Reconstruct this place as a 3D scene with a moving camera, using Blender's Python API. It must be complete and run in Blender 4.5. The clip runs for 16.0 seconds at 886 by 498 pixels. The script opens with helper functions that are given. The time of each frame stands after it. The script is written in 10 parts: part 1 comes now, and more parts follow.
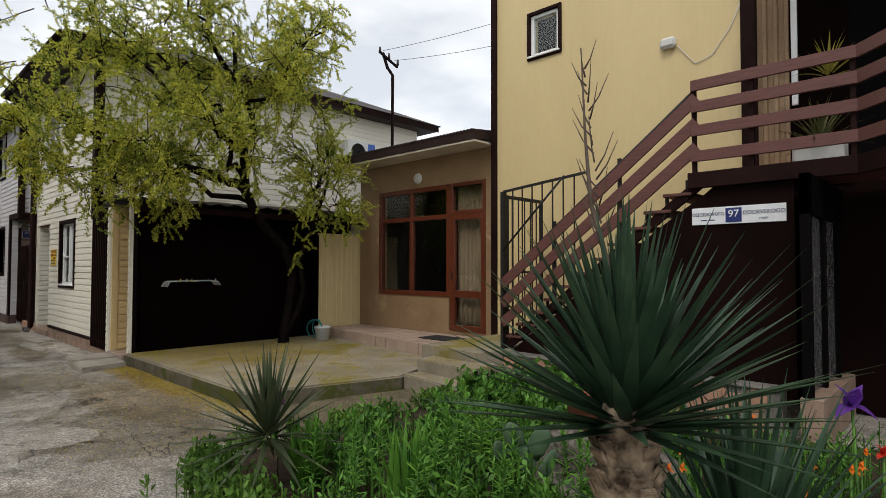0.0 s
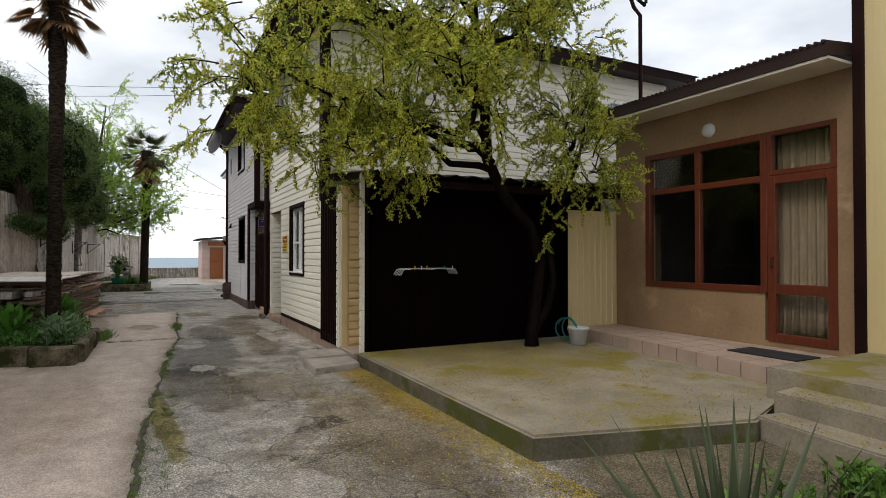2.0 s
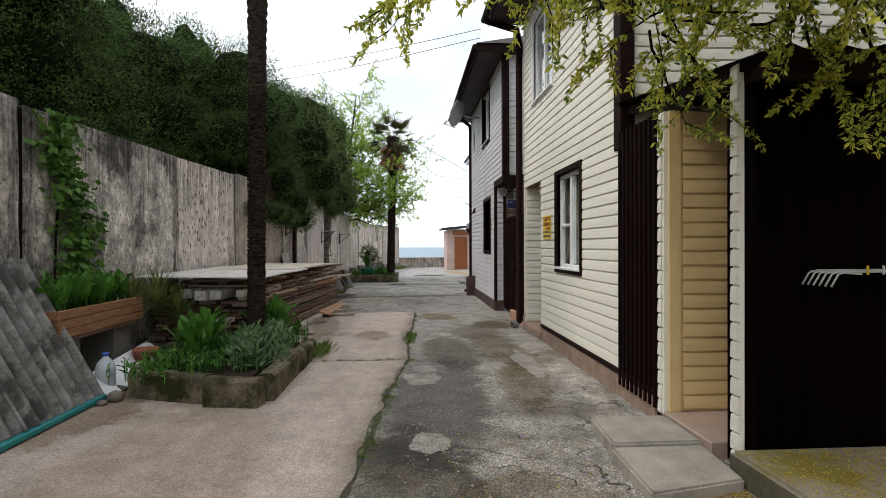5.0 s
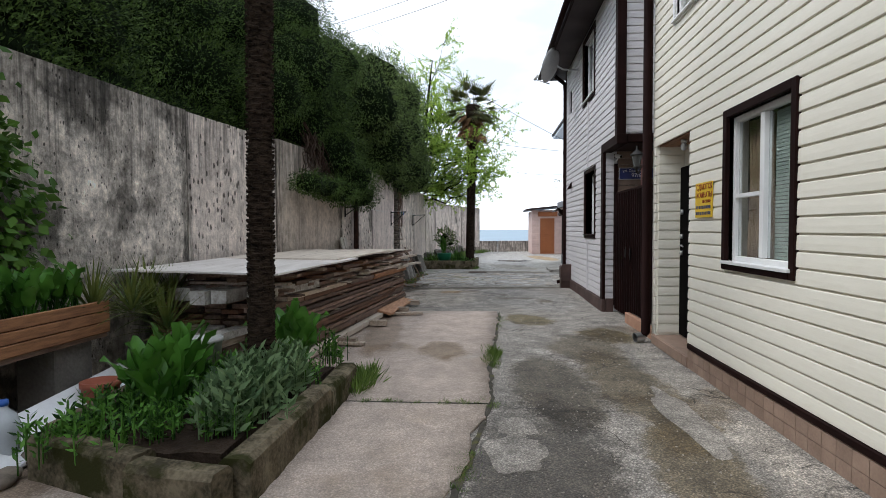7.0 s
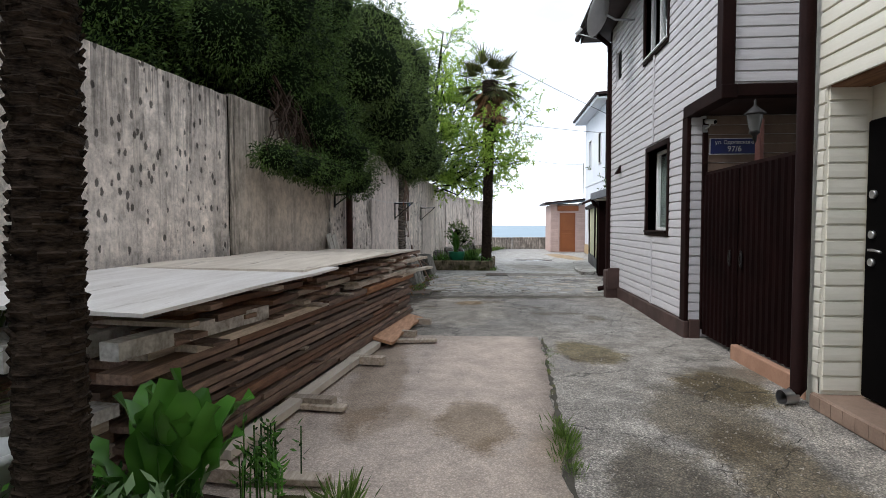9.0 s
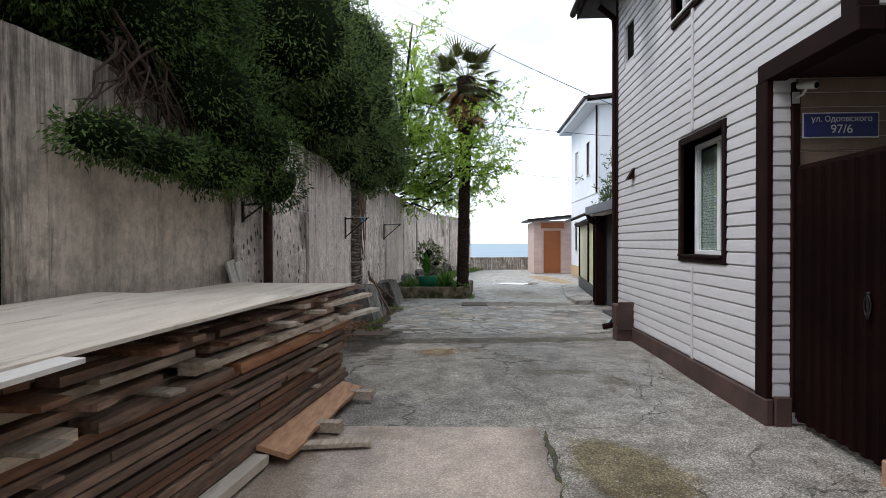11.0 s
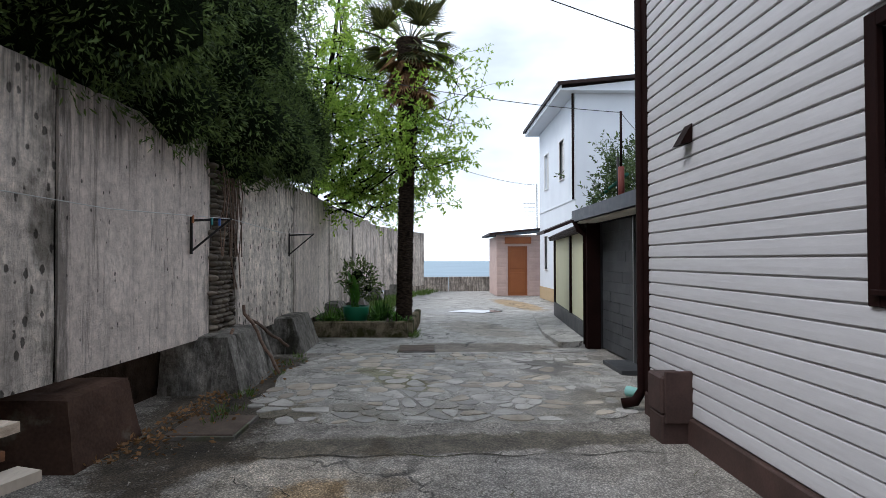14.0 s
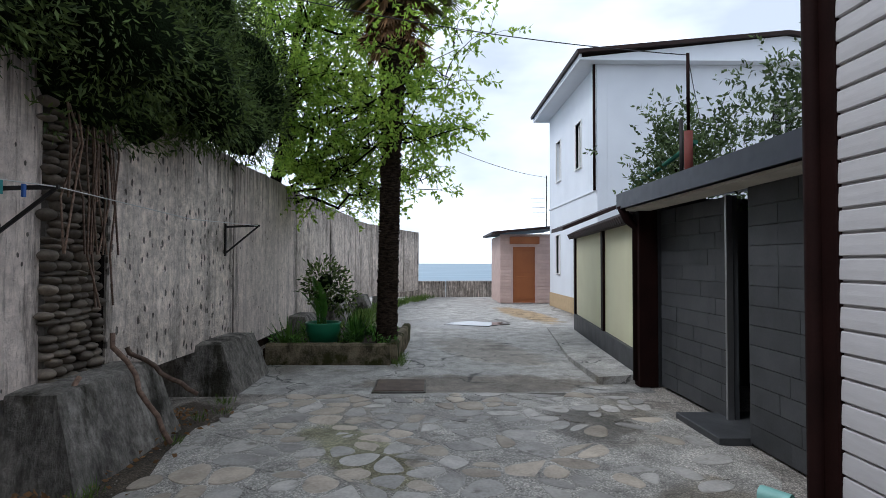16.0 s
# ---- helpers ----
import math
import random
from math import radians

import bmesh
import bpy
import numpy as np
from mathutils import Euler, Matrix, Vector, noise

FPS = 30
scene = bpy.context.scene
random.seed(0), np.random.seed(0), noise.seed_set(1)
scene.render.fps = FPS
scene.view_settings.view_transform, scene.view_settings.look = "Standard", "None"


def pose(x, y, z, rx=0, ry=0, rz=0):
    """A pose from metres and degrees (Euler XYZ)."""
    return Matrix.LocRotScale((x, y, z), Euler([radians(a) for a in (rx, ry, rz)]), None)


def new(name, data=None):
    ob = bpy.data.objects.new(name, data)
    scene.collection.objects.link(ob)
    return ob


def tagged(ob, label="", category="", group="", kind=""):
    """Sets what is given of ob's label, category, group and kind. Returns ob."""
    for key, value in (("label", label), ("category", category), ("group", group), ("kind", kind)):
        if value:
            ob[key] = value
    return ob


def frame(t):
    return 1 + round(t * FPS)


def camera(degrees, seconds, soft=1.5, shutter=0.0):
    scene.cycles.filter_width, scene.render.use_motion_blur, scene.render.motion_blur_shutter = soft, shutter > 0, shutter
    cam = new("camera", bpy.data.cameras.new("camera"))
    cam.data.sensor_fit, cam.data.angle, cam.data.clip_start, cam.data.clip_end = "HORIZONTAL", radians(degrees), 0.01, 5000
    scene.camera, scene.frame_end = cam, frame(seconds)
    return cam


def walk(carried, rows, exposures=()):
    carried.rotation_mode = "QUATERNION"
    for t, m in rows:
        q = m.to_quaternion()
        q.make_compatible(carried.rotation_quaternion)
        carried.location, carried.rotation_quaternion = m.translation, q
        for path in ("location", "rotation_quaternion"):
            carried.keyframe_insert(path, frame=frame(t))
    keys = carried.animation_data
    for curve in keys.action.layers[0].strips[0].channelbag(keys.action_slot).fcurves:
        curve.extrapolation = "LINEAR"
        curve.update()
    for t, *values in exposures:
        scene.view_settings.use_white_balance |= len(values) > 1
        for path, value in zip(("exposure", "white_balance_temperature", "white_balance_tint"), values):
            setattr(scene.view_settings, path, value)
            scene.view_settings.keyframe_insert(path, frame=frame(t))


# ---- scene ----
cam = camera(76.2, 16.0, soft=0.75)
METRES, EYE, TILT, LEAN, TURN = 20.8, 1.5, 0.345, 0.36, 43.6
ROWS = [
    (0.0, 0.0, 0.0, 0.0, -0.01, 1.51, -0.48),
    (0.5, -0.0138, 0.0258, -0.0017, 4.06, 1.19, -0.43),
    (1.0, -0.0302, 0.0496, -0.0021, 9.37, 1.08, -0.36),
    (1.5, -0.0489, 0.0725, -0.0036, 14.0, 0.71, -0.32),
    (2.0, -0.0671, 0.0973, -0.004, 18.93, 0.29, -0.23),
    (2.5, -0.0835, 0.1213, -0.0049, 23.73, 0.03, -0.14),
    (3.0, -0.0971, 0.1474, -0.0046, 29.11, -0.22, -0.08),
    (3.5, -0.1158, 0.171, -0.0061, 33.79, -0.44, -0.04),
    (4.0, -0.1364, 0.1963, -0.0053, 37.4, -0.8, -0.03),
    (4.5, -0.1607, 0.2174, -0.0056, 40.23, -0.75, 0.07),
    (7.0, -0.2725, 0.3221, -0.0071, 50.91, -2.54, 0.23),
    (7.5, -0.298, 0.3403, -0.0076, 52.31, -2.83, 0.19),
    (8.0, -0.3239, 0.3589, -0.009, 52.64, -2.73, 0.28),
    (8.5, -0.3513, 0.3773, -0.0089, 52.55, -2.8, 0.14),
    (9.0, -0.3777, 0.3961, -0.0093, 51.57, -2.97, 0.1),
    (11.5, -0.4911, 0.5086, -0.0084, 48.93, -0.6, 0.17),
    (12.0, -0.5129, 0.5319, -0.0089, 48.24, 0.05, 0.15),
    (12.5, -0.5333, 0.5571, -0.0086, 46.7, 0.32, 0.07),
    (13.0, -0.5546, 0.5802, -0.0089, 45.6, 0.47, 0.09),
    (13.5, -0.5744, 0.6056, -0.0092, 45.21, 0.41, 0.1),
    (14.0, -0.596, 0.627, -0.0097, 45.45, 0.61, 0.1),
    (14.5, -0.6165, 0.6499, -0.0101, 45.15, 0.83, -0.02),
    (15.0, -0.6387, 0.6729, -0.01, 45.45, 0.72, -0.07),
    (15.5, -0.6607, 0.6969, -0.0108, 45.16, 0.78, -0.03),
    (16.0, -0.6855, 0.7179, -0.0113, 45.23, 0.86, -0.08),
]
walk(cam, [(t, pose(0, 0, EYE, TILT, LEAN, TURN) @ pose(METRES * x, METRES * y, METRES * z, 90 + pitch, roll, yaw)) for t, x, y, z, yaw, pitch, roll in ROWS],
     [(0.0, -0.06, 6550, 10), (1.0, 0.02, 6500, 10), (2.0, -0.05, 6500, 10), (3.0, 0.02, 6450, 10), (4.0, 0.18, 6450, 10), (7.0, 0.34, 6000, 10), (9.0, 0.42, 6050, 10), (12.5, 0.3, 5950, 10), (16.0, 0.02, 5750, 10)])

# ---- light: bright overcast sky, soft sun ----
world = bpy.data.worlds.new("world")
scene.world = world
world.use_nodes = True
wn = world.node_tree
wn.nodes.clear()
w_out = wn.nodes.new("ShaderNodeOutputWorld")
w_bg = wn.nodes.new("ShaderNodeBackground")
w_sky = wn.nodes.new("ShaderNodeTexSky")
w_sky.sky_type = "NISHITA"
w_sky.sun_disc = False
w_sky.sun_elevation, w_sky.sun_rotation = radians(52), radians(160)
w_sky.air_density, w_sky.dust_density = 1.0, 2.0
# cloud deck over the clear sky: soft grey-white sheets with bluish thin spots
w_tc = wn.nodes.new("ShaderNodeTexCoord")
w_map = wn.nodes.new("ShaderNodeMapping")
w_map.inputs["Scale"].default_value = (1.0, 1.0, 2.6)
w_no = wn.nodes.new("ShaderNodeTexNoise")
w_no.inputs["Scale"].default_value = 2.2
w_no.inputs["Detail"].default_value = 5.0
w_no.inputs["Roughness"].default_value = 0.5
w_ramp = wn.nodes.new("ShaderNodeValToRGB")
w_ramp.color_ramp.elements[0].position = 0.39
w_ramp.color_ramp.elements[0].color = (0.56, 0.56, 0.56, 1)
w_ramp.color_ramp.elements[1].position = 0.60
w_ramp.color_ramp.elements[1].color = (1, 1, 1, 1)
w_cloud = wn.nodes.new("ShaderNodeMix")
w_cloud.data_type = "RGBA"
w_cloud.inputs[7].default_value = (12.5, 12.8, 13.1, 1)
wn.links.new(w_tc.outputs["Generated"], w_map.inputs["Vector"])
wn.links.new(w_map.outputs["Vector"], w_no.inputs["Vector"])
wn.links.new(w_no.outputs["Fac"], w_ramp.inputs["Fac"])
wn.links.new(w_ramp.outputs["Color"], w_cloud.inputs[0])
wn.links.new(w_sky.outputs["Color"], w_cloud.inputs[6])
wn.links.new(w_cloud.outputs[2], w_bg.inputs["Color"])
w_bg.inputs["Strength"].default_value = 0.10
wn.links.new(w_bg.outputs["Background"], w_out.inputs["Surface"])

sun_data = bpy.data.lights.new("sun", "SUN")
sun_data.energy, sun_data.angle, sun_data.color = 1.5, radians(20), (1.0, 0.96, 0.9)
sun = new("sun", sun_data)
sun.matrix_world = pose(0, 0, 20, 38, 0, 20)


# ---- materials ----
def material(name, base, dark=None, rough=0.7, metal=0.0, scale=6.0, fine=60.0, bump=0.15, stretch=(1, 1, 1), mix=0.5,
             spec=0.4, stain=None, stain_at=0.6, stain_scale=1.2, per_piece=0.0, dist=0.01):
    """A surface with broad and fine variation between two tones, optional stains with shapes of their own, and fine relief."""
    m = bpy.data.materials.new(name)
    m.use_nodes = True
    nt = m.node_tree
    bsdf = nt.nodes["Principled BSDF"]
    N, L = nt.nodes.new, nt.links.new
    if dark is None:
        dark = tuple(c * 0.72 for c in base)
    geo = N("ShaderNodeNewGeometry")
    mp = N("ShaderNodeMapping")
    mp.inputs["Scale"].default_value = stretch
    L(geo.outputs["Position"], mp.inputs["Vector"])
    n1 = N("ShaderNodeTexNoise")
    n1.inputs["Scale"].default_value, n1.inputs["Detail"].default_value = scale, 5
    n2 = N("ShaderNodeTexNoise")
    n2.inputs["Scale"].default_value, n2.inputs["Detail"].default_value = fine, 3
    L(mp.outputs["Vector"], n1.inputs["Vector"])
    L(mp.outputs["Vector"], n2.inputs["Vector"])
    blend = N("ShaderNodeMath")
    blend.operation = "MULTIPLY_ADD"
    L(n2.outputs["Fac"], blend.inputs[0])
    blend.inputs[1].default_value = 0.5
    L(n1.outputs["Fac"], blend.inputs[2])
    ramp = N("ShaderNodeMapRange")
    ramp.inputs[1].default_value, ramp.inputs[2].default_value = 0.75 - mix * 0.5, 0.75 + mix * 0.5
    L(blend.outputs[0], ramp.inputs[0])
    c = N("ShaderNodeMix")
    c.data_type = "RGBA"
    c.inputs[6].default_value, c.inputs[7].default_value = (*dark, 1), (*base, 1)
    L(ramp.outputs[0], c.inputs[0])
    col = c.outputs[2]
    if stain:
        n3 = N("ShaderNodeTexNoise")
        n3.inputs["Scale"].default_value, n3.inputs["Detail"].default_value = stain_scale, 7
        n3.inputs["Roughness"].default_value = 0.62
        L(mp.outputs["Vector"], n3.inputs["Vector"])
        r3 = N("ShaderNodeMapRange")
        r3.inputs[1].default_value, r3.inputs[2].default_value = stain_at, stain_at + 0.09
        L(n3.outputs["Fac"], r3.inputs[0])
        c3 = N("ShaderNodeMix")
        c3.data_type = "RGBA"
        L(r3.outputs[0], c3.inputs[0])
        L(col, c3.inputs[6])
        c3.inputs[7].default_value = (*stain, 1)
        col = c3.outputs[2]
    if per_piece:
        info = N("ShaderNodeObjectInfo")
        isl = N("ShaderNodeMath")
        isl.operation = "ADD"
        L(info.outputs["Random"], isl.inputs[0])
        L(geo.outputs["Random Per Island"], isl.inputs[1])
        fr = N("ShaderNodeMath")
        fr.operation = "FRACT"
        L(isl.outputs[0], fr.inputs[0])
        pr = N("ShaderNodeMapRange")
        pr.inputs[3].default_value, pr.inputs[4].default_value = 1 - per_piece, 1 + per_piece
        L(fr.outputs[0], pr.inputs[0])
        hs = N("ShaderNodeHueSaturation")
        L(pr.outputs[0], hs.inputs["Value"])
        L(col, hs.inputs["Color"])
        col = hs.outputs["Color"]
    L(col, bsdf.inputs["Base Color"])
    rr = N("ShaderNodeMapRange")
    rr.inputs[3].default_value, rr.inputs[4].default_value = min(1, rough + 0.1), max(0.02, rough - 0.1)
    L(n1.outputs["Fac"], rr.inputs[0])
    L(rr.outputs[0], bsdf.inputs["Roughness"])
    bsdf.inputs["Metallic"].default_value = metal
    bsdf.inputs["Specular IOR Level"].default_value = spec
    if bump:
        b = N("ShaderNodeBump")
        b.inputs["Strength"].default_value, b.inputs["Distance"].default_value = bump, dist
        L(blend.outputs[0], b.inputs["Height"])
        L(b.outputs["Normal"], bsdf.inputs["Normal"])
    return m


def glass_material(name, tint=(0.9, 0.95, 0.95)):
    m = bpy.data.materials.new(name)
    m.use_nodes = True
    b = m.node_tree.nodes["Principled BSDF"]
    b.inputs["Base Color"].default_value = (*tint, 1)
    b.inputs["Roughness"].default_value = 0.02
    b.inputs["Transmission Weight"].default_value = 1.0
    b.inputs["IOR"].default_value = 1.45
    return m


def leaf_material(name, base, dark, trans=0.25, rough=0.5, scale=1.4):
    """Leaves: two tones over the crown, each leaf a little different, with some light passing through."""
    m = bpy.data.materials.new(name)
    m.use_nodes = True
    nt = m.node_tree
    N, L = nt.nodes.new, nt.links.new
    bsdf, out = nt.nodes["Principled BSDF"], nt.nodes["Material Output"]
    geo = N("ShaderNodeNewGeometry")
    n1 = N("ShaderNodeTexNoise")
    n1.inputs["Scale"].default_value = scale
    L(geo.outputs["Position"], n1.inputs["Vector"])
    add = N("ShaderNodeMath")
    add.operation = "MULTIPLY_ADD"
    L(geo.outputs["Random Per Island"], add.inputs[0])
    add.inputs[1].default_value = 0.6
    L(n1.outputs["Fac"], add.inputs[2])
    r = N("ShaderNodeMapRange")
    r.inputs[1].default_value, r.inputs[2].default_value = 0.5, 1.06
    L(add.outputs[0], r.inputs[0])
    c = N("ShaderNodeMix")
    c.data_type = "RGBA"
    c.inputs[6].default_value, c.inputs[7].default_value = (*dark, 1), (*base, 1)
    L(r.outputs[0], c.inputs[0])
    L(c.outputs[2], bsdf.inputs["Base Color"])
    bsdf.inputs["Roughness"].default_value = rough
    bsdf.inputs["Specular IOR Level"].default_value = 0.25
    tr = N("ShaderNodeBsdfTranslucent")
    L(c.outputs[2], tr.inputs["Color"])
    ms = N("ShaderNodeMixShader")
    ms.inputs[0].default_value = trans
    L(bsdf.outputs[0], ms.inputs[1])
    L(tr.outputs[0], ms.inputs[2])
    L(ms.outputs[0], out.inputs["Surface"])
    return m


def plain(name, base, rough=0.5, metal=0.0):
    return material(name, base, tuple(c * 0.85 for c in base), rough, metal, 9, 90, 0.05)


M_CREAM = material("cream_siding", (0.80, 0.765, 0.66), (0.74, 0.705, 0.60), 0.55, bump=0.08, fine=30, stretch=(1, 1, 8), per_piece=0.03)
M_GREYSID = material("pale_grey_siding", (0.61, 0.59, 0.60), (0.54, 0.52, 0.53), 0.5, bump=0.08, fine=30, stretch=(1, 1, 8), per_piece=0.03)
M_BEIGE = material("beige_siding", (0.74, 0.54, 0.26), (0.66, 0.47, 0.22), 0.6, bump=0.08, per_piece=0.03)
M_YELLOW = material("yellow_sheet", (0.60, 0.475, 0.245), (0.54, 0.42, 0.215), 0.5, scale=1.2, bump=0.06, fine=14, stretch=(1, 1, 0.3),
                    stain=(0.50, 0.40, 0.21), stain_at=0.66)
M_BROWN = material("dark_brown_metal", (0.019, 0.0075, 0.0065), (0.009, 0.004, 0.0035), 0.65, spec=0.06, scale=3, bump=0.05)
M_BROWNSHEET = material("brown_profiled_sheet", (0.011, 0.0036, 0.0032), (0.005, 0.002, 0.0018), 0.7, spec=0.05, scale=2, bump=0.05)
# darker copy of the brown profiled sheet, with overhang shade put into its colour
M_STORE = material("shaded_brown_sheet", (0.0045, 0.0014, 0.0012), (0.003, 0.001, 0.0009), 0.8, scale=2, bump=0.05, spec=0.03)
M_BROWNPAINT = material("brown_painted_plinth", (0.082, 0.045, 0.037), (0.042, 0.024, 0.02), 0.7, scale=3, bump=0.25)
M_RAILWOOD = material("brown_painted_board", (0.13, 0.05, 0.04), (0.085, 0.032, 0.027), 0.55, scale=3, fine=50, stretch=(2, 20, 20), bump=0.15)
M_REDWOOD = material("red_brown_lacquered_frame", (0.125, 0.03, 0.012), (0.08, 0.019, 0.008), 0.35, scale=4, fine=40, stretch=(6, 6, 1), bump=0.06)
M_ORANGEDOOR = material("orange_brown_door_paint", (0.30, 0.10, 0.03), (0.24, 0.075, 0.022), 0.5, scale=2, bump=0.1)
M_DOORBLACK = material("black_metal_door_paint", (0.004, 0.0034, 0.0034), (0.0025, 0.0022, 0.0022), 0.75, spec=0.03, scale=3, bump=0.05)
M_STUCCO = material("tan_stone_slabs", (0.30, 0.195, 0.105), (0.20, 0.125, 0.068), 0.6, scale=1.7, fine=22, bump=0.15, stain=(0.40, 0.28, 0.165), stain_at=0.6)
M_SOFFIT = material("cream_soffit", (0.72, 0.66, 0.55), None, 0.7, scale=2, bump=0.05)
M_CONCRETE = material("weathered_concrete_panel", (0.70, 0.615, 0.535), (0.47, 0.41, 0.355), 0.9, spec=0.15, scale=1.4, fine=26, bump=0.5, dist=0.02,
                      stretch=(1, 1, 0.55), stain=(0.19, 0.17, 0.155), stain_at=0.58, stain_scale=1.6, mix=0.7, per_piece=0.06)
def weather(m, streak=0.35, pits=10.0, keep=0.5, mottle=1.0, runs=True):
    """Mottling, dark runs down the face and scattered voids, added to a concrete surface."""
    nt = m.node_tree
    N, L = nt.nodes.new, nt.links.new
    bsdf = nt.nodes["Principled BSDF"]
    geo = N("ShaderNodeNewGeometry")

    def tone(scale, stretch, a, b, lo, hi, rough=0.68, detail=9):
        mp = N("ShaderNodeMapping")
        mp.inputs["Scale"].default_value = stretch
        L(geo.outputs["Position"], mp.inputs["Vector"])
        n = N("ShaderNodeTexNoise")
        n.inputs["Scale"].default_value, n.inputs["Detail"].default_value, n.inputs["Roughness"].default_value = scale, detail, rough
        L(mp.outputs["Vector"], n.inputs["Vector"])
        r = N("ShaderNodeMapRange")
        r.inputs[1].default_value, r.inputs[2].default_value, r.inputs[3].default_value, r.inputs[4].default_value = a, b, lo, hi
        L(n.outputs["Fac"], r.inputs[0])
        return r.outputs[0]

    def times(a, b):
        q = N("ShaderNodeMath")
        q.operation = "MULTIPLY"
        L(a, q.inputs[0])
        L(b, q.inputs[1])
        return q.outputs[0]

    def toned(d):
        return 1 - d * mottle

    v = times(times(tone(1.3, (3.4, 3.4, 0.3), 0.48, 0.66, 1.05, 1 - streak), tone(6.5, (1, 1, 1), 0.34, 0.62, toned(0.26), 1 + 0.16 * mottle)),
              times(tone(0.8, (1, 1, 1), 0.4, 0.6, toned(0.20), 1 + 0.12 * mottle), tone(15, (1, 1, 0.7), 0.33, 0.55, toned(0.24), 1 + 0.1 * mottle)))
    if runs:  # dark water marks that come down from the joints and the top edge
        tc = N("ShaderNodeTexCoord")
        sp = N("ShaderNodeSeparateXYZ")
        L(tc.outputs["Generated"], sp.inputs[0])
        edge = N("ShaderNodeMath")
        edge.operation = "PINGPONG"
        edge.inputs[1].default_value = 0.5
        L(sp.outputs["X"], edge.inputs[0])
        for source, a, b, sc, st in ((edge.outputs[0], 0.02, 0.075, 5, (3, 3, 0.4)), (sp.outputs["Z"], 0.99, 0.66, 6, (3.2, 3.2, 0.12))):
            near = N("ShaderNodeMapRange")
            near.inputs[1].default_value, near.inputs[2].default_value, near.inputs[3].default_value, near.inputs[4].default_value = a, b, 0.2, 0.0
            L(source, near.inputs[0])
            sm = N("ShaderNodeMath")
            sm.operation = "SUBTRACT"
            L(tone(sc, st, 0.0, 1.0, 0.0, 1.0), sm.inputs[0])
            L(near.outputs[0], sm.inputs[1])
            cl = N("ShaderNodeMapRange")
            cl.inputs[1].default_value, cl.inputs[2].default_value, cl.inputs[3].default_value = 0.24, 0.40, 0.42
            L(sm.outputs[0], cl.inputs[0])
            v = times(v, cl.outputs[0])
    if pits:
        mv = N("ShaderNodeMapping")
        mv.inputs["Scale"].default_value = (1.0, 1.0, 0.55)
        L(geo.outputs["Position"], mv.inputs["Vector"])
        wob = N("ShaderNodeTexNoise")
        wob.inputs["Scale"].default_value = 34
        L(geo.outputs["Position"], wob.inputs["Vector"])
        vo = N("ShaderNodeTexVoronoi")
        vo.inputs["Scale"].default_value = pits
        L(mv.outputs["Vector"], vo.inputs["Vector"])
        ragged = N("ShaderNodeMath")
        ragged.operation = "MULTIPLY_ADD"
        L(wob.outputs["Fac"], ragged.inputs[0])
        ragged.inputs[1].default_value = 0.3
        L(vo.outputs["Distance"], ragged.inputs[2])
        few = N("ShaderNodeSeparateColor")
        L(vo.outputs["Color"], few.inputs[0])
        drop = N("ShaderNodeMapRange")
        drop.inputs[1].default_value, drop.inputs[2].default_value, drop.inputs[4].default_value = keep, keep + 0.04, 0.6
        L(few.outputs[0], drop.inputs[0])
        far = N("ShaderNodeMath")
        far.operation = "ADD"
        L(ragged.outputs[0], far.inputs[0])
        L(drop.outputs[0], far.inputs[1])
        pr = N("ShaderNodeMapRange")
        pr.inputs[1].default_value, pr.inputs[2].default_value, pr.inputs[3].default_value = 0.36, 0.44, 0.22
        L(far.outputs[0], pr.inputs[0])
        v = times(v, pr.outputs[0])
    hs = N("ShaderNodeHueSaturation")
    L(v, hs.inputs["Value"])
    L(bsdf.inputs["Base Color"].links[0].from_socket, hs.inputs["Color"])
    L(hs.outputs["Color"], bsdf.inputs["Base Color"])
    bump = bsdf.inputs["Normal"].links[0].from_node
    b2 = N("ShaderNodeBump")
    b2.inputs["Strength"].default_value, b2.inputs["Distance"].default_value = 0.8, 0.03
    L(v, b2.inputs["Height"])
    L(bump.outputs["Normal"], b2.inputs["Normal"])
    L(b2.outputs["Normal"], bsdf.inputs["Normal"])
    return m


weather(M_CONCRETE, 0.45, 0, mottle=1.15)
M_CONCROUGH = material("spalled_grey_concrete_panel", (0.72, 0.65, 0.57), (0.34, 0.305, 0.265), 0.95, spec=0.1, scale=2.6, fine=24, bump=1.0, dist=0.035,
                       stretch=(1, 1, 0.8), stain=(0.17, 0.155, 0.135), stain_at=0.53, stain_scale=1.6, mix=0.4)
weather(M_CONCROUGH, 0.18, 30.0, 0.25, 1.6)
M_CONCPIT = material("pitted_pale_concrete_panel", (0.80, 0.71, 0.63), (0.60, 0.52, 0.455), 0.92, spec=0.12, scale=1.3, fine=30, bump=0.4, dist=0.015,
                     stretch=(1, 1, 0.7), stain=(0.26, 0.23, 0.195), stain_at=0.57, stain_scale=1.2, mix=0.7)
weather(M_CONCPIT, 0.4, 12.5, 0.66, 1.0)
M_CONCTAN = material("smooth_tan_concrete_panel", (0.68, 0.585, 0.49), (0.48, 0.405, 0.335), 0.9, spec=0.15, scale=0.9, fine=24, bump=0.25, dist=0.01,
                     stretch=(1, 1, 0.8), stain=(0.25, 0.225, 0.175), stain_at=0.6, stain_scale=1.1, mix=0.8)
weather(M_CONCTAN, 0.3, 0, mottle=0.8)
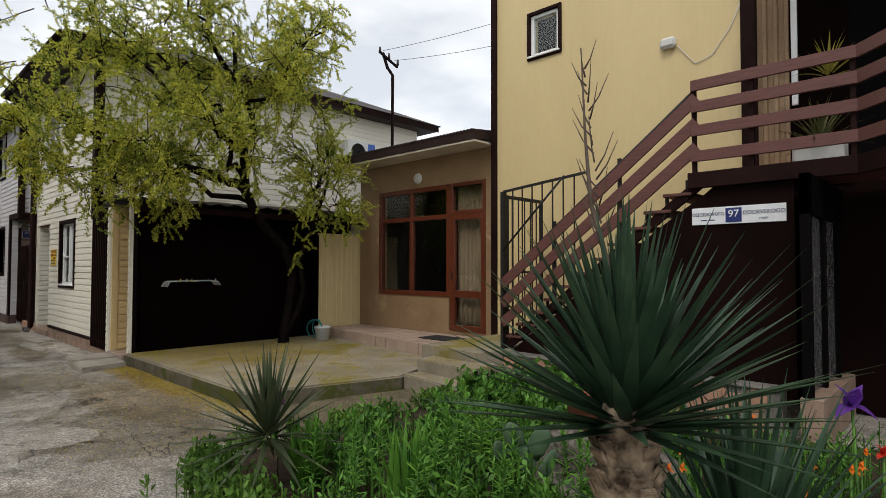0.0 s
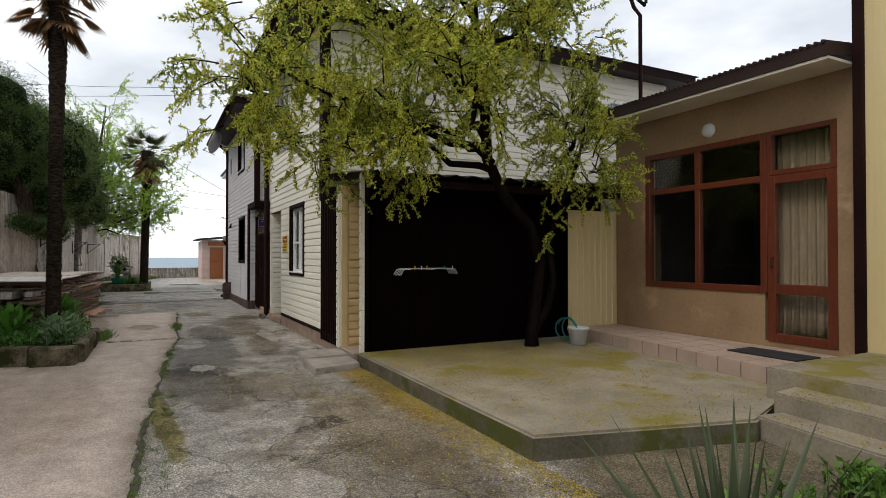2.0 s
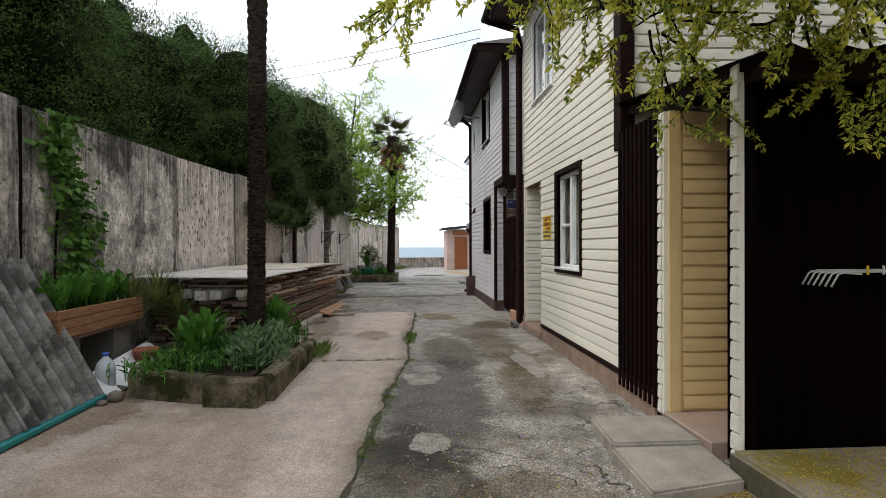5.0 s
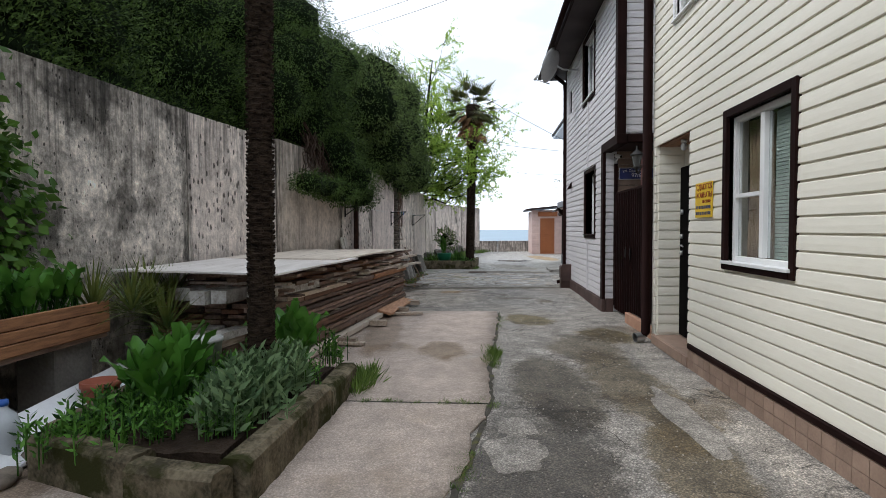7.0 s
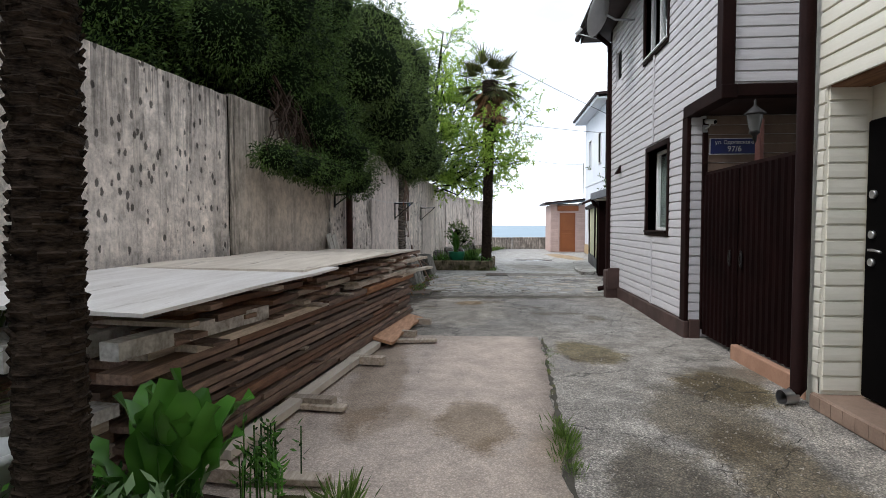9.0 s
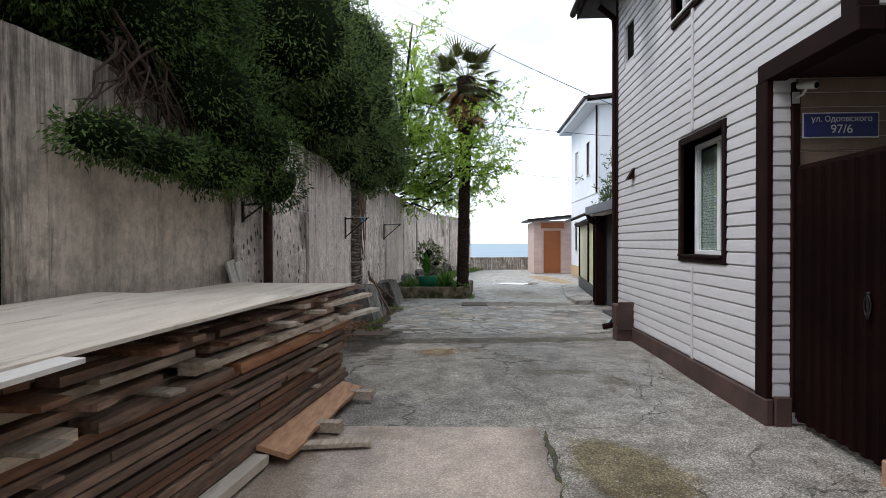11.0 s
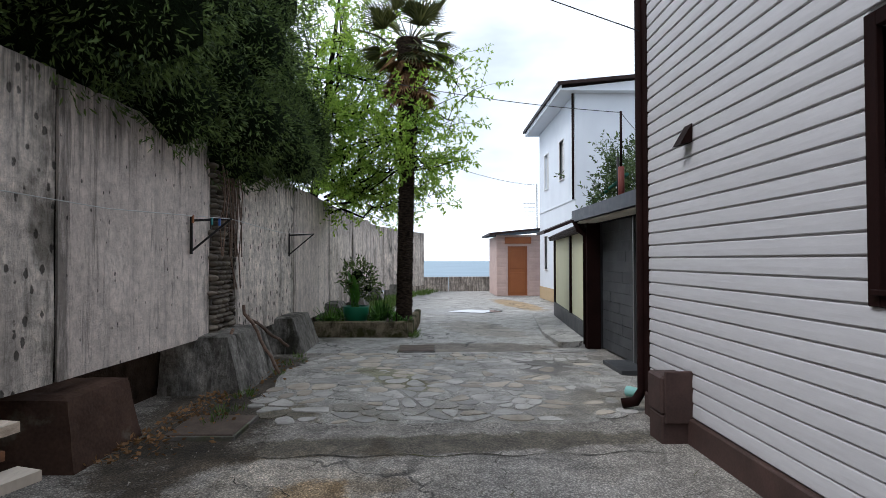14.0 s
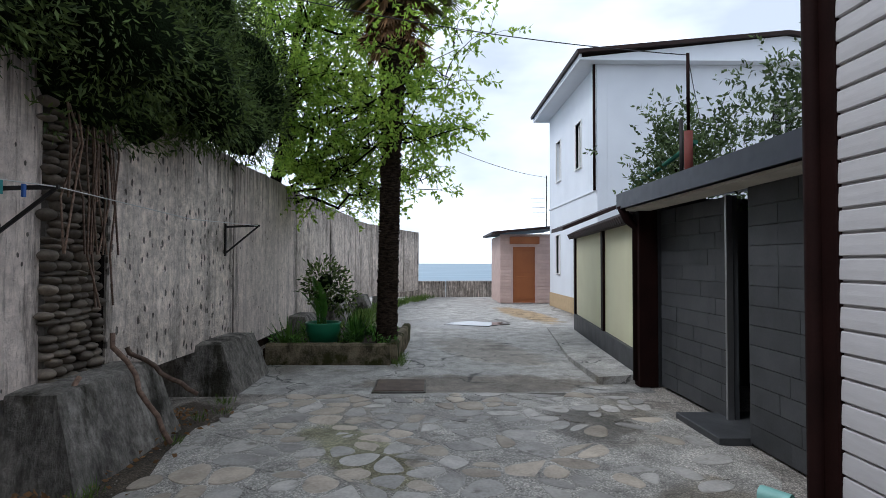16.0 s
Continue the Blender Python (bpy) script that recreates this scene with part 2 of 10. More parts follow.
M_CONCPINK = material("smooth_pinkish_concrete_panel", (0.76, 0.66, 0.59), (0.63, 0.54, 0.48), 0.9, spec=0.15, scale=0.8, fine=26, bump=0.2, dist=0.01,
                      stretch=(1, 1, 0.8), stain=(0.40, 0.35, 0.30), stain_at=0.66, stain_scale=0.9, mix=0.8)
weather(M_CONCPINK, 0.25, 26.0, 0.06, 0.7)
M_OLDCONC = material("old_grey_concrete", (0.22, 0.20, 0.18), (0.095, 0.088, 0.08), 0.92, spec=0.15, scale=3, fine=40, bump=0.5, stain=(0.10, 0.10, 0.06), stain_at=0.55)
M_MOSSCONC = material("mossy_concrete", (0.32, 0.275, 0.21), (0.17, 0.145, 0.10), 0.9, scale=2.2, fine=40, bump=0.4, stain=(0.17, 0.14, 0.028), stain_at=0.53, stain_scale=1.1)
M_TILE = material("pinkish_floor_tile", (0.40, 0.30, 0.24), (0.33, 0.24, 0.19), 0.45, scale=4, bump=0.06, per_piece=0.06)
M_PLINTH = material("beige_plinth_tile", (0.34, 0.235, 0.175), (0.23, 0.155, 0.115), 0.6, scale=5, bump=0.1, per_piece=0.1)
M_WHITEPVC = material("white_window_plastic", (0.78, 0.78, 0.77), (0.72, 0.72, 0.71), 0.35, bump=0.0)
M_WHITEWALL = material("pale_white_render", (0.72, 0.75, 0.80), (0.66, 0.69, 0.74), 0.85, scale=1.5, bump=0.1, stain=(0.6, 0.6, 0.6), stain_at=0.66)
M_CREAMWALL = material("cream_fence_render", (0.66, 0.64, 0.44), (0.6, 0.57, 0.39), 0.8, scale=1.5, bump=0.12)
M_PINKWALL = material("pinkish_brick_siding", (0.58, 0.43, 0.38), (0.48, 0.35, 0.31), 0.75, scale=4, bump=0.1, per_piece=0.08)
M_GREYBLOCK = material("dark_grey_stone_tile", (0.062, 0.064, 0.068), (0.04, 0.041, 0.044), 0.55, scale=4, fine=50, bump=0.25, per_piece=0.18)
M_GREYDOOR = material("grey_garage_panel", (0.075, 0.077, 0.082), (0.055, 0.057, 0.06), 0.5, scale=3, bump=0.12, per_piece=0.12)
M_ROOF = material("dark_roof_sheet", (0.035, 0.02, 0.018), (0.018, 0.011, 0.01), 0.55, spec=0.15, scale=2, bump=0.1)
M_SLATE = material("grey_corrugated_sheet", (0.21, 0.20, 0.185), (0.08, 0.076, 0.07), 0.9, spec=0.15, scale=5, fine=40, bump=0.4, stain=(0.055, 0.052, 0.047), stain_at=0.5, stain_scale=3.5)
M_GLASS = glass_material("window_glass")
# the dimness of unlit rooms is put into this lining colour
M_DARKROOM = plain("room_dimness_colour", (0.045, 0.038, 0.032), 0.9)
M_CURTAIN = material("beige_curtain", (0.22, 0.155, 0.095), (0.15, 0.105, 0.063), 0.9, scale=3, stretch=(8, 8, 1), bump=0.1)
M_BLIND = plain("pale_green_blind", (0.24, 0.28, 0.25), 0.7)
M_METAL = plain("galvanised_metal", (0.5, 0.5, 0.5), 0.35, 0.9)
M_BLACKIRON = plain("black_iron", (0.009, 0.007, 0.0065), 0.6)
M_WHITEWIRE = plain("white_coated_wire", (0.6, 0.6, 0.58), 0.5)
M_BARK = material("dark_bark", (0.012, 0.0085, 0.007), (0.003, 0.0022, 0.002), 0.95, spec=0.05, scale=8, fine=40, stretch=(1, 1, 0.35), bump=0.7, dist=0.02)
M_PALMBARK = material("fibrous_palm_bark", (0.055, 0.039, 0.028), (0.006, 0.0045, 0.0035), 0.95, spec=0.05, mix=0.4, scale=14, fine=60, stretch=(1, 1, 3), bump=0.8, dist=0.02)
M_WOODGREY = material("weathered_grey_timber", (0.56, 0.47, 0.38), (0.28, 0.22, 0.165), 0.85, scale=3, fine=30, stretch=(1.5, 14, 14), bump=0.3, per_piece=0.35)
M_WOODWARM = material("warm_brown_timber", (0.42, 0.20, 0.09), (0.17, 0.075, 0.035), 0.75, scale=3, fine=30, stretch=(1.5, 14, 14), bump=0.25, per_piece=0.3)
M_WOODDARK = material("dark_wet_timber", (0.27, 0.175, 0.125), (0.09, 0.055, 0.04), 0.7, scale=3, fine=30, stretch=(1.5, 14, 14), bump=0.3, per_piece=0.4)
M_WOODBROWN = material("reddish_brown_timber", (0.25, 0.125, 0.07), (0.09, 0.045, 0.027), 0.72, scale=3, fine=30, stretch=(1.5, 14, 14), bump=0.3, per_piece=0.3)
M_WOODUMBER = material("umber_wet_timber", (0.16, 0.105, 0.075), (0.06, 0.04, 0.03), 0.7, scale=3, fine=30, stretch=(1.5, 14, 14), bump=0.3, per_piece=0.3)
M_LIMEWASH = material("limewashed_beam", (0.62, 0.59, 0.55), (0.22, 0.19, 0.16), 0.9, scale=6, fine=40, bump=0.4, mix=0.4, per_piece=0.25)
M_PLY = material("pale_worn_plywood", (0.64, 0.57, 0.48), (0.48, 0.41, 0.335), 0.75, scale=1.5, fine=20, stretch=(1, 6, 1), bump=0.15, stain=(0.30, 0.25, 0.2), stain_at=0.6)
M_SOIL = material("dark_garden_soil", (0.06, 0.042, 0.03), (0.02, 0.014, 0.01), 0.95, spec=0.1, scale=7, fine=50, bump=0.8, dist=0.03)
M_TERRA = plain("terracotta", (0.30, 0.09, 0.05), 0.8)
M_WHITEPLASTIC = plain("white_plastic", (0.6, 0.6, 0.58), 0.45)
M_BLUE = plain("blue_plastic", (0.03, 0.11, 0.4), 0.45)
M_TEAL = plain("teal_paint", (0.02, 0.22, 0.22), 0.5)
M_GREENPOT = plain("green_plastic", (0.02, 0.18, 0.09), 0.45)
M_YELLOWSIGN = plain("yellow_notice", (0.78, 0.52, 0.03), 0.5)
M_REDINK = plain("red_brown_print", (0.28, 0.05, 0.02), 0.6)
M_SIGNBLUE = plain("navy_enamel", (0.02, 0.03, 0.14), 0.35)
M_SIGNWHITE = plain("white_enamel", (0.75, 0.76, 0.78), 0.35)
M_SIGNINK = plain("dark_blue_print", (0.04, 0.05, 0.12), 0.5)
M_CABLE = plain("black_cable", (0.03, 0.03, 0.035), 0.6)
M_RIVERSTONE = material("rounded_river_stone", (0.20, 0.165, 0.13), (0.09, 0.075, 0.06), 0.85, scale=8, bump=0.4, per_piece=0.5)
M_FLAG = material("grey_flagstone", (0.50, 0.475, 0.44), (0.31, 0.29, 0.265), 0.75, scale=5, fine=40, bump=0.5, per_piece=0.28, stain=(0.20, 0.185, 0.16), stain_at=0.58, stain_scale=3)
M_FLAGTAN = material("tan_flagstone", (0.52, 0.455, 0.37), (0.33, 0.28, 0.225), 0.8, scale=5, fine=40, bump=0.5, per_piece=0.25, stain=(0.21, 0.185, 0.15), stain_at=0.58, stain_scale=3)
M_STONECLAD = material("pink_crazy_paving_cladding", (0.42, 0.24, 0.155), (0.31, 0.17, 0.11), 0.75, scale=5, bump=0.3, per_piece=0.16)
M_PATINA = material("worn_plank_orange", (0.62, 0.36, 0.21), (0.36, 0.18, 0.095), 0.7, scale=3, fine=30, stretch=(2, 10, 10), bump=0.2)

L_TREE = leaf_material("yellow_green_leaves", (0.70, 0.68, 0.10), (0.10, 0.17, 0.025), 0.45, scale=2.4)
L_DARK = leaf_material("dark_cypress_leaves", (0.105, 0.17, 0.036), (0.012, 0.026, 0.008), 0.2, 0.7, scale=2.6)
L_OLEANDER = leaf_material("dull_green_shrub_leaves", (0.155, 0.22, 0.06), (0.024, 0.042, 0.014), 0.24, 0.7, scale=2.6)
L_LIME = leaf_material("fresh_lime_leaves", (0.44, 0.60, 0.09), (0.20, 0.34, 0.045), 0.5)
L_IVY = leaf_material("ivy_leaves", (0.13, 0.25, 0.04), (0.05, 0.11, 0.02), 0.3)
L_BED = leaf_material("bed_plant_leaves", (0.13, 0.30, 0.045), (0.012, 0.045, 0.007), 0.25, 0.5, 7.0)
L_DOCK = leaf_material("dark_green_broad_leaves", (0.085, 0.22, 0.03), (0.02, 0.07, 0.012), 0.2, 0.28, 6.0)
L_SAGE = leaf_material("grey_green_leaves", (0.22, 0.32, 0.15), (0.06, 0.11, 0.045), 0.25, 0.7, 3.0)
L_YUCCA = leaf_material("blue_green_yucca_leaves", (0.05, 0.10, 0.052), (0.015, 0.035, 0.019), 0.1, 0.38, 9.0)
L_PALM = leaf_material("palm_fronds", (0.15, 0.155, 0.05), (0.055, 0.065, 0.022), 0.2, 0.5)
L_DEADPALM = leaf_material("dead_palm_fronds", (0.34, 0.19, 0.085), (0.14, 0.08, 0.04), 0.2, 0.8)
L_GRASS = leaf_material("grass_blades", (0.16, 0.24, 0.05), (0.06, 0.11, 0.02), 0.3)
L_FALLEN = leaf_material("fallen_yellow_blossom", (0.45, 0.34, 0.05), (0.26, 0.19, 0.03), 0.1, 0.8)
L_PURPLE = leaf_material("purple_petals", (0.16, 0.05, 0.34), (0.08, 0.02, 0.2), 0.3)
L_MAROON = leaf_material("maroon_petals", (0.12, 0.015, 0.08), (0.06, 0.01, 0.05), 0.3)
L_RED = leaf_material("red_petals", (0.6, 0.03, 0.015), (0.4, 0.015, 0.01), 0.3)
L_ORANGE = leaf_material("orange_petals", (0.75, 0.2, 0.015), (0.6, 0.12, 0.01), 0.3)

# paler and darker bands at the rib pitch across the corrugated sheets
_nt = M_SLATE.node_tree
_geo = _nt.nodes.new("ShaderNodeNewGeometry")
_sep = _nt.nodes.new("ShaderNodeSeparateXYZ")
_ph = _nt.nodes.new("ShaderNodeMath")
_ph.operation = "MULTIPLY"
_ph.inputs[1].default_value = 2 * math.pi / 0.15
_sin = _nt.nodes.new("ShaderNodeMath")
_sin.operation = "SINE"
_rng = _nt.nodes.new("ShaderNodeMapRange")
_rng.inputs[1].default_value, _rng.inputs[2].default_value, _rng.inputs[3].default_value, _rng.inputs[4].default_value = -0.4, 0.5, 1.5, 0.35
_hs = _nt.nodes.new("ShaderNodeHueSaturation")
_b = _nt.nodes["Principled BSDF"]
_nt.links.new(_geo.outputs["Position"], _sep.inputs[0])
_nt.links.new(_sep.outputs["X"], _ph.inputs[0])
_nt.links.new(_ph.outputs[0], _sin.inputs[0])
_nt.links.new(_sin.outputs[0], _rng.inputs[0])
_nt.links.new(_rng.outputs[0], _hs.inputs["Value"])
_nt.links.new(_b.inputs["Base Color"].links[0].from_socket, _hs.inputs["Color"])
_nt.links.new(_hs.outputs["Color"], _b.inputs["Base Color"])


# ---- building helpers ----
RNG = np.random.default_rng(7)


def thing(name, x, y, z, label, category, group="", kind="", rz=0.0):
    ob = new(name)
    ob.empty_display_size = 0.1
    ob.matrix_world = pose(x, y, z, 0, 0, rz)
    return tagged(ob, label, category, group, kind)


def mesh_of(bm, name):
    me = bpy.data.meshes.new(name)
    bm.normal_update()
    bm.to_mesh(me)
    bm.free()
    return me


def hang(ob, parent):
    """Parents ob, keeping where it stands in the world."""
    bpy.context.view_layer.update()
    m = ob.matrix_world.copy()
    ob.parent = parent
    ob.matrix_parent_inverse = parent.matrix_world.inverted()
    ob.matrix_world = m
    return ob


def part(name, bm, mat, parent=None, label="", smooth=False):
    """One mesh object in world coordinates, under a thing or a part."""
    me = mesh_of(bm, name) if isinstance(bm, bmesh.types.BMesh) else bm
    if not me.materials:
        me.materials.append(mat)
    if smooth:
        me.polygons.foreach_set("use_smooth", [True] * len(me.polygons))
    ob = new(name, me)
    if parent is not None:
        ob.parent = parent
        ob.matrix_parent_inverse = world_of(parent).inverted()
    return tagged(ob, label)


def world_of(ob):
    if ob.parent is None:
        return ob.matrix_basis.copy()
    return world_of(ob.parent) @ ob.matrix_parent_inverse @ ob.matrix_basis


def piece(name, me, m, parent):
    """An object of its own on a shared mesh, at the world pose m."""
    ob = new(name, me)
    ob.parent = parent
    ob.matrix_parent_inverse = world_of(parent).inverted()
    ob.matrix_basis = m
    return ob


def B():
    return bmesh.new()


def box(bm, x0, x1, y0, y1, z0, z1, bevel=0.0):
    r = bmesh.ops.create_cube(bm, size=1.0, matrix=Matrix.Translation(((x0 + x1) / 2, (y0 + y1) / 2, (z0 + z1) / 2))
                              @ Matrix.Diagonal((abs(x1 - x0), abs(y1 - y0), abs(z1 - z0), 1)))
    if bevel:
        vs = set(r["verts"])
        bmesh.ops.bevel(bm, geom=[e for e in bm.edges if e.verts[0] in vs and e.verts[1] in vs], offset=bevel, segments=1, affect="EDGES")
    return bm


def boxed(name, mat, parent, x0, x1, y0, y1, z0, z1, bevel=0.006, label=""):
    return part(name, box(B(), x0, x1, y0, y1, z0, z1, bevel), mat, parent, label)


def bar(bm, a, b, w, h=None, up=(0, 0, 1)):
    """A rectangular bar from a to b, w wide and h high."""
    a, b = Vector(a), Vector(b)
    h = h or w
    d = (b - a).normalized()
    s = d.cross(Vector(up))
    s = s.normalized() if s.length > 1e-4 else Vector((1, 0, 0))
    u = s.cross(d)
    vs = [bm.verts.new(p + s * sx * w / 2 + u * sz * h / 2) for p in (a, b) for sx, sz in ((-1, -1), (1, -1), (1, 1), (-1, 1))]
    for f in ((3, 2, 1, 0), (4, 5, 6, 7), (0, 1, 5, 4), (1, 2, 6, 5), (2, 3, 7, 6), (3, 0, 4, 7)):
        bm.faces.new([vs[i] for i in f])
    return bm


def tube(bm, pts, radii, sides=8, cap=True):
    """A round tube along pts, with a radius for each point."""
    pts = [Vector(p) for p in pts]
    if not hasattr(radii, "__len__"):
        radii = [radii] * len(pts)
    rings = []
    for i, p in enumerate(pts):
        d = (pts[min(i + 1, len(pts) - 1)] - pts[max(i - 1, 0)]).normalized()
        s = d.orthogonal().normalized() if i == 0 else (prev - d * prev.dot(d)).normalized()
        prev = s
        u = d.cross(s)
        rings.append([bm.verts.new(p + (s * math.cos(2 * math.pi * k / sides) + u * math.sin(2 * math.pi * k / sides)) * radii[i]) for k in range(sides)])
    for a, b in zip(rings, rings[1:]):
        for k in range(sides):
            f = bm.faces.new((a[k], a[(k + 1) % sides], b[(k + 1) % sides], b[k]))
            f.smooth = True
    if cap:
        bm.faces.new(rings[0][::-1])
        bm.faces.new(rings[-1])
    return bm


def prism(bm, outline, z0, z1):
    """A block with the plan outline (anticlockwise) from z0 to z1."""
    lo = [bm.verts.new((x, y, z0)) for x, y in outline]
    hi = [bm.verts.new((x, y, z1)) for x, y in outline]
    n = len(outline)
    bm.faces.new(lo[::-1])
    bm.faces.new(hi)
    for i in range(n):
        bm.faces.new((lo[i], lo[(i + 1) % n], hi[(i + 1) % n], hi[i]))
    return bm


def lathe(bm, cx, cy, profile, sides=20):
    """A turned body: profile of (radius, z)."""
    rings = [[bm.verts.new((cx + r * math.cos(2 * math.pi * k / sides), cy + r * math.sin(2 * math.pi * k / sides), z)) for k in range(sides)] for r, z in profile]
    for a, b in zip(rings, rings[1:]):
        for k in range(sides):
            bm.faces.new((a[k], a[(k + 1) % sides], b[(k + 1) % sides], b[k])).smooth = True
    return bm


def blob(bm, c, r, seed, rough=0.25, sub=2, squash=(1, 1, 1)):
    """A lumpy stone."""
    res = bmesh.ops.create_icosphere(bm, subdivisions=sub, radius=1.0)
    for v in res["verts"]:
        k = 1 + rough * noise.noise(v.co * 1.3 + Vector((seed * 3.1, seed * 1.7, seed)))
        v.co = Vector((v.co.x * r * squash[0] * k + c[0], v.co.y * r * squash[1] * k + c[1], v.co.z * r * squash[2] * k + c[2]))
    return bm


def plate_with_holes(bm, lo, hi, z0, z1, holes, make):
    """Cuts the rectangle lo..hi, z0..z1 round its holes (a, b, c, d) and calls make(a, b, c, d) for each solid cell."""
    xs = sorted({lo, hi, *[h[0] for h in holes], *[h[1] for h in holes]})
    zs = sorted({z0, z1, *[h[2] for h in holes], *[h[3] for h in holes]})
    for zi in range(len(zs) - 1):
        run = None
        for xi in range(len(xs) - 1):
            cx, cz = (xs[xi] + xs[xi + 1]) / 2, (zs[zi] + zs[zi + 1]) / 2
            solid = lo < cx < hi and z0 < cz < z1 and not any(h[0] < cx < h[1] and h[2] < cz < h[3] for h in holes)
            if solid:
                run = (run[0], xs[xi + 1]) if run else (xs[xi], xs[xi + 1])
            if run and (not solid or xi == len(xs) - 2):
                make(run[0], run[1], zs[zi], zs[zi + 1])
                run = None


COURSE = 0.115
plank_meshes = {}


def plank_mesh(mat):
    """One siding course, 1 m long: a face that leans out to a rounded lip at its foot."""
    if mat.name not in plank_meshes:
        bm = B()
        prof = [(0.0, 0.003), (-0.015, 0.003), (-0.018, 0.007), (-0.0175, 0.05), (-0.0135, COURSE - 0.016), (-0.010, COURSE - 0.011), (-0.001, COURSE - 0.009), (0.0, COURSE - 0.001)]
        ends = [[bm.verts.new((x, y, z)) for y, z in prof] for x in (0, 1)]
        for i in range(len(prof) - 1):
            bm.faces.new((ends[0][i], ends[1][i], ends[1][i + 1], ends[0][i + 1]))
        bm.faces.new(ends[0][::-1])
        bm.faces.new(ends[1])
        bmesh.ops.recalc_face_normals(bm, faces=bm.faces)
        me = mesh_of(bm, "plank")
        me.materials.append(mat)
        plank_meshes[mat.name] = me
    return plank_meshes[mat.name]


def siding(wall, side, plane, lo, hi, z0, z1, holes, mat):
    """Siding courses on a wall that faces -y (side 'y') or +x (side 'x'); each course ends at the openings."""
    me = plank_mesh(mat)
    for i in range(int(math.ceil((z1 - z0) / COURSE))):
        z = z0 + i * COURSE
        mid = z + COURSE / 2
        cuts = sorted((max(lo, h[0]), min(hi, h[1])) for h in holes if h[2] < mid < h[3])
        a = lo
        for c0, c1 in cuts + [(hi, hi)]:
            if c0 - a > 0.03:
                m = pose(a, plane, z) if side == "y" else pose(plane, a, z, 0, 0, 90)
                piece("plank", me, m @ Matrix.Diagonal((c0 - a, 1, 1, 1)), wall)
            a = max(a, c1)


def wall_slab(name, mat, parent, side, plane, lo, hi, z0, z1, holes=(), thick=0.16, label=""):
    """A wall that stands behind its plane (towards +y for side 'y', towards -x for side 'x'), one skin with openings through it."""
    us = sorted({lo, hi, *[min(hi, max(lo, h[k])) for h in holes for k in (0, 1)]})
    zs = sorted({z0, z1, *[min(z1, max(z0, h[k])) for h in holes for k in (2, 3)]})
    nu, nz = len(us) - 1, len(zs) - 1
    bm, made = B(), {}

    def v(i, k, back):
        if (i, k, back) not in made:
            d = thick if back else 0.0
            made[i, k, back] = bm.verts.new((us[i], plane + d, zs[k]) if side == "y" else (plane - d, us[i], zs[k]))
        return made[i, k, back]

    def solid(i, k):
        if not (0 <= i < nu and 0 <= k < nz):
            return False
        u, z = (us[i] + us[i + 1]) / 2, (zs[k] + zs[k + 1]) / 2
        return not any(h[0] < u < h[1] and h[2] < z < h[3] for h in holes)

    for i in range(nu):
        for k in range(nz):
            if not solid(i, k):
                continue
            for back in (False, True):
                bm.faces.new([v(i, k, back), v(i + 1, k, back), v(i + 1, k + 1, back), v(i, k + 1, back)])
            for (di, dk), a, b in (((-1, 0), (i, k), (i, k + 1)), ((1, 0), (i + 1, k), (i + 1, k + 1)), ((0, -1), (i, k), (i + 1, k)), ((0, 1), (i, k + 1), (i + 1, k + 1))):
                if not solid(i + di, k + dk):
                    bm.faces.new([v(*a, False), v(*b, False), v(*b, True), v(*a, True)])
    bmesh.ops.recalc_face_normals(bm, faces=bm.faces)
    return part(name, bm, mat, parent, label)


def frame_bars(bm, side, p0, p1, a0, a1, z0, z1, w):
    """Four bars round a rectangle; p0..p1 is the depth across the wall."""
    for u0, u1, v0, v1 in ((a0, a0 + w, z0, z1), (a1 - w, a1, z0, z1), (a0 + w, a1 - w, z1 - w, z1), (a0 + w, a1 - w, z0, z0 + w)):
        if side == "y":
            box(bm, u0, u1, p0, p1, v0, v1, 0.004)
        else:
            box(bm, p0, p1, u0, u1, v0, v1, 0.004)
    return bm


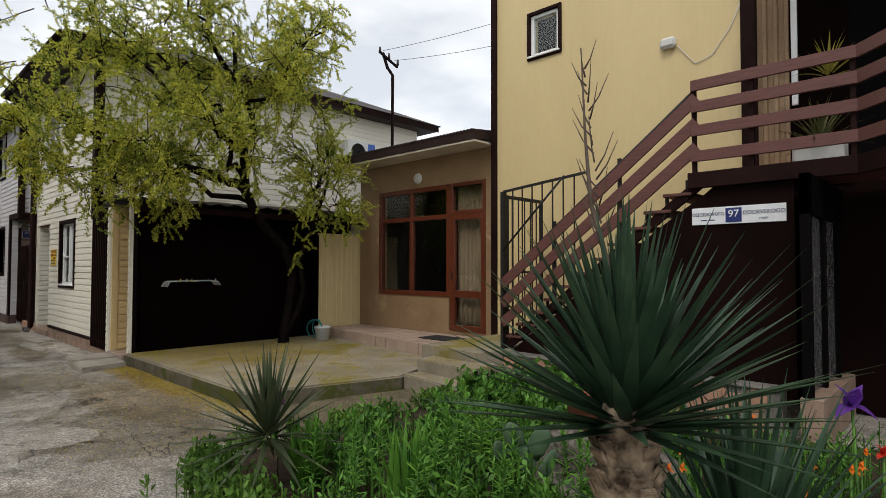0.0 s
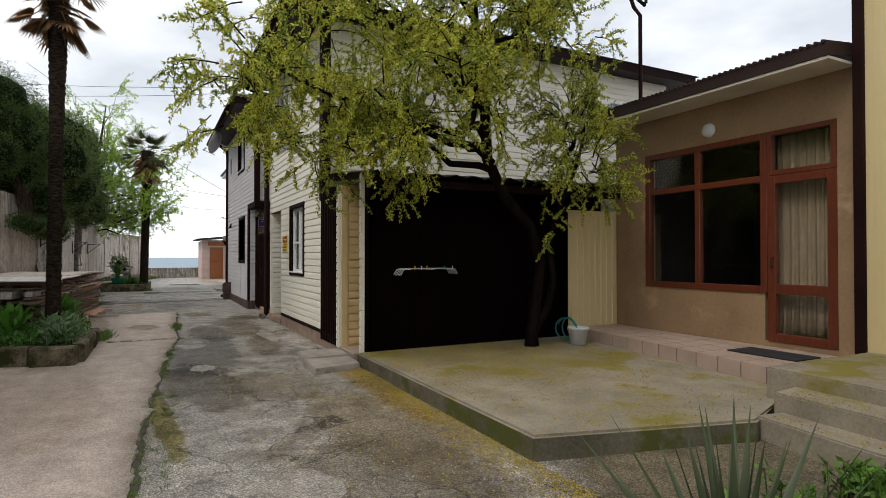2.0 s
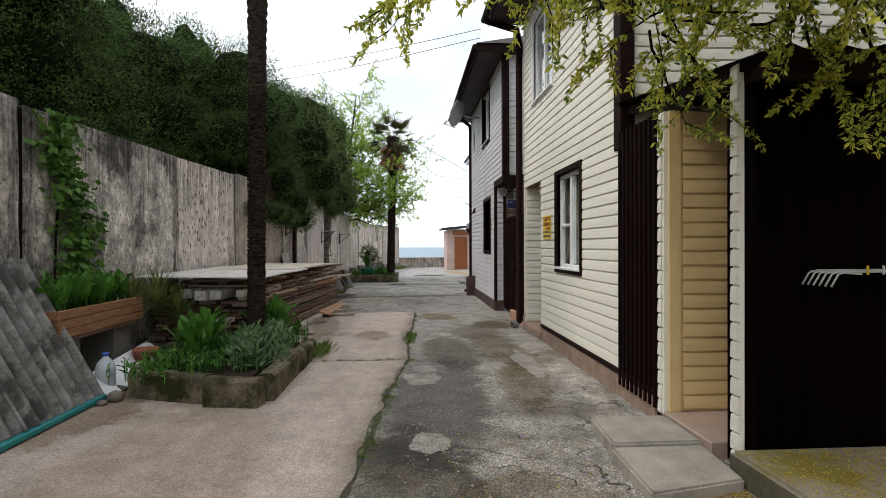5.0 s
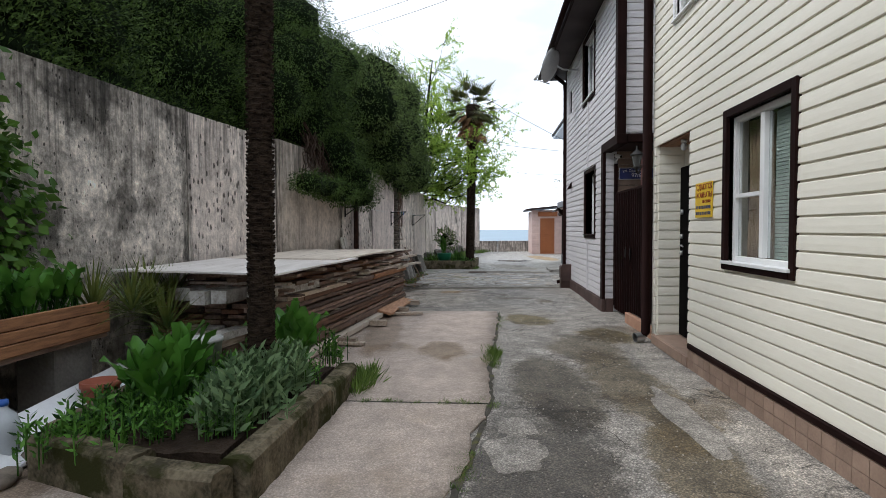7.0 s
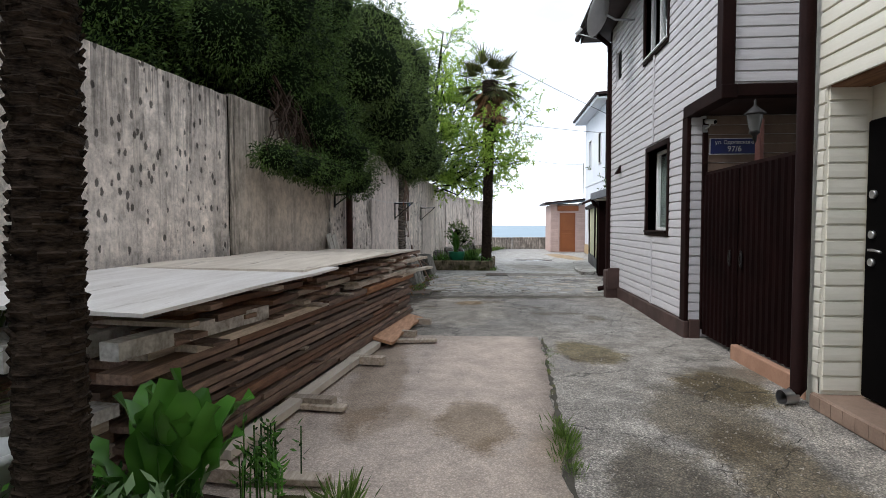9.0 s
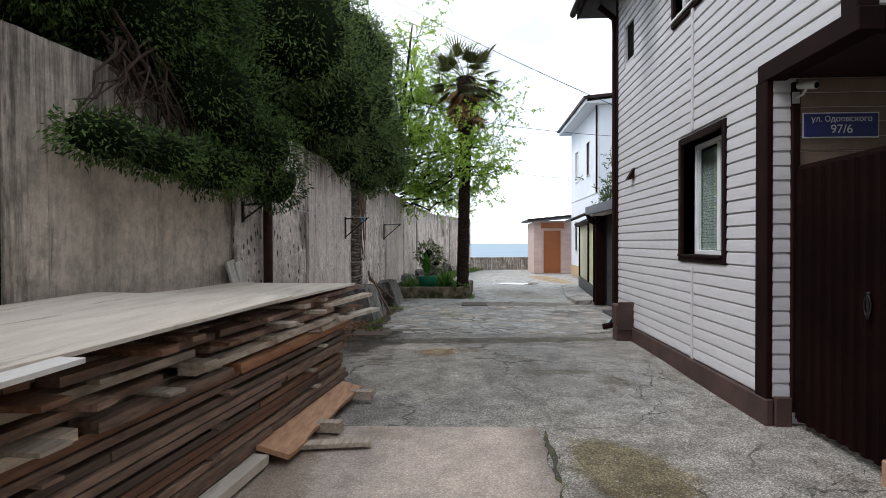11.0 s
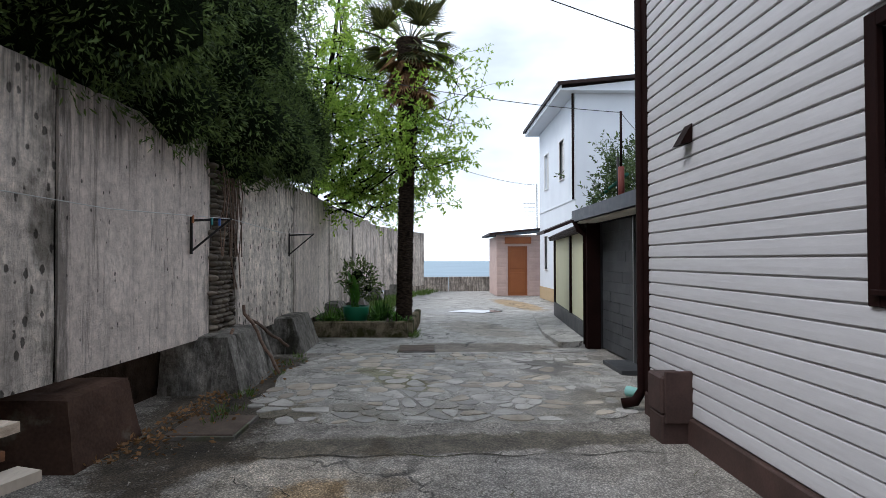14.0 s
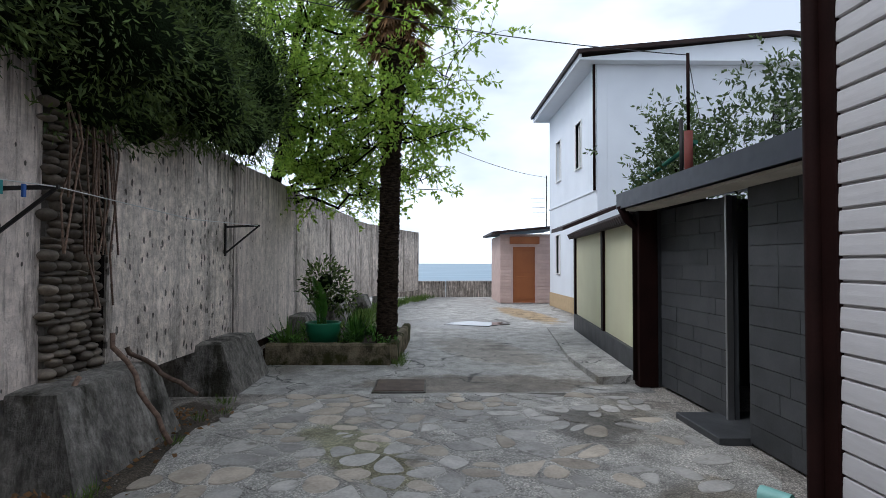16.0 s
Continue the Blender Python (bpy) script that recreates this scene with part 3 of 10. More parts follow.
def pvc_window(house, side, plane, a0, a1, z0, z1, split=0.5, trim=0.07, blind=None, curtain=False, transom=True, trim_mat=None, deep=0.05, near_transom=False, sill_mat=None):
    """A white plastic window with two lights set back in the wall, with a dark trim, a sill, and what hangs behind the glass."""
    def P(d):  # depth behind the wall plane
        return plane + d if side == "y" else plane - d

    def slab(bm, u0, u1, d0, d1, v0, v1, bev=0.003):
        p, q = sorted((P(d0), P(d1)))
        return box(bm, u0, u1, p, q, v0, v1, bev) if side == "y" else box(bm, p, q, u0, u1, v0, v1, bev)

    tm = trim_mat or M_BROWN
    win = part("window", frame_bars(B(), side, *sorted((P(deep), P(deep + 0.06))), a0, a1, z0, z1, 0.048), M_WHITEPVC, house, "white plastic window frame")
    bm = B()
    for u0, u1, v0, v1 in ((a0 - trim, a0, z0 - trim, z1 + trim), (a1, a1 + trim, z0 - trim, z1 + trim), (a0, a1, z1, z1 + trim), (a0, a1, z0 - trim, z0)):
        slab(bm, u0, u1, -0.035, deep + 0.02, v0, v1, 0.005)
    part("trim", bm, tm, win, "dark brown window trim")
    mid = a0 + (a1 - a0) * split
    bm = B()
    slab(bm, mid - 0.034, mid + 0.034, deep - 0.004, deep + 0.058, z0 + 0.055, z1 - 0.055)
    part("mullion", bm, M_WHITEPVC, win)
    if transom:
        bm = B()
        slab(bm, mid + 0.045 if near_transom else a0 + 0.055, a1 - 0.055 if near_transom else mid - 0.045, deep, deep + 0.05, z0 + (z1 - z0) * 0.44, z0 + (z1 - z0) * 0.44 + 0.035)
        part("transom", bm, M_WHITEPVC, win)
    for u0, u1 in ((a0 + 0.05, mid - 0.04), (mid + 0.04, a1 - 0.05)):
        bm = B()
        slab(bm, u0, u1, deep + 0.03, deep + 0.036, z0 + 0.05, z1 - 0.05, 0)
        pane = part("pane", bm, M_GLASS, win)
        pane.visible_shadow = False
    bm = B()
    slab(bm, a0 - 0.03, a1 + 0.03, -0.06, deep, z0 - 0.02, z0 + 0.006)
    part("sill", bm, sill_mat or M_WHITEPVC, win)
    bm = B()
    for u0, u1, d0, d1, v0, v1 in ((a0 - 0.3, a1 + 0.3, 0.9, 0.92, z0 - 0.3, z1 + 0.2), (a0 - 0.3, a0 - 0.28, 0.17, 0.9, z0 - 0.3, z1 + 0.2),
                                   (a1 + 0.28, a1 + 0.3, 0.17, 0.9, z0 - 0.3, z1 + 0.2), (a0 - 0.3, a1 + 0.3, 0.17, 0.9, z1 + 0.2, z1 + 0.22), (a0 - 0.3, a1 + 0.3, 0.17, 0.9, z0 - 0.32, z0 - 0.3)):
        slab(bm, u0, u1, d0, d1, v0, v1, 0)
    part("room_lining", bm, M_DARKROOM, win, "room lining behind the glass with indoor dimness in its colour")
    if blind:
        b0, b1 = blind
        bm = B()
        n = int((z1 - z0 - 0.1) / 0.028)
        for i in range(n):
            z = z0 + 0.05 + i * 0.028
            slab(bm, b0, b1, deep + 0.07, deep + 0.075, z, z + 0.024, 0)
        part("blind", bm, M_BLIND, win, "pale green slatted blind")
    if curtain:
        drape(win, side, P, a0 + 0.06, a0 + (a1 - a0) * 0.42, z0, z1 - 0.05, deep + 0.12)
    return win


def drape(parent, side, P, u0, u1, z0, z1, d):
    bm = B()
    n, rows = 40, 6
    grid = []
    for j in range(rows + 1):
        z = z0 + (z1 - z0) * j / rows
        row = []
        for i in range(n + 1):
            u = u0 + (u1 - u0) * i / n
            dd = d + 0.025 * math.sin(i * 1.15) + 0.008 * math.sin(i * 2.7 + j)
            row.append(bm.verts.new((u, P(dd), z) if side == "y" else (P(dd), u, z)))
        grid.append(row)
    for j in range(rows):
        for i in range(n):
            bm.faces.new((grid[j][i], grid[j][i + 1], grid[j + 1][i + 1], grid[j + 1][i])).smooth = True
    ob = part("curtain", bm, M_CURTAIN, parent, "hanging folded curtain")
    mod = ob.modifiers.new("thick", "SOLIDIFY")
    mod.thickness = 0.003
    return ob


def profiled(bm, side, plane, lo, hi, z0, z1, pitch=0.1, depth=0.02, out=1):
    """A trapezoid-profiled upright metal sheet; out: which way the ribs stand."""
    us, ds = [], []
    u = lo
    while u < hi - 1e-6:
        for f, d in ((0, 0), (0.45, 0), (0.55, 1), (0.9, 1)):
            if u + f * pitch <= hi:
                us.append(u + f * pitch)
                ds.append(d * depth * out)
        u += pitch
    us.append(hi)
    ds.append(0)
    for t in (0.0, 0.004):
        cols = []
        for u, d in zip(us, ds):
            cols.append([bm.verts.new((u, plane - d + t, z) if side == "y" else (plane + d - t, u, z)) for z in (z0, z1)])
        for a, b in zip(cols, cols[1:]):
            bm.faces.new((a[0], b[0], b[1], a[1]) if t == 0 else (a[1], b[1], b[0], a[0]))
    return bm


def leaves(name, mat, parent, pos, along, length, width, label="", droop=0.0, jitter=0.35, cup=0.15):
    """Many small pointed leaves in one mesh: each a folded diamond of four triangles' worth of faces."""
    pos, along = np.asarray(pos, float), np.asarray(along, float)
    n = len(pos)
    along = along + RNG.normal(0, jitter, (n, 3))
    along[:, 2] -= droop
    along /= np.linalg.norm(along, axis=1, keepdims=True) + 1e-9
    side = np.cross(along, RNG.normal(0, 1, (n, 3)))
    side /= np.linalg.norm(side, axis=1, keepdims=True) + 1e-9
    up = np.cross(side, along)
    ln = (length * RNG.uniform(0.65, 1.25, n))[:, None]
    wd = (width * RNG.uniform(0.7, 1.2, n))[:, None]
    a = pos
    b = pos + along * ln * 0.45 + side * wd * 0.5 + up * wd * cup
    c = pos + along * ln
    d = pos + along * ln * 0.45 - side * wd * 0.5 + up * wd * cup
    verts = np.stack([a, b, c, d], 1).reshape(-1, 3)
    idx = np.arange(n) * 4
    tris = np.stack([np.stack([idx, idx + 1, idx + 2], 1), np.stack([idx, idx + 2, idx + 3], 1)], 1).reshape(-1)
    me = bpy.data.meshes.new(name)
    me.vertices.add(len(verts))
    me.vertices.foreach_set("co", verts.astype(np.float32).ravel())
    me.loops.add(len(tris))
    me.loops.foreach_set("vertex_index", tris.astype(np.int32))
    me.polygons.add(len(tris) // 3)
    me.polygons.foreach_set("loop_start", np.arange(0, len(tris), 3, dtype=np.int32))
    me.update(calc_edges=True)
    me.materials.append(mat)
    ob = part(name, me, mat, parent, label)
    return ob


def blade_mesh(bm, base, direction, length, width, bend=0.2, fold=0.25, segs=4, rng=None):
    """A long sword-shaped leaf with a keel, which bends down towards its tip."""
    base, d = Vector(base), Vector(direction).normalized()
    s = d.cross(Vector((0, 0, 1)))
    s = s.normalized() if s.length > 1e-3 else Vector((1, 0, 0))
    rows = []
    p = base.copy()
    for i in range(segs + 1):
        t = i / segs
        w = width * (0.55 + 1.1 * t - 1.65 * t * t if t < 0.35 else (1 - t) * 1.13) / 0.75
        w = max(w, width * 0.02)
        up = s.cross(d)
        rows.append([bm.verts.new(p - s * w / 2 + up * w * fold), bm.verts.new(p), bm.verts.new(p + s * w / 2 + up * w * fold)])
        p = p + d * length / segs
        d = (d + Vector((0, 0, -bend / segs * (0.5 + t)))).normalized()
    for a, b in zip(rows, rows[1:]):
        for k in (0, 1):
            bm.faces.new((a[k], a[k + 1], b[k + 1], b[k])).smooth = True


def grass_tufts(name, mat, parent, spots, height, count, spread, label=""):
    pos, al = [], []
    for x, y, z in spots:
        for _ in range(count):
            r = abs(RNG.normal(0, spread))
            th = RNG.uniform(0, 6.283)
            pos.append((x + r * math.cos(th), y + r * math.sin(th), z))
            al.append((0.5 * math.cos(th), 0.5 * math.sin(th), 1.0))
    return leaves(name, mat, parent, pos, al, height, height * 0.09, label, jitter=0.2)


def text_bars(bm, side, plane, out, u0, u1, z0, z1, rows, seed):
    """Rows of unreadable writing as plain bars."""
    r = random.Random(seed)
    h = (z1 - z0) / rows
    for i in range(rows):
        u, z = u0, z1 - (i + 0.75) * h
        while u < u1 - 0.01:
            w = min(r.uniform(0.02, 0.06), u1 - u)
            p, q = sorted((plane, plane + out))
            box(bm, u, u + w, p, q, z, z + h * 0.5) if side == "y" else box(bm, p, q, u, u + w, z, z + h * 0.5)
            u += w + 0.012
    return bm


def lettering(name, text, size, m, mat, parent, label=""):
    cu = bpy.data.curves.new(name, "FONT")
    cu.body, cu.size, cu.align_x, cu.align_y, cu.extrude = text, size, "CENTER", "CENTER", 0.0015
    tmp = new(name + "_curve", cu)
    bpy.context.view_layer.update()
    me = bpy.data.meshes.new_from_object(tmp.evaluated_get(bpy.context.evaluated_depsgraph_get()))
    bpy.data.objects.remove(tmp)
    me.transform(m)
    me.materials.clear()
    me.materials.append(mat)
    return part(name, me, mat, parent, label)


# ---- ground, sea ----
def lane_material(name, base, dark, wet, wet_at=0.56, pebble=0.5, rough=0.85, scale=1.0, crazed=0.0, patchy=1.0):
    """Old paving: aggregate grain, broad blotches, and damp patches that are darker and smoother."""
    m = material(name, base, dark, rough, scale=2.2 * scale, fine=85, bump=0.45 * pebble + 0.1, dist=0.012, mix=0.8)
    nt = m.node_tree
    N, L = nt.nodes.new, nt.links.new
    bsdf = nt.nodes["Principled BSDF"]
    geo = N("ShaderNodeNewGeometry")
    vo = N("ShaderNodeTexVoronoi")
    vo.inputs["Scale"].default_value = 82
    L(geo.outputs["Position"], vo.inputs["Vector"])
    vr = N("ShaderNodeMapRange")
    vr.inputs[1].default_value, vr.inputs[2].default_value = 0.15, 0.6
    vr.inputs[3].default_value, vr.inputs[4].default_value = 1 + 0.36 * pebble, 1 - 0.46 * pebble
    L(vo.outputs["Distance"], vr.inputs[0])
    hs = N("ShaderNodeHueSaturation")
    L(vr.outputs[0], hs.inputs["Value"])
    old = bsdf.inputs["Base Color"].links[0].from_socket
    L(old, hs.inputs["Color"])
    sep = N("ShaderNodeSeparateColor")  # every stone of the aggregate has its own tone
    L(vo.outputs["Color"], sep.inputs[0])
    tone = N("ShaderNodeMapRange")
    tone.inputs[3].default_value, tone.inputs[4].default_value = 1 - 0.5 * pebble, 1 + 0.5 * pebble
    L(sep.outputs[0], tone.inputs[0])
    b2 = N("ShaderNodeBump")
    b2.inputs["Strength"].default_value, b2.inputs["Distance"].default_value, b2.invert = 0.55 * pebble, 0.012, True
    L(vo.outputs["Distance"], b2.inputs["Height"])
    L(bsdf.inputs["Normal"].links[0].from_socket, b2.inputs["Normal"])
    L(b2.outputs["Normal"], bsdf.inputs["Normal"])
    n = N("ShaderNodeTexNoise")
    n.inputs["Scale"].default_value, n.inputs["Detail"].default_value, n.inputs["Roughness"].default_value = 0.62, 8, 0.6
    L(geo.outputs["Position"], n.inputs["Vector"])
    r = N("ShaderNodeMapRange")
    r.inputs[1].default_value, r.inputs[2].default_value = wet_at, wet_at + 0.05
    L(n.outputs["Fac"], r.inputs[0])
    c = N("ShaderNodeMix")
    c.data_type = "RGBA"
    L(r.outputs[0], c.inputs[0])
    L(hs.outputs["Color"], c.inputs[6])
    mid = N("ShaderNodeTexNoise")  # worn and dirty patches a hand to an arm across
    mid.inputs["Scale"].default_value, mid.inputs["Detail"].default_value, mid.inputs["Roughness"].default_value = 3.4, 10, 0.72
    L(geo.outputs["Position"], mid.inputs["Vector"])
    mr = N("ShaderNodeMapRange")
    mr.inputs[1].default_value, mr.inputs[2].default_value, mr.inputs[3].default_value, mr.inputs[4].default_value = 0.36, 0.66, 1 - 0.38 * patchy, 1 + 0.3 * patchy
    L(mid.outputs["Fac"], mr.inputs[0])
    mv = N("ShaderNodeMath")
    mv.operation = "MULTIPLY"
    L(vr.outputs[0], mv.inputs[0])
    L(mr.outputs[0], mv.inputs[1])
    grain = N("ShaderNodeMath")
    grain.operation = "MULTIPLY"
    L(mv.outputs[0], grain.inputs[0])
    L(tone.outputs[0], grain.inputs[1])
    shade = grain.outputs[0]
    if crazed:  # a net of fine old cracks, wandering and broken up
        warp = N("ShaderNodeTexNoise")
        warp.inputs["Scale"].default_value, warp.inputs["Detail"].default_value = 2.4, 6
        L(geo.outputs["Position"], warp.inputs["Vector"])
        push = N("ShaderNodeVectorMath")
        push.operation = "MULTIPLY_ADD"
        L(warp.outputs["Color"], push.inputs[0])
        push.inputs[1].default_value = (0.8, 0.8, 0.0)
        L(geo.outputs["Position"], push.inputs[2])
        net = N("ShaderNodeTexVoronoi")
        net.feature = "DISTANCE_TO_EDGE"
        net.inputs["Scale"].default_value = crazed
        L(push.outputs[0], net.inputs["Vector"])
        line = N("ShaderNodeMapRange")
        line.inputs[1].default_value, line.inputs[2].default_value, line.inputs[3].default_value = 0.004, 0.013, 0.3
        L(net.outputs["Distance"], line.inputs[0])
        some = N("ShaderNodeMapRange")
        some.inputs[1].default_value, some.inputs[2].default_value = 0.46, 0.54
        L(n.outputs["Fac"], some.inputs[0])
        only = N("ShaderNodeMix")
        only.data_type = "FLOAT"
        only.inputs[2].default_value = 1.0
        L(some.outputs[0], only.inputs[0])
        L(line.outputs[0], only.inputs[3])
        cut = N("ShaderNodeMath")
        cut.operation = "MULTIPLY"
        L(shade, cut.inputs[0])
        L(only.outputs[0], cut.inputs[1])
        shade = cut.outputs[0]
    L(shade, hs.inputs["Value"])
    mul = N("ShaderNodeMix")
    mul.data_type, mul.blend_type = "RGBA", "MULTIPLY"
    mul.inputs[0].default_value = 1
    L(hs.outputs["Color"], mul.inputs[6])
    mul.inputs[7].default_value = (*wet, 1)
    L(mul.outputs[2], c.inputs[7])
    L(c.outputs[2], bsdf.inputs["Base Color"])
    rr = N("ShaderNodeMapRange")
    rr.inputs[3].default_value, rr.inputs[4].default_value = rough, 0.38
    L(r.outputs[0], rr.inputs[0])
    L(rr.outputs[0], bsdf.inputs["Roughness"])
    return m


def blotches(m, spots):
    """Stains with ragged soft edges: (x, y, half length, half width, turn, tint, gloss)."""
    nt = m.node_tree
    N, L = nt.nodes.new, nt.links.new
    bsdf = nt.nodes["Principled BSDF"]
    geo = N("ShaderNodeNewGeometry")
    n1, n2 = N("ShaderNodeTexNoise"), N("ShaderNodeTexNoise")
    n1.inputs["Scale"].default_value, n1.inputs["Detail"].default_value, n1.inputs["Roughness"].default_value = 2.6, 9, 0.68
    n2.inputs["Scale"].default_value, n2.inputs["Detail"].default_value = 60, 2
    L(geo.outputs["Position"], n1.inputs["Vector"])
    L(geo.outputs["Position"], n2.inputs["Vector"])
    ragged = N("ShaderNodeMath")
    ragged.operation = "MULTIPLY_ADD"
    L(n2.outputs["Fac"], ragged.inputs[0])
    ragged.inputs[1].default_value = 0.35
    L(n1.outputs["Fac"], ragged.inputs[2])
    col = bsdf.inputs["Base Color"].links[0].from_socket
    ro = bsdf.inputs["Roughness"].links[0].from_socket
    for x, y, a, b, turn, tint, gloss in spots:
        mp = N("ShaderNodeMapping")
        mp.vector_type = "TEXTURE"
        mp.inputs["Location"].default_value = (x, y, 0)
        mp.inputs["Rotation"].default_value = (0, 0, radians(turn))
        mp.inputs["Scale"].default_value = (a, b, 10)
        L(geo.outputs["Position"], mp.inputs["Vector"])
        ln = N("ShaderNodeVectorMath")
        ln.operation = "LENGTH"
        L(mp.outputs["Vector"], ln.inputs[0])
        add = N("ShaderNodeMath")
        add.operation = "MULTIPLY_ADD"
        L(ragged.outputs[0], add.inputs[0])
        add.inputs[1].default_value = 1.5
        L(ln.outputs["Value"], add.inputs[2])
        r = N("ShaderNodeMapRange")
        r.inputs[1].default_value, r.inputs[2].default_value = 2.1, 1.82
        L(add.outputs[0], r.inputs[0])
        mix = N("ShaderNodeMix")
        mix.data_type, mix.blend_type = "RGBA", "MULTIPLY"
        L(r.outputs[0], mix.inputs[0])
        L(col, mix.inputs[6])
        mix.inputs[7].default_value = (*tint, 1)
        col = mix.outputs[2]
        mr = N("ShaderNodeMix")
        mr.data_type = "FLOAT"
        L(r.outputs[0], mr.inputs[0])
        L(ro, mr.inputs[2])
        mr.inputs[3].default_value = gloss
        ro = mr.outputs[0]
    L(col, bsdf.inputs["Base Color"])
    L(ro, bsdf.inputs["Roughness"])


M_LANE = lane_material("worn_asphalt_with_gravel", (0.45, 0.41, 0.362), (0.26, 0.235, 0.203), (0.60, 0.555, 0.49), 0.555, 0.85, crazed=0.75)
DAMP, MOSS, PALE, TAR = (0.34, 0.32, 0.29), (0.58, 0.52, 0.34), (1.3, 1.28, 1.25), (0.55, 0.56, 0.58)
blotches(M_LANE, [(-20.8, -0.1, 1.6, 0.9, 8, (1.32, 1.28, 1.22), 0.85), (-20.4, 1.9, 1.9, 0.8, 12, (1.0, 1.02, 1.05), 0.8), (-21.9, 0.3, 0.5, 0.9, 0, (1.25, 1.24, 1.22), 0.8), (-21.5, 0.1, 0.3, 0.25, 0, (0.8, 0.66, 0.48), 0.9), (-11.6, 1.25, 2.0, 0.5, -6, DAMP, 0.6), (-9.4, 1.05, 1.3, 0.45, 8, (0.42, 0.39, 0.33), 0.7), (-13.9, 1.55, 1.2, 0.4, 0, (0.45, 0.42, 0.36), 0.7), (-15.6, 2.1, 0.8, 0.45, 0, (0.6, 0.56, 0.48), 0.8), (-14.0, 2.25, 1.7, 0.35, 4, (0.60, 0.54, 0.42), 0.7), (-12.3, 2.25, 1.2, 0.3, -8, (0.58, 0.52, 0.40), 0.7),
                  (-16.4, 2.55, 0.55, 0.35, 10, MOSS, 0.85), (-17.7, 1.6, 0.6, 0.35, 10, MOSS, 0.85), (-9.0, 1.75, 0.9, 0.5, 20, (0.7, 0.66, 0.58), 0.8), (-7.0, 2.3, 1.5, 0.55, 5, (0.72, 0.64, 0.5), 0.8),
                  (-5.6, 1.9, 1.2, 0.8, 0, (0.6, 0.57, 0.5), 0.6), (-13.4, 2.75, 2.4, 0.22, 0, PALE, 0.8), (-8.6, 2.75, 2.0, 0.2, 0, (0.9, 0.7, 0.4), 0.9), (-3.0, 0.8, 2.2, 0.7, 10, (0.75, 0.7, 0.62), 0.7),
                  (-8.2, 0.6, 1.5, 0.11, 5, (0.55, 0.5, 0.22), 0.9), (-4.9, 3.9, 1.0, 1.2, 0, (0.42, 0.37, 0.25), 0.8), (-26.4, 2.3, 1.0, 0.45, 8, DAMP, 0.6), (-24.0, -1.2, 2.8, 0.75, 4, (0.25, 0.22, 0.18), 0.9), (-27.2, 1.3, 1.3, 0.5, 0, (0.55, 0.5, 0.44), 0.8), (-22.5, 0.6, 0.25, 2.6, 4, (0.5, 0.47, 0.4), 0.8)])
M_SLAB = lane_material("cast_concrete_paving", (0.54, 0.445, 0.375), (0.42, 0.342, 0.285), (0.76, 0.71, 0.64), 0.57, 0.38, patchy=0.55)
blotches(M_SLAB, [(-15.3, 0.41, 0.5, 0.28, 5, (0.62, 0.58, 0.50), 0.8), (-9.5, -0.6, 2.2, 0.7, 8, (0.86, 0.82, 0.76), 0.8), (-11.2, -1.9, 0.9, 0.5, 0, (0.6, 0.55, 0.48), 0.9), (-16.5, -0.5, 1.6, 0.25, 5, (0.7, 0.66, 0.6), 0.8)])
M_CONCPATCH = lane_material("pale_screed", (0.50, 0.48, 0.445), (0.35, 0.335, 0.31), (0.68, 0.66, 0.63), 0.6, 0.45, crazed=0.7)
blotches(M_CONCPATCH, [(-27.4, 1.6, 0.55, 1.5, 0, (0.55, 0.5, 0.44), 0.8), (-30, 1.9, 1.6, 0.7, 20, (0.7, 0.66, 0.6), 0.7), (-34, 1.5, 1.2, 1.4, 0, (0.6, 0.58, 0.55), 0.4), (-36.5, 3.6, 2.6, 0.5, 8, (0.95, 0.72, 0.45), 0.8), (-33, -0.6, 4, 0.5, 4, (0.5, 0.5, 0.3), 0.9)])
M_PATCH = material("grey_cement_patch", (0.33, 0.30, 0.26), (0.24, 0.215, 0.185), 0.8, scale=5, fine=70, bump=0.25)
M_CRACK = material("dark_crack_soil", (0.075, 0.066, 0.05), (0.04, 0.035, 0.027), 0.95, scale=9, bump=0.5, stain=(0.10, 0.10, 0.025), stain_at=0.55, stain_scale=3)


def ground_z(x, y):
    return 0.02 * noise.noise(Vector((x * 0.55, y * 0.55, 0)))


def sheet_grid(name, x0, x1, y0, y1, step, mat, height, kind="structure", label="", category=""):
    bm = B()
    nx, ny = int((x1 - x0) / step), int((y1 - y0) / step)
    g = [[bm.verts.new((x0 + i * step, y0 + j * step, height(x0 + i * step, y0 + j * step))) for j in range(ny + 1)] for i in range(nx + 1)]
    for i in range(nx):
        for j in range(ny):
            bm.faces.new((g[i][j], g[i + 1][j], g[i + 1][j + 1], g[i][j + 1])).smooth = True
    return tagged(part(name, bm, mat), label, category, kind=kind)


def lot(x, y):
    """The lot is level, and past the sea wall the bank drops to the beach."""
    z = ground_z(x, y) if abs(y) < 8 else 0.0
    if x < -44.4:
        z -= min(9.5, (-44.4 - x) * 0.9)
    return z - 0.012


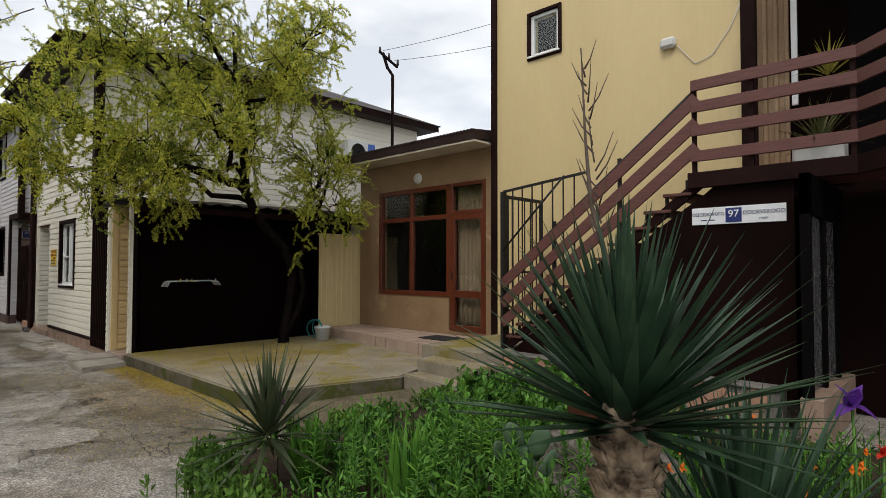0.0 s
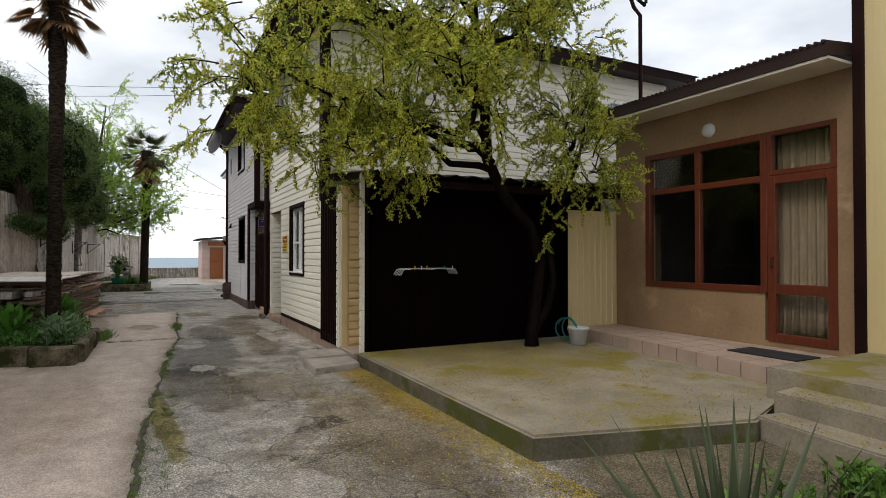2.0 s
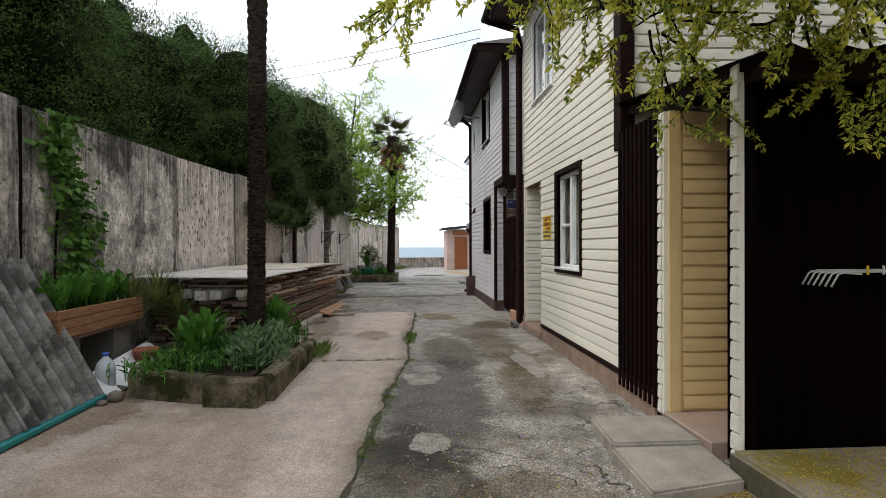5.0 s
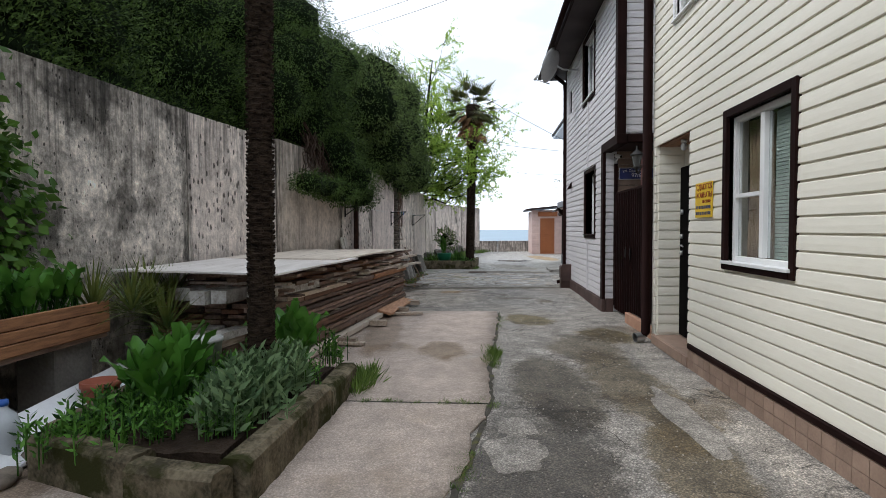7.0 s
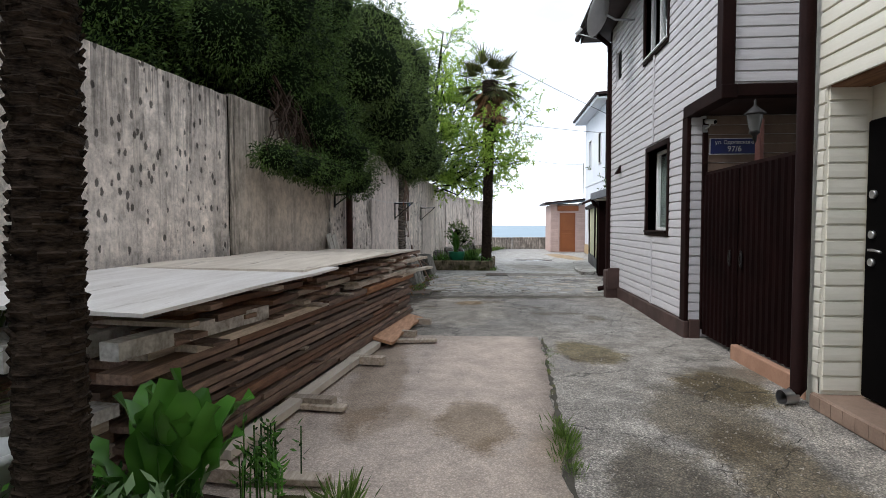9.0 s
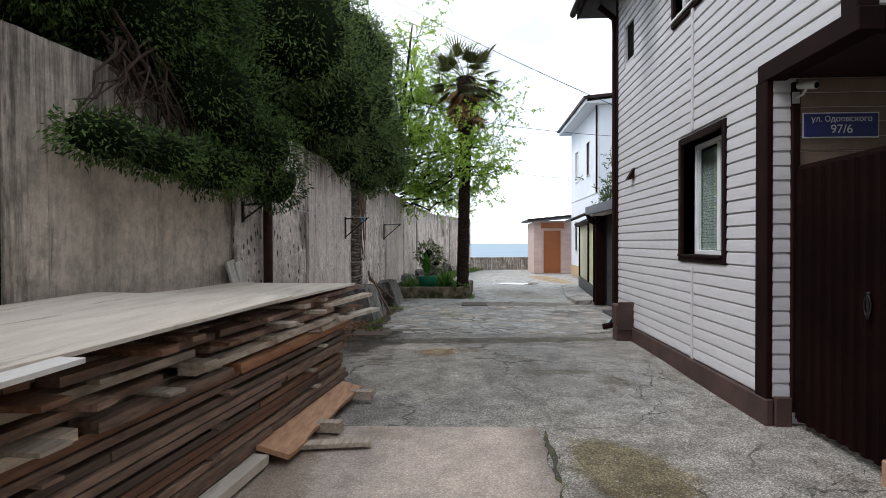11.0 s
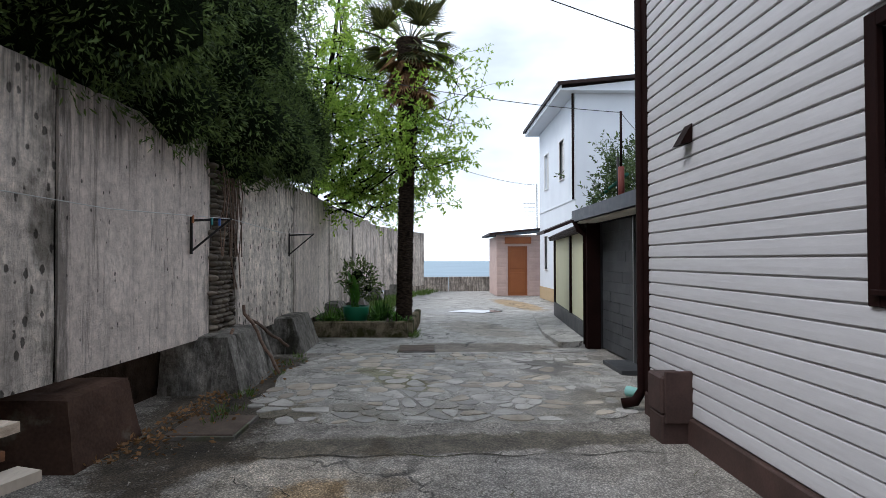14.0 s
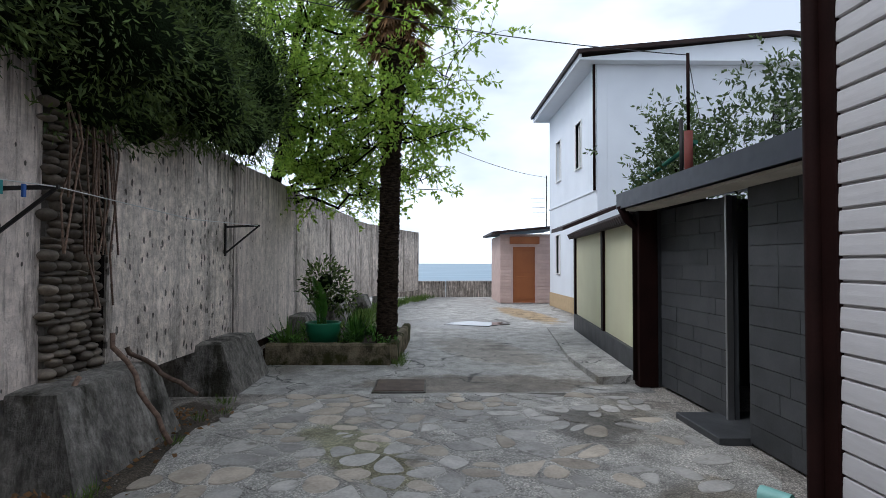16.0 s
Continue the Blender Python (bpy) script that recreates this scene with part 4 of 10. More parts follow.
sheet_grid("ground", -56, 14, -16, 26, 0.2, M_LANE, lot, label="worn grey-brown asphalt lane and lot", category="ground")
M_SEA = material("hazy_blue_sea", (0.10, 0.20, 0.27), (0.08, 0.165, 0.23), 0.35, scale=0.05, fine=0.8, bump=0.3, dist=0.2, stretch=(1, 0.3, 1))
bm = B()
vs = [bm.verts.new(p) for p in ((-50, -3500, -8.5), (-50, 3500, -8.5), (-4500, 3500, -8.5), (-4500, -3500, -8.5))]
bm.faces.new(vs)
tagged(part("water", bm, M_SEA), "calm pale blue sea to the horizon", "water", kind="structure")

CRACK = [(3, 0.2), (-3, 0.3), (-7.6, 0.44), (-11.75, 0.75), (-13.3, 0.95), (-14.3, 0.95), (-16, 1.02), (-17.6, 1.09), (-18.5, 1.13)]


def crack_y(x):
    for (xa, ya), (xb, yb) in zip(CRACK, CRACK[1:]):
        if xb <= x <= xa:
            return ya + (yb - ya) * (x - xa) / (xb - xa)
    return CRACK[-1][1]


def paving(name, outline_y, x0, x1, low_y, mat, lift, label, jag=0.035):
    """A cast slab whose free edge is broken along the crack."""
    bm = B()
    n = int(abs(x1 - x0) / 0.08)
    rows = []
    for i in range(n + 1):
        x = x0 + (x1 - x0) * i / n
        ye = outline_y(x) + jag * (noise.noise(Vector((x * 2.1, 0, 3))) * 2 + noise.noise(Vector((x * 9, 2, 3))))
        m = 14
        row = [bm.verts.new((x, ye, -0.05))]
        for j in range(m + 1):
            y = ye + (low_y - ye) * j / m
            row.append(bm.verts.new((x, y, ground_z(x, y) + lift)))
        rows.append(row)
    for a, b in zip(rows, rows[1:]):
        for j in range(len(a) - 1):
            bm.faces.new((a[j], a[j + 1], b[j + 1], b[j])).smooth = j > 0
    bmesh.ops.recalc_face_normals(bm, faces=bm.faces)
    return tagged(part(name, bm, mat), label, "pavement", kind="structure")


paving("pavement_slab_1", crack_y, 6, -13.28, -3.4, M_SLAB, 0.004, "smooth cast concrete slab beside a mossy crack")
paving("pavement_slab_2", crack_y, -13.32, -18.45, -3.2, M_SLAB, 0.002, "cast concrete slab with a broken edge")
paving("pavement_slab_3", lambda x: 3.5 + (-27 - x) * 0.16, -26.9, -44.3, -2.5, M_CONCPATCH, -0.007, "pale concrete paving towards the sea wall", 0.0)


# ---- the concrete boundary wall ----
WALL = [(-2.0, -3.6), (-5.6, -3.25), (-8.8, -3.0), (-12.0, -2.8), (-15.2, -2.6), (-17.45, -2.37), (-20.15, -2.05), (-22.1, -1.81), (-24.58, -1.68), (-25.25, -1.65),
        (-28.0, -1.58), (-31.1, -1.52), (-34.2, -1.42), (-37.3, -1.25), (-39.6, -1.0), (-41.2, -0.55), (-42.6, -0.1), (-44.2, 0.45)]


def wall_y(x):
    for (xa, ya), (xb, yb) in zip(WALL, WALL[1:]):
        if xb <= x <= xa:
            return ya + (yb - ya) * (x - xa) / (xb - xa)
    return WALL[0][1] if x > WALL[0][0] else WALL[-1][1]


boundary = thing("boundary_wall", -20, -2, 0, "tall weathered grey concrete panel wall with stains and pits", "wall", kind="structure")
panel_rng = random.Random(3)
for i, ((xa, ya), (xb, yb)) in enumerate(zip(WALL, WALL[1:])):
    if abs(xa - xb) < 0.7:
        continue
    top = 2.86 - 0.006 * (-xa - 12) + panel_rng.uniform(-0.03, 0.03)
    low = 0.0 if xa > -20 else 0.58 if xa > -25.2 else 0.46 if xa > -28 else 0.3
    finish = (M_CONCROUGH if xa > -15 else M_CONCPIT if xa in (-15.2, -20.15, -25.25) else M_CONCTAN if xa == -17.45
              else M_CONCPINK if xa in (-22.1, -28.0) else M_CONCRETE)
    d = Vector((xb - xa, yb - ya, 0))
    ln = d.length - 0.045
    m = pose(xa, ya, 0, panel_rng.uniform(-0.4, 0.4), 0, math.degrees(math.atan2(d.y, d.x)))
    bm = B()
    nx, nz = 24, 18
    f, k = [], []
    for a in range(nx + 1):
        for b in range(nz + 1):
            u, z = ln * a / nx, low + (top - low) * b / nz
            if b == nz:
                z += 0.012 * noise.noise(Vector((u * 4 + i * 7, 1, 1)))
            f.append(bm.verts.new((u, -0.012 * noise.noise(Vector((u * 1.5 + i * 9, z * 1.5, 2))), z)))
            k.append(bm.verts.new((u, 0.16, z)))
    W = nz + 1
    for a in range(nx):
        for b in range(nz):
            q = (a * W + b, (a + 1) * W + b, (a + 1) * W + b + 1, a * W + b + 1)
            bm.faces.new([f[j] for j in q])
            bm.faces.new([k[j] for j in q[::-1]])
    for a in range(nx):
        bm.faces.new((f[a * W + nz], f[(a + 1) * W + nz], k[(a + 1) * W + nz], k[a * W + nz]))
        bm.faces.new((k[a * W], k[(a + 1) * W], f[(a + 1) * W], f[a * W]))
    for b in range(nz):
        bm.faces.new((k[b], f[b], f[b + 1], k[b + 1]))
        bm.faces.new((f[nx * W + b], k[nx * W + b], k[nx * W + b + 1], f[nx * W + b + 1]))
    bm.transform(m)
    bmesh.ops.recalc_face_normals(bm, faces=bm.faces)
    part("panel", bm, finish, boundary)
    if i:
        jb = box(B(), -0.05, 0.006, 0.02, 0.138, low, top - 0.03, 0.003)
        jb.transform(m)
        part("joint", jb, M_BARK, boundary)

# added dark soil block behind and below the raised panels, stands in for a black hollow
bm = B()
bank = [(x, wall_y(x) - 0.42) for x in (-17.5, -19.5, -21.95, -25.2, -28, -31.1, -34.2, -37.3, -40)]
prism(bm, [(x, y) for x, y in bank][::-1] + [(-17.5, -9), (-40, -9)], -0.05, 0.8)
bmesh.ops.recalc_face_normals(bm, faces=bm.faces)
tagged(part("earth_bank", bm, M_SOIL), "added dark soil block standing in for the black hollow below the panels", "bank", kind="structure")
# cobbled pier between two panels
pier = thing("cobble_pier", -24.9, -1.66, 0, "pier of rounded river stones between concrete panels", "pier")
part("core", box(B(), -25.24, -24.6, -1.95, -1.70, 0.5, 2.7), M_OLDCONC, pier)
stone_me = mesh_of(blob(B(), (0, 0, 0), 1, 5, 0.3, 2), "stone")
stone_me.materials.append(M_RIVERSTONE)
stone_me.polygons.foreach_set("use_smooth", [True] * len(stone_me.polygons))
z = 0.58
while z < 2.66:
    h = panel_rng.uniform(0.02, 0.042)
    x = -25.24 + panel_rng.uniform(0.0, 0.05)
    while x < -24.64:
        w = panel_rng.uniform(0.045, 0.10)
        piece("stone", stone_me, pose(x + w, -1.69 + panel_rng.uniform(-0.02, 0.025), z + h, 0, panel_rng.uniform(-10, 10), panel_rng.uniform(-15, 15)) @ Matrix.Diagonal((w * 1.02, 0.07, h * 1.1, 1)), pier)
        x += 2 * w
    z += 2 * h * 0.95

# footing blocks under the raised panels: cast trapezoids with worn arrises
M_FOOTING = material("stained_cast_footing", (0.36, 0.335, 0.30), (0.11, 0.102, 0.09), 0.92, spec=0.12, scale=2.5, fine=40, bump=0.5, dist=0.015, stretch=(1, 1, 0.4), stain=(0.055, 0.052, 0.04), stain_at=0.53, stain_scale=2.4)
weather(M_FOOTING, 0.5, 0, mottle=1.2, runs=False)


def footing(x0, x1, y0, y1, h, mat, seed, label, slope=0.2):
    """A block whose lane face leans back towards the wall and whose ends taper a little."""
    bm = B()
    box(bm, 0, 1, 0, 1, 0, 1)
    bmesh.ops.subdivide_edges(bm, edges=bm.edges[:], cuts=7, use_grid_fill=True)
    for v in bm.verts:
        u, w, t = v.co
        taper = 0.07 * t
        edge = max(abs(u - 0.5), abs(w - 0.5)) * 2 > 0.95 and t > 0.95
        p = Vector((x0 + (x1 - x0) * (taper + u * (1 - 2 * taper)), y0 + (y1 - slope * t - y0) * w, -0.05 + (h + 0.05) * t - (0.02 if edge else 0)))
        q = p * 3.1 + Vector((seed * 5, 0, 0))
        v.co = p + 0.012 * Vector((noise.noise(q), noise.noise(q + Vector((9, 0, 0))), 0.7 * noise.noise(q + Vector((0, 9, 0))))) + 0.008 * noise.noise_vector(p * 11)
    return tagged(part("footing_block", bm, mat), label, "footing", "wall footings")


M_FOOTBROWN = material("brown_stained_footing", (0.105, 0.062, 0.045), (0.045, 0.027, 0.02), 0.9, spec=0.12, scale=2.5, fine=40, bump=0.4, dist=0.012, stain=(0.17, 0.155, 0.12), stain_at=0.6, stain_scale=1.6)
footing(-22.80, -21.90, -2.35, -1.56, 0.50, M_FOOTBROWN, 1, "dark brown stained concrete footing block", 0.10)
footing(-25.62, -24.15, -2.1, -1.18, 0.62, M_FOOTING, 2, "rough grey concrete footing under the pier")
footing(-28.1, -26.8, -2.0, -1.12, 0.55, M_FOOTING, 3, "rough grey concrete footing under the wall")
for k, (x, y, w) in enumerate(((-31.1, -1.05, 1.1), (-34.2, -0.92, 1.1), (-37.3, -0.75, 1.1), (-40.6, -0.3, 1.0))):
    footing(x - w / 2, x + w / 2, y - 0.75, y, 0.5, M_FOOTING, 4 + k, "rough grey concrete footing under the wall")

# ---- sea wall ----
sea_wall = thing("wall_sea", -44.4, 1.8, 0, "low stained concrete parapet in front of the sea", "wall", kind="structure")
for k in range(3):
    boxed("panel", M_CONCRETE, sea_wall, -44.7, -44.4, -1 + k * 2.6, 1.58 + k * 2.6, -0.3, 0.66 + 0.01 * k, 0.03)


# ---- house 1: cream siding ----
F = 3.02
h1 = thing("cream_house", -13.7, 3.02, 0, "two-storey house clad in cream siding with dark brown trims", "house")
W1 = (-13.79, -12.75, 1.14, 2.37)
R1 = (-15.87, -14.72, 0.0, 2.47)
U1 = (-15.2, -14.0, 3.7, 5.0)
wall = wall_slab("wall_front", M_CREAM, h1, "y", F, -16.05, -11.5, 0.0, 5.4, [W1, R1, U1], label="cream siding wall")
siding(wall, "y", F, -15.95, -11.55, 0.24, 5.35, [(-13.85, -12.69, 1.08, 2.43), (R1[0], R1[1], 0, 2.42), (-15.25, -13.95, 3.65, 5.05)], M_CREAM)
wall = wall_slab("wall_side", M_CREAM, h1, "x", -11.5, F + 0.162, 11.0, 2.3, 5.4, label="cream siding gable wall")
siding(wall, "x", -11.5, F, 10.9, 2.42, 5.35, [], M_CREAM)
wall_slab("wall_end", M_CREAM, h1, "x", -15.89, F + 0.162, 11.0, 0.0, 5.4)
pvc_window(h1, "y", F, *W1, split=0.5, blind=(-13.2, -12.8), curtain=True, deep=0.03)
pvc_window(h1, "y", F, *U1, split=0.5, trim=0.04, trim_mat=M_WHITEPVC, transom=False, deep=0.02)
# corner and edge trims
boxed("corner_trim", M_BROWN, h1, -11.62, -11.44, F - 0.035, F + 0.11, 2.35, 5.35, 0.01)
boxed("base_trim", M_BROWN, h1, -14.70, -10.72, F - 0.03, F + 0.01, 0.185, 0.24, 0.008)
# tiled plinth
plinth = boxed("plinth", M_PLINTH, h1, -14.70, -10.72, F - 0.012, F - 0.002, -0.05, 0.18, 0.0, "beige plinth tiles")
tile_me = mesh_of(box(B(), 0, 1, -0.012, 0, 0, 1, 0.0), "tile")
tile_me.materials.append(M_PLINTH)
for i in range(27):
    for j in range(2):
        piece("tile", tile_me, pose(-14.69 + i * 0.147, F - 0.012, -0.02 + j * 0.1) @ Matrix.Diagonal((0.141, 1, 0.095, 1)), plinth)
# entrance recess
boxed("recess_wall", M_CREAM, h1, R1[0] - 0.02, R1[0], F + 0.165, 3.34, 0.1, 2.47, 0)
wall = boxed("recess_side", M_CREAM, h1, R1[0] - 0.015, R1[0] + 0.002, F, 3.3, 0.12, 2.44, 0)
siding(wall, "x", R1[0], F + 0.015, 3.3, 0.14, 2.4, [], M_CREAM)
boxed("recess_ceiling", M_WOODWARM, h1, R1[0], R1[1], F + 0.02, 3.32, 2.42, 2.5, 0.0, "varnished board soffit")
boxed("recess_back", M_CREAM, h1, R1[0], R1[1], 3.34, 3.4, 0.1, 2.47, 0)
boxed("recess_side", M_CREAM, h1, R1[1], R1[1] + 0.02, F + 0.165, 3.34, 0.1, 2.47, 0)
d1 = boxed("front_door", M_DOORBLACK, h1, -15.8, -14.9, 3.27, 3.335, 0.13, 2.16, 0.012, "black metal entrance door")
for z, r in ((1.33, 0.028), (1.13, 0.028), (1.62, 0.03)):
    part("lock", tube(B(), [(-15.70, 3.275, z), (-15.70, 3.245, z)], r, 14), M_METAL, d1, "round chrome lock")
bm = tube(B(), [(-15.70, 3.275, 1.22), (-15.70, 3.235, 1.22), (-15.62, 3.225, 1.22), (-15.55, 3.225, 1.21)], 0.009, 8)
part("handle", bm, M_METAL, d1, "chrome lever handle")
step = boxed("entrance_step", M_PLINTH, h1, -15.93, -14.66, F - 0.03, 3.33, -0.03, 0.11, 0.008, "tiled entrance step")
for i in range(9):
    piece("tile", tile_me, pose(-15.92 + i * 0.139, F - 0.03, 0.0) @ Matrix.Diagonal((0.133, 1, 0.1, 1)), step)
bm = tube(B(), [(-15.3, 3.14, 2.42), (-15.3, 3.14, 2.38)], [0.035, 0.03], 12)
lamp = part("ceiling_lamp", bm, M_WHITEPLASTIC, h1, "bare bulb in a lamp holder")
part("bulb", blob(B(), (-15.3, 3.14, 2.34), 0.036, 1, 0.0, 2, (1, 1, 1.25)), M_SIGNWHITE, lamp, smooth=True)
# eaves, fascia and low hipped roof
bm = B()
box(bm, -16.1, -11.05, 2.42, 11.4, 5.33, 5.37)
part("soffit", bm, M_ROOF, h1, "dark brown boarded soffit")
bm = B()
for x0, x1, y0, y1 in ((-16.1, -11.05, 2.40, 2.42), (-11.05, -11.03, 2.40, 11.4)):
    box(bm, x0, x1, y0, y1, 5.31, 5.48)
part("fascia", bm, M_BROWN, h1)
bm = B()
prof = [(-16.1, 2.38, 5.48), (-11.0, 2.38, 5.48), (-11.0, 11.5, 5.48), (-16.1, 11.5, 5.48), (-16.1, 6.9, 6.7), (-13.6, 6.9, 6.7)]
v = [bm.verts.new(p) for p in prof]
for f in ((0, 1, 5, 4), (1, 2, 5), (2, 3, 4, 5), (3, 0, 4), (3, 2, 1, 0)):
    bm.faces.new([v[i] for i in f])
part("roof", bm, M_ROOF, h1, "dark profiled metal roof")
bm = tube(B(), [(x, 2.33, 5.40) for x in (-16.1, -11.0)], 0.055, 10)
part("gutter", bm, M_BROWN, h1)
bm = B()
tube(bm, [(-16.0, 2.35, 5.36), (-15.99, 2.9, 5.2), (-15.99, 2.93, 5.0), (-15.99, 2.93, 0.12), (-15.99, 2.86, 0.05)], 0.058, 12)
pipe = part("downpipe", bm, M_BROWN, h1, "dark brown downpipe")
part("outlet", tube(B(), [(-15.99, 2.9, 0.06), (-15.96, 2.79, 0.05)], 0.06, 14, False), M_METAL, pipe, "grey pipe outlet")
# yellow notice
notice = boxed("notice", M_YELLOWSIGN, None, -14.49, -14.09, F - 0.034, F - 0.0205, 1.53, 1.86, 0.0)
tagged(notice, "yellow paper notice with red-brown print on the wall", "notice")
EN = pose(0, F - 0.0355, 0, 90)
lettering("print", "СДАЮТСЯ", 0.074, Matrix.Translation((-14.265, 0, 1.815)) @ EN, M_REDINK, notice)
lettering("print", "КОМНАТЫ", 0.072, Matrix.Translation((-14.265, 0, 1.738)) @ EN, M_REDINK, notice)
lettering("small_print", "МЕСТНЫЕ", 0.04, Matrix.Translation((-14.20, 0, 1.677)) @ EN, M_REDINK, notice)
part("phone_print", text_bars(B(), "y", F - 0.0345, -0.001, -14.475, -14.105, 1.54, 1.655, 2, 4), M_SIGNINK, notice)

# lean-to beside house 1: brown profiled sheet, alcove, dark store front
store = thing("lean_to_store", -10.4, 4.5, 0, "dark brown profiled-metal store under a corrugated canopy", "shed")
part("front_sheet", profiled(B(), "y", F - 0.01, -11.54, -10.68, 0.1, 2.5, 0.095, 0.03), M_BROWNSHEET, store, "brown profiled metal strip")
boxed("front_backing", M_BROWNSHEET, store, -11.54, -10.66, F + 0.002, F + 0.05, 0.1, 2.5, 0)
post = boxed("edge_post", M_CREAM, store, -10.67, -10.59, F - 0.012, F + 0.04, 0.07, 2.5, 0.004, "cream siding edge")
siding(post, "y", F - 0.012, -10.66, -10.60, 0.08, 2.45, [], M_CREAM)
post = boxed("edge_post", M_CREAM, store, -9.64, -9.565, F - 0.004, F + 0.03, 0.02, 2.5, 0.004, "cream siding edge")
siding(post, "y", F - 0.004, -9.64, -9.565, 0.03, 2.45, [], M_CREAM)
wall = boxed("alcove_wall", M_BEIGE, store, -10.655, -10.58, F + 0.08, 4.4, 0.1, 2.5, 0, "beige siding inside the alcove")
siding(wall, "x", -10.58, F + 0.14, 4.4, 0.12, 2.4, [], M_BEIGE)
boxed("alcove_jamb", M_BEIGE, store, -10.58, -10.56, F + 0.02, F + 0.12, 0.1, 2.5, 0.004)
boxed("alcove_back", M_BEIGE, store, -10.58, -9.87, 4.4, 4.46, 0.02, 2.5, 0)
boxed("alcove_floor", M_TILE, store, -10.57, -9.87, F - 0.02, 4.4, -0.03, 0.1, 0.008, "tiled alcove floor")
part("side_sheet", profiled(B(), "x", -9.78, F + 0.1, 7.4, 0.1, 2.62, 0.19, 0.025), M_STORE, store, "brown profiled wall with the canopy's shade in its colour")
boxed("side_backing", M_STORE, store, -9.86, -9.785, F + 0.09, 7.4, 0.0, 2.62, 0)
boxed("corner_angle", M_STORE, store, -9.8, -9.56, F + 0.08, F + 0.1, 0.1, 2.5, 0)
# corrugated canopy roof, rising away from the lane
bm = B()
n = 90
rows = []
for t in (0.0, 0.012):
    cols = []
    for i in range(n + 1):
        y = F - 0.05 + (11.0 - F) * i / n
        dz = 0.022 * math.sin(i * 1.9)
        cols.append([bm.verts.new((x, y, z0 + dz + t + 0.06 * min(1, (y - 3) / 4))) for x, z0 in ((-11.5, 2.78), (-9.15, 2.50))])
    for a, b in zip(cols, cols[1:]):
        bm.faces.new((a[0], a[1], b[1], b[0]) if t else (b[0], b[1], a[1], a[0]))
part("canopy", bm, M_ROOF, store, "dark corrugated canopy")
for y in (F + 0.05, 4.4, 5.8, 7.2):
    part("rafter", bar(B(), (-11.4, y, 2.70), (-9.2, y, 2.43), 0.05, 0.08), M_BROWN, store)
boxed("canopy_beam", M_BROWN, store, -9.28, -9.2, F, 9.5, 2.36, 2.46, 0.006)


# ---- house 2: pale grey siding ----
M_TANSID = material("brown_tan_siding", (0.20, 0.135, 0.10), (0.15, 0.10, 0.075), 0.6, bump=0.08)
G = 2.95
h2 = thing("grey_house", -21.2, 3.0, 0, "two-storey house in pale grey siding with dark brown trims", "house")
W2 = (-20.50, -19.46, 1.31, 2.52)
U2 = (-20.75, -19.55, 4.0, 5.2)
V2 = (-22.9, -22.45, 4.2, 4.75)
wall = wall_slab("wall_front", M_GREYSID, h2, "y", G, -23.4, -17.65, 2.8, 5.4, [U2, V2], label="pale grey siding wall")
siding(wall, "y", G, -23.3, -17.72, 2.86, 5.35, [(-20.8, -19.5, 3.95, 5.25), (-22.93, -22.42, 4.17, 4.78)], M_GREYSID)
wall = wall_slab("wall_front_low", M_GREYSID, h2, "y", G, -23.4, -18.66, 0.0, 2.8, [W2])
siding(wall, "y", G, -23.3, -18.74, 0.21, 2.86, [(-20.57, -19.39, 1.24, 2.59)], M_GREYSID)
wall = wall_slab("wall_end_low", M_GREYSID, h2, "x", -18.66, G + 0.162, 9.0, 0.0, 2.8)
siding(wall, "x", -18.66, G, 3.14, 0.21, 2.7, [], M_GREYSID)
siding(wall, "x", -18.66, 3.15, 6.0, 0.21, 2.7, [], M_TANSID)
wall = wall_slab("wall_end", M_GREYSID, h2, "x", -17.65, G + 0.162, 9.0, 2.84, 5.4, label="pale grey siding end wall")
siding(wall, "x", -17.65, G, 6.5, 2.9, 5.35, [], M_GREYSID)
wall_slab("wall_back", M_GREYSID, h2, "x", -23.34, G + 0.162, 9.0, 0.0, 5.4)
pvc_window(h2, "y", G, *W2, split=0.6, trim=0.075, blind=(-20.45, -19.9), deep=0.12, near_transom=True, sill_mat=M_BROWN)
pvc_window(h2, "y", G, *U2, split=0.45, trim=0.07, transom=False, deep=0.07)
boxed("vent_window", M_DOORBLACK, h2, *V2[:2], G + 0.03, G + 0.06, *V2[2:], 0.0, "small dark window")
boxed("corner_trim", M_BROWN, h2, -17.75, -17.59, G - 0.035, G + 0.1, 2.82, 5.35, 0.008)
bm = B()
box(bm, -18.78, -17.57, G - 0.04, G + 0.12, 2.72, 2.87, 0.008)
box(bm, -17.7, -17.57, G + 0.12, 6.5, 2.74, 2.87, 0.008)
part("porch_fascia", bm, M_BROWN, h2)
boxed("porch_ceiling", M_ROOF, h2, -18.65, -17.7, G + 0.12, 7, 2.74, 2.79, 0)
boxed("corner_trim", M_BROWN, h2, -18.82, -18.64, G - 0.035, G + 0.02, 0.0, 2.74, 0.008)
boxed("side_trim", M_BROWN, h2, -18.655, -18.61, G + 0.15, G + 0.21, 0.1, 2.7, 0.005)
boxed("corner_trim", M_BROWN, h2, -23.4, -23.29, G - 0.03, G + 0.06, 0.1, 5.35, 0.008)
part("corner_pipe", tube(B(), [(-23.44, 2.66, 5.3), (-23.44, 2.9, 5.1), (-23.44, 2.92, 4.9), (-23.44, 2.92, 0.2), (-23.45, 2.85, 0.08), (-23.5, 2.74, 0.05)], 0.05, 12), M_BROWN, h2, "dark brown downpipe")
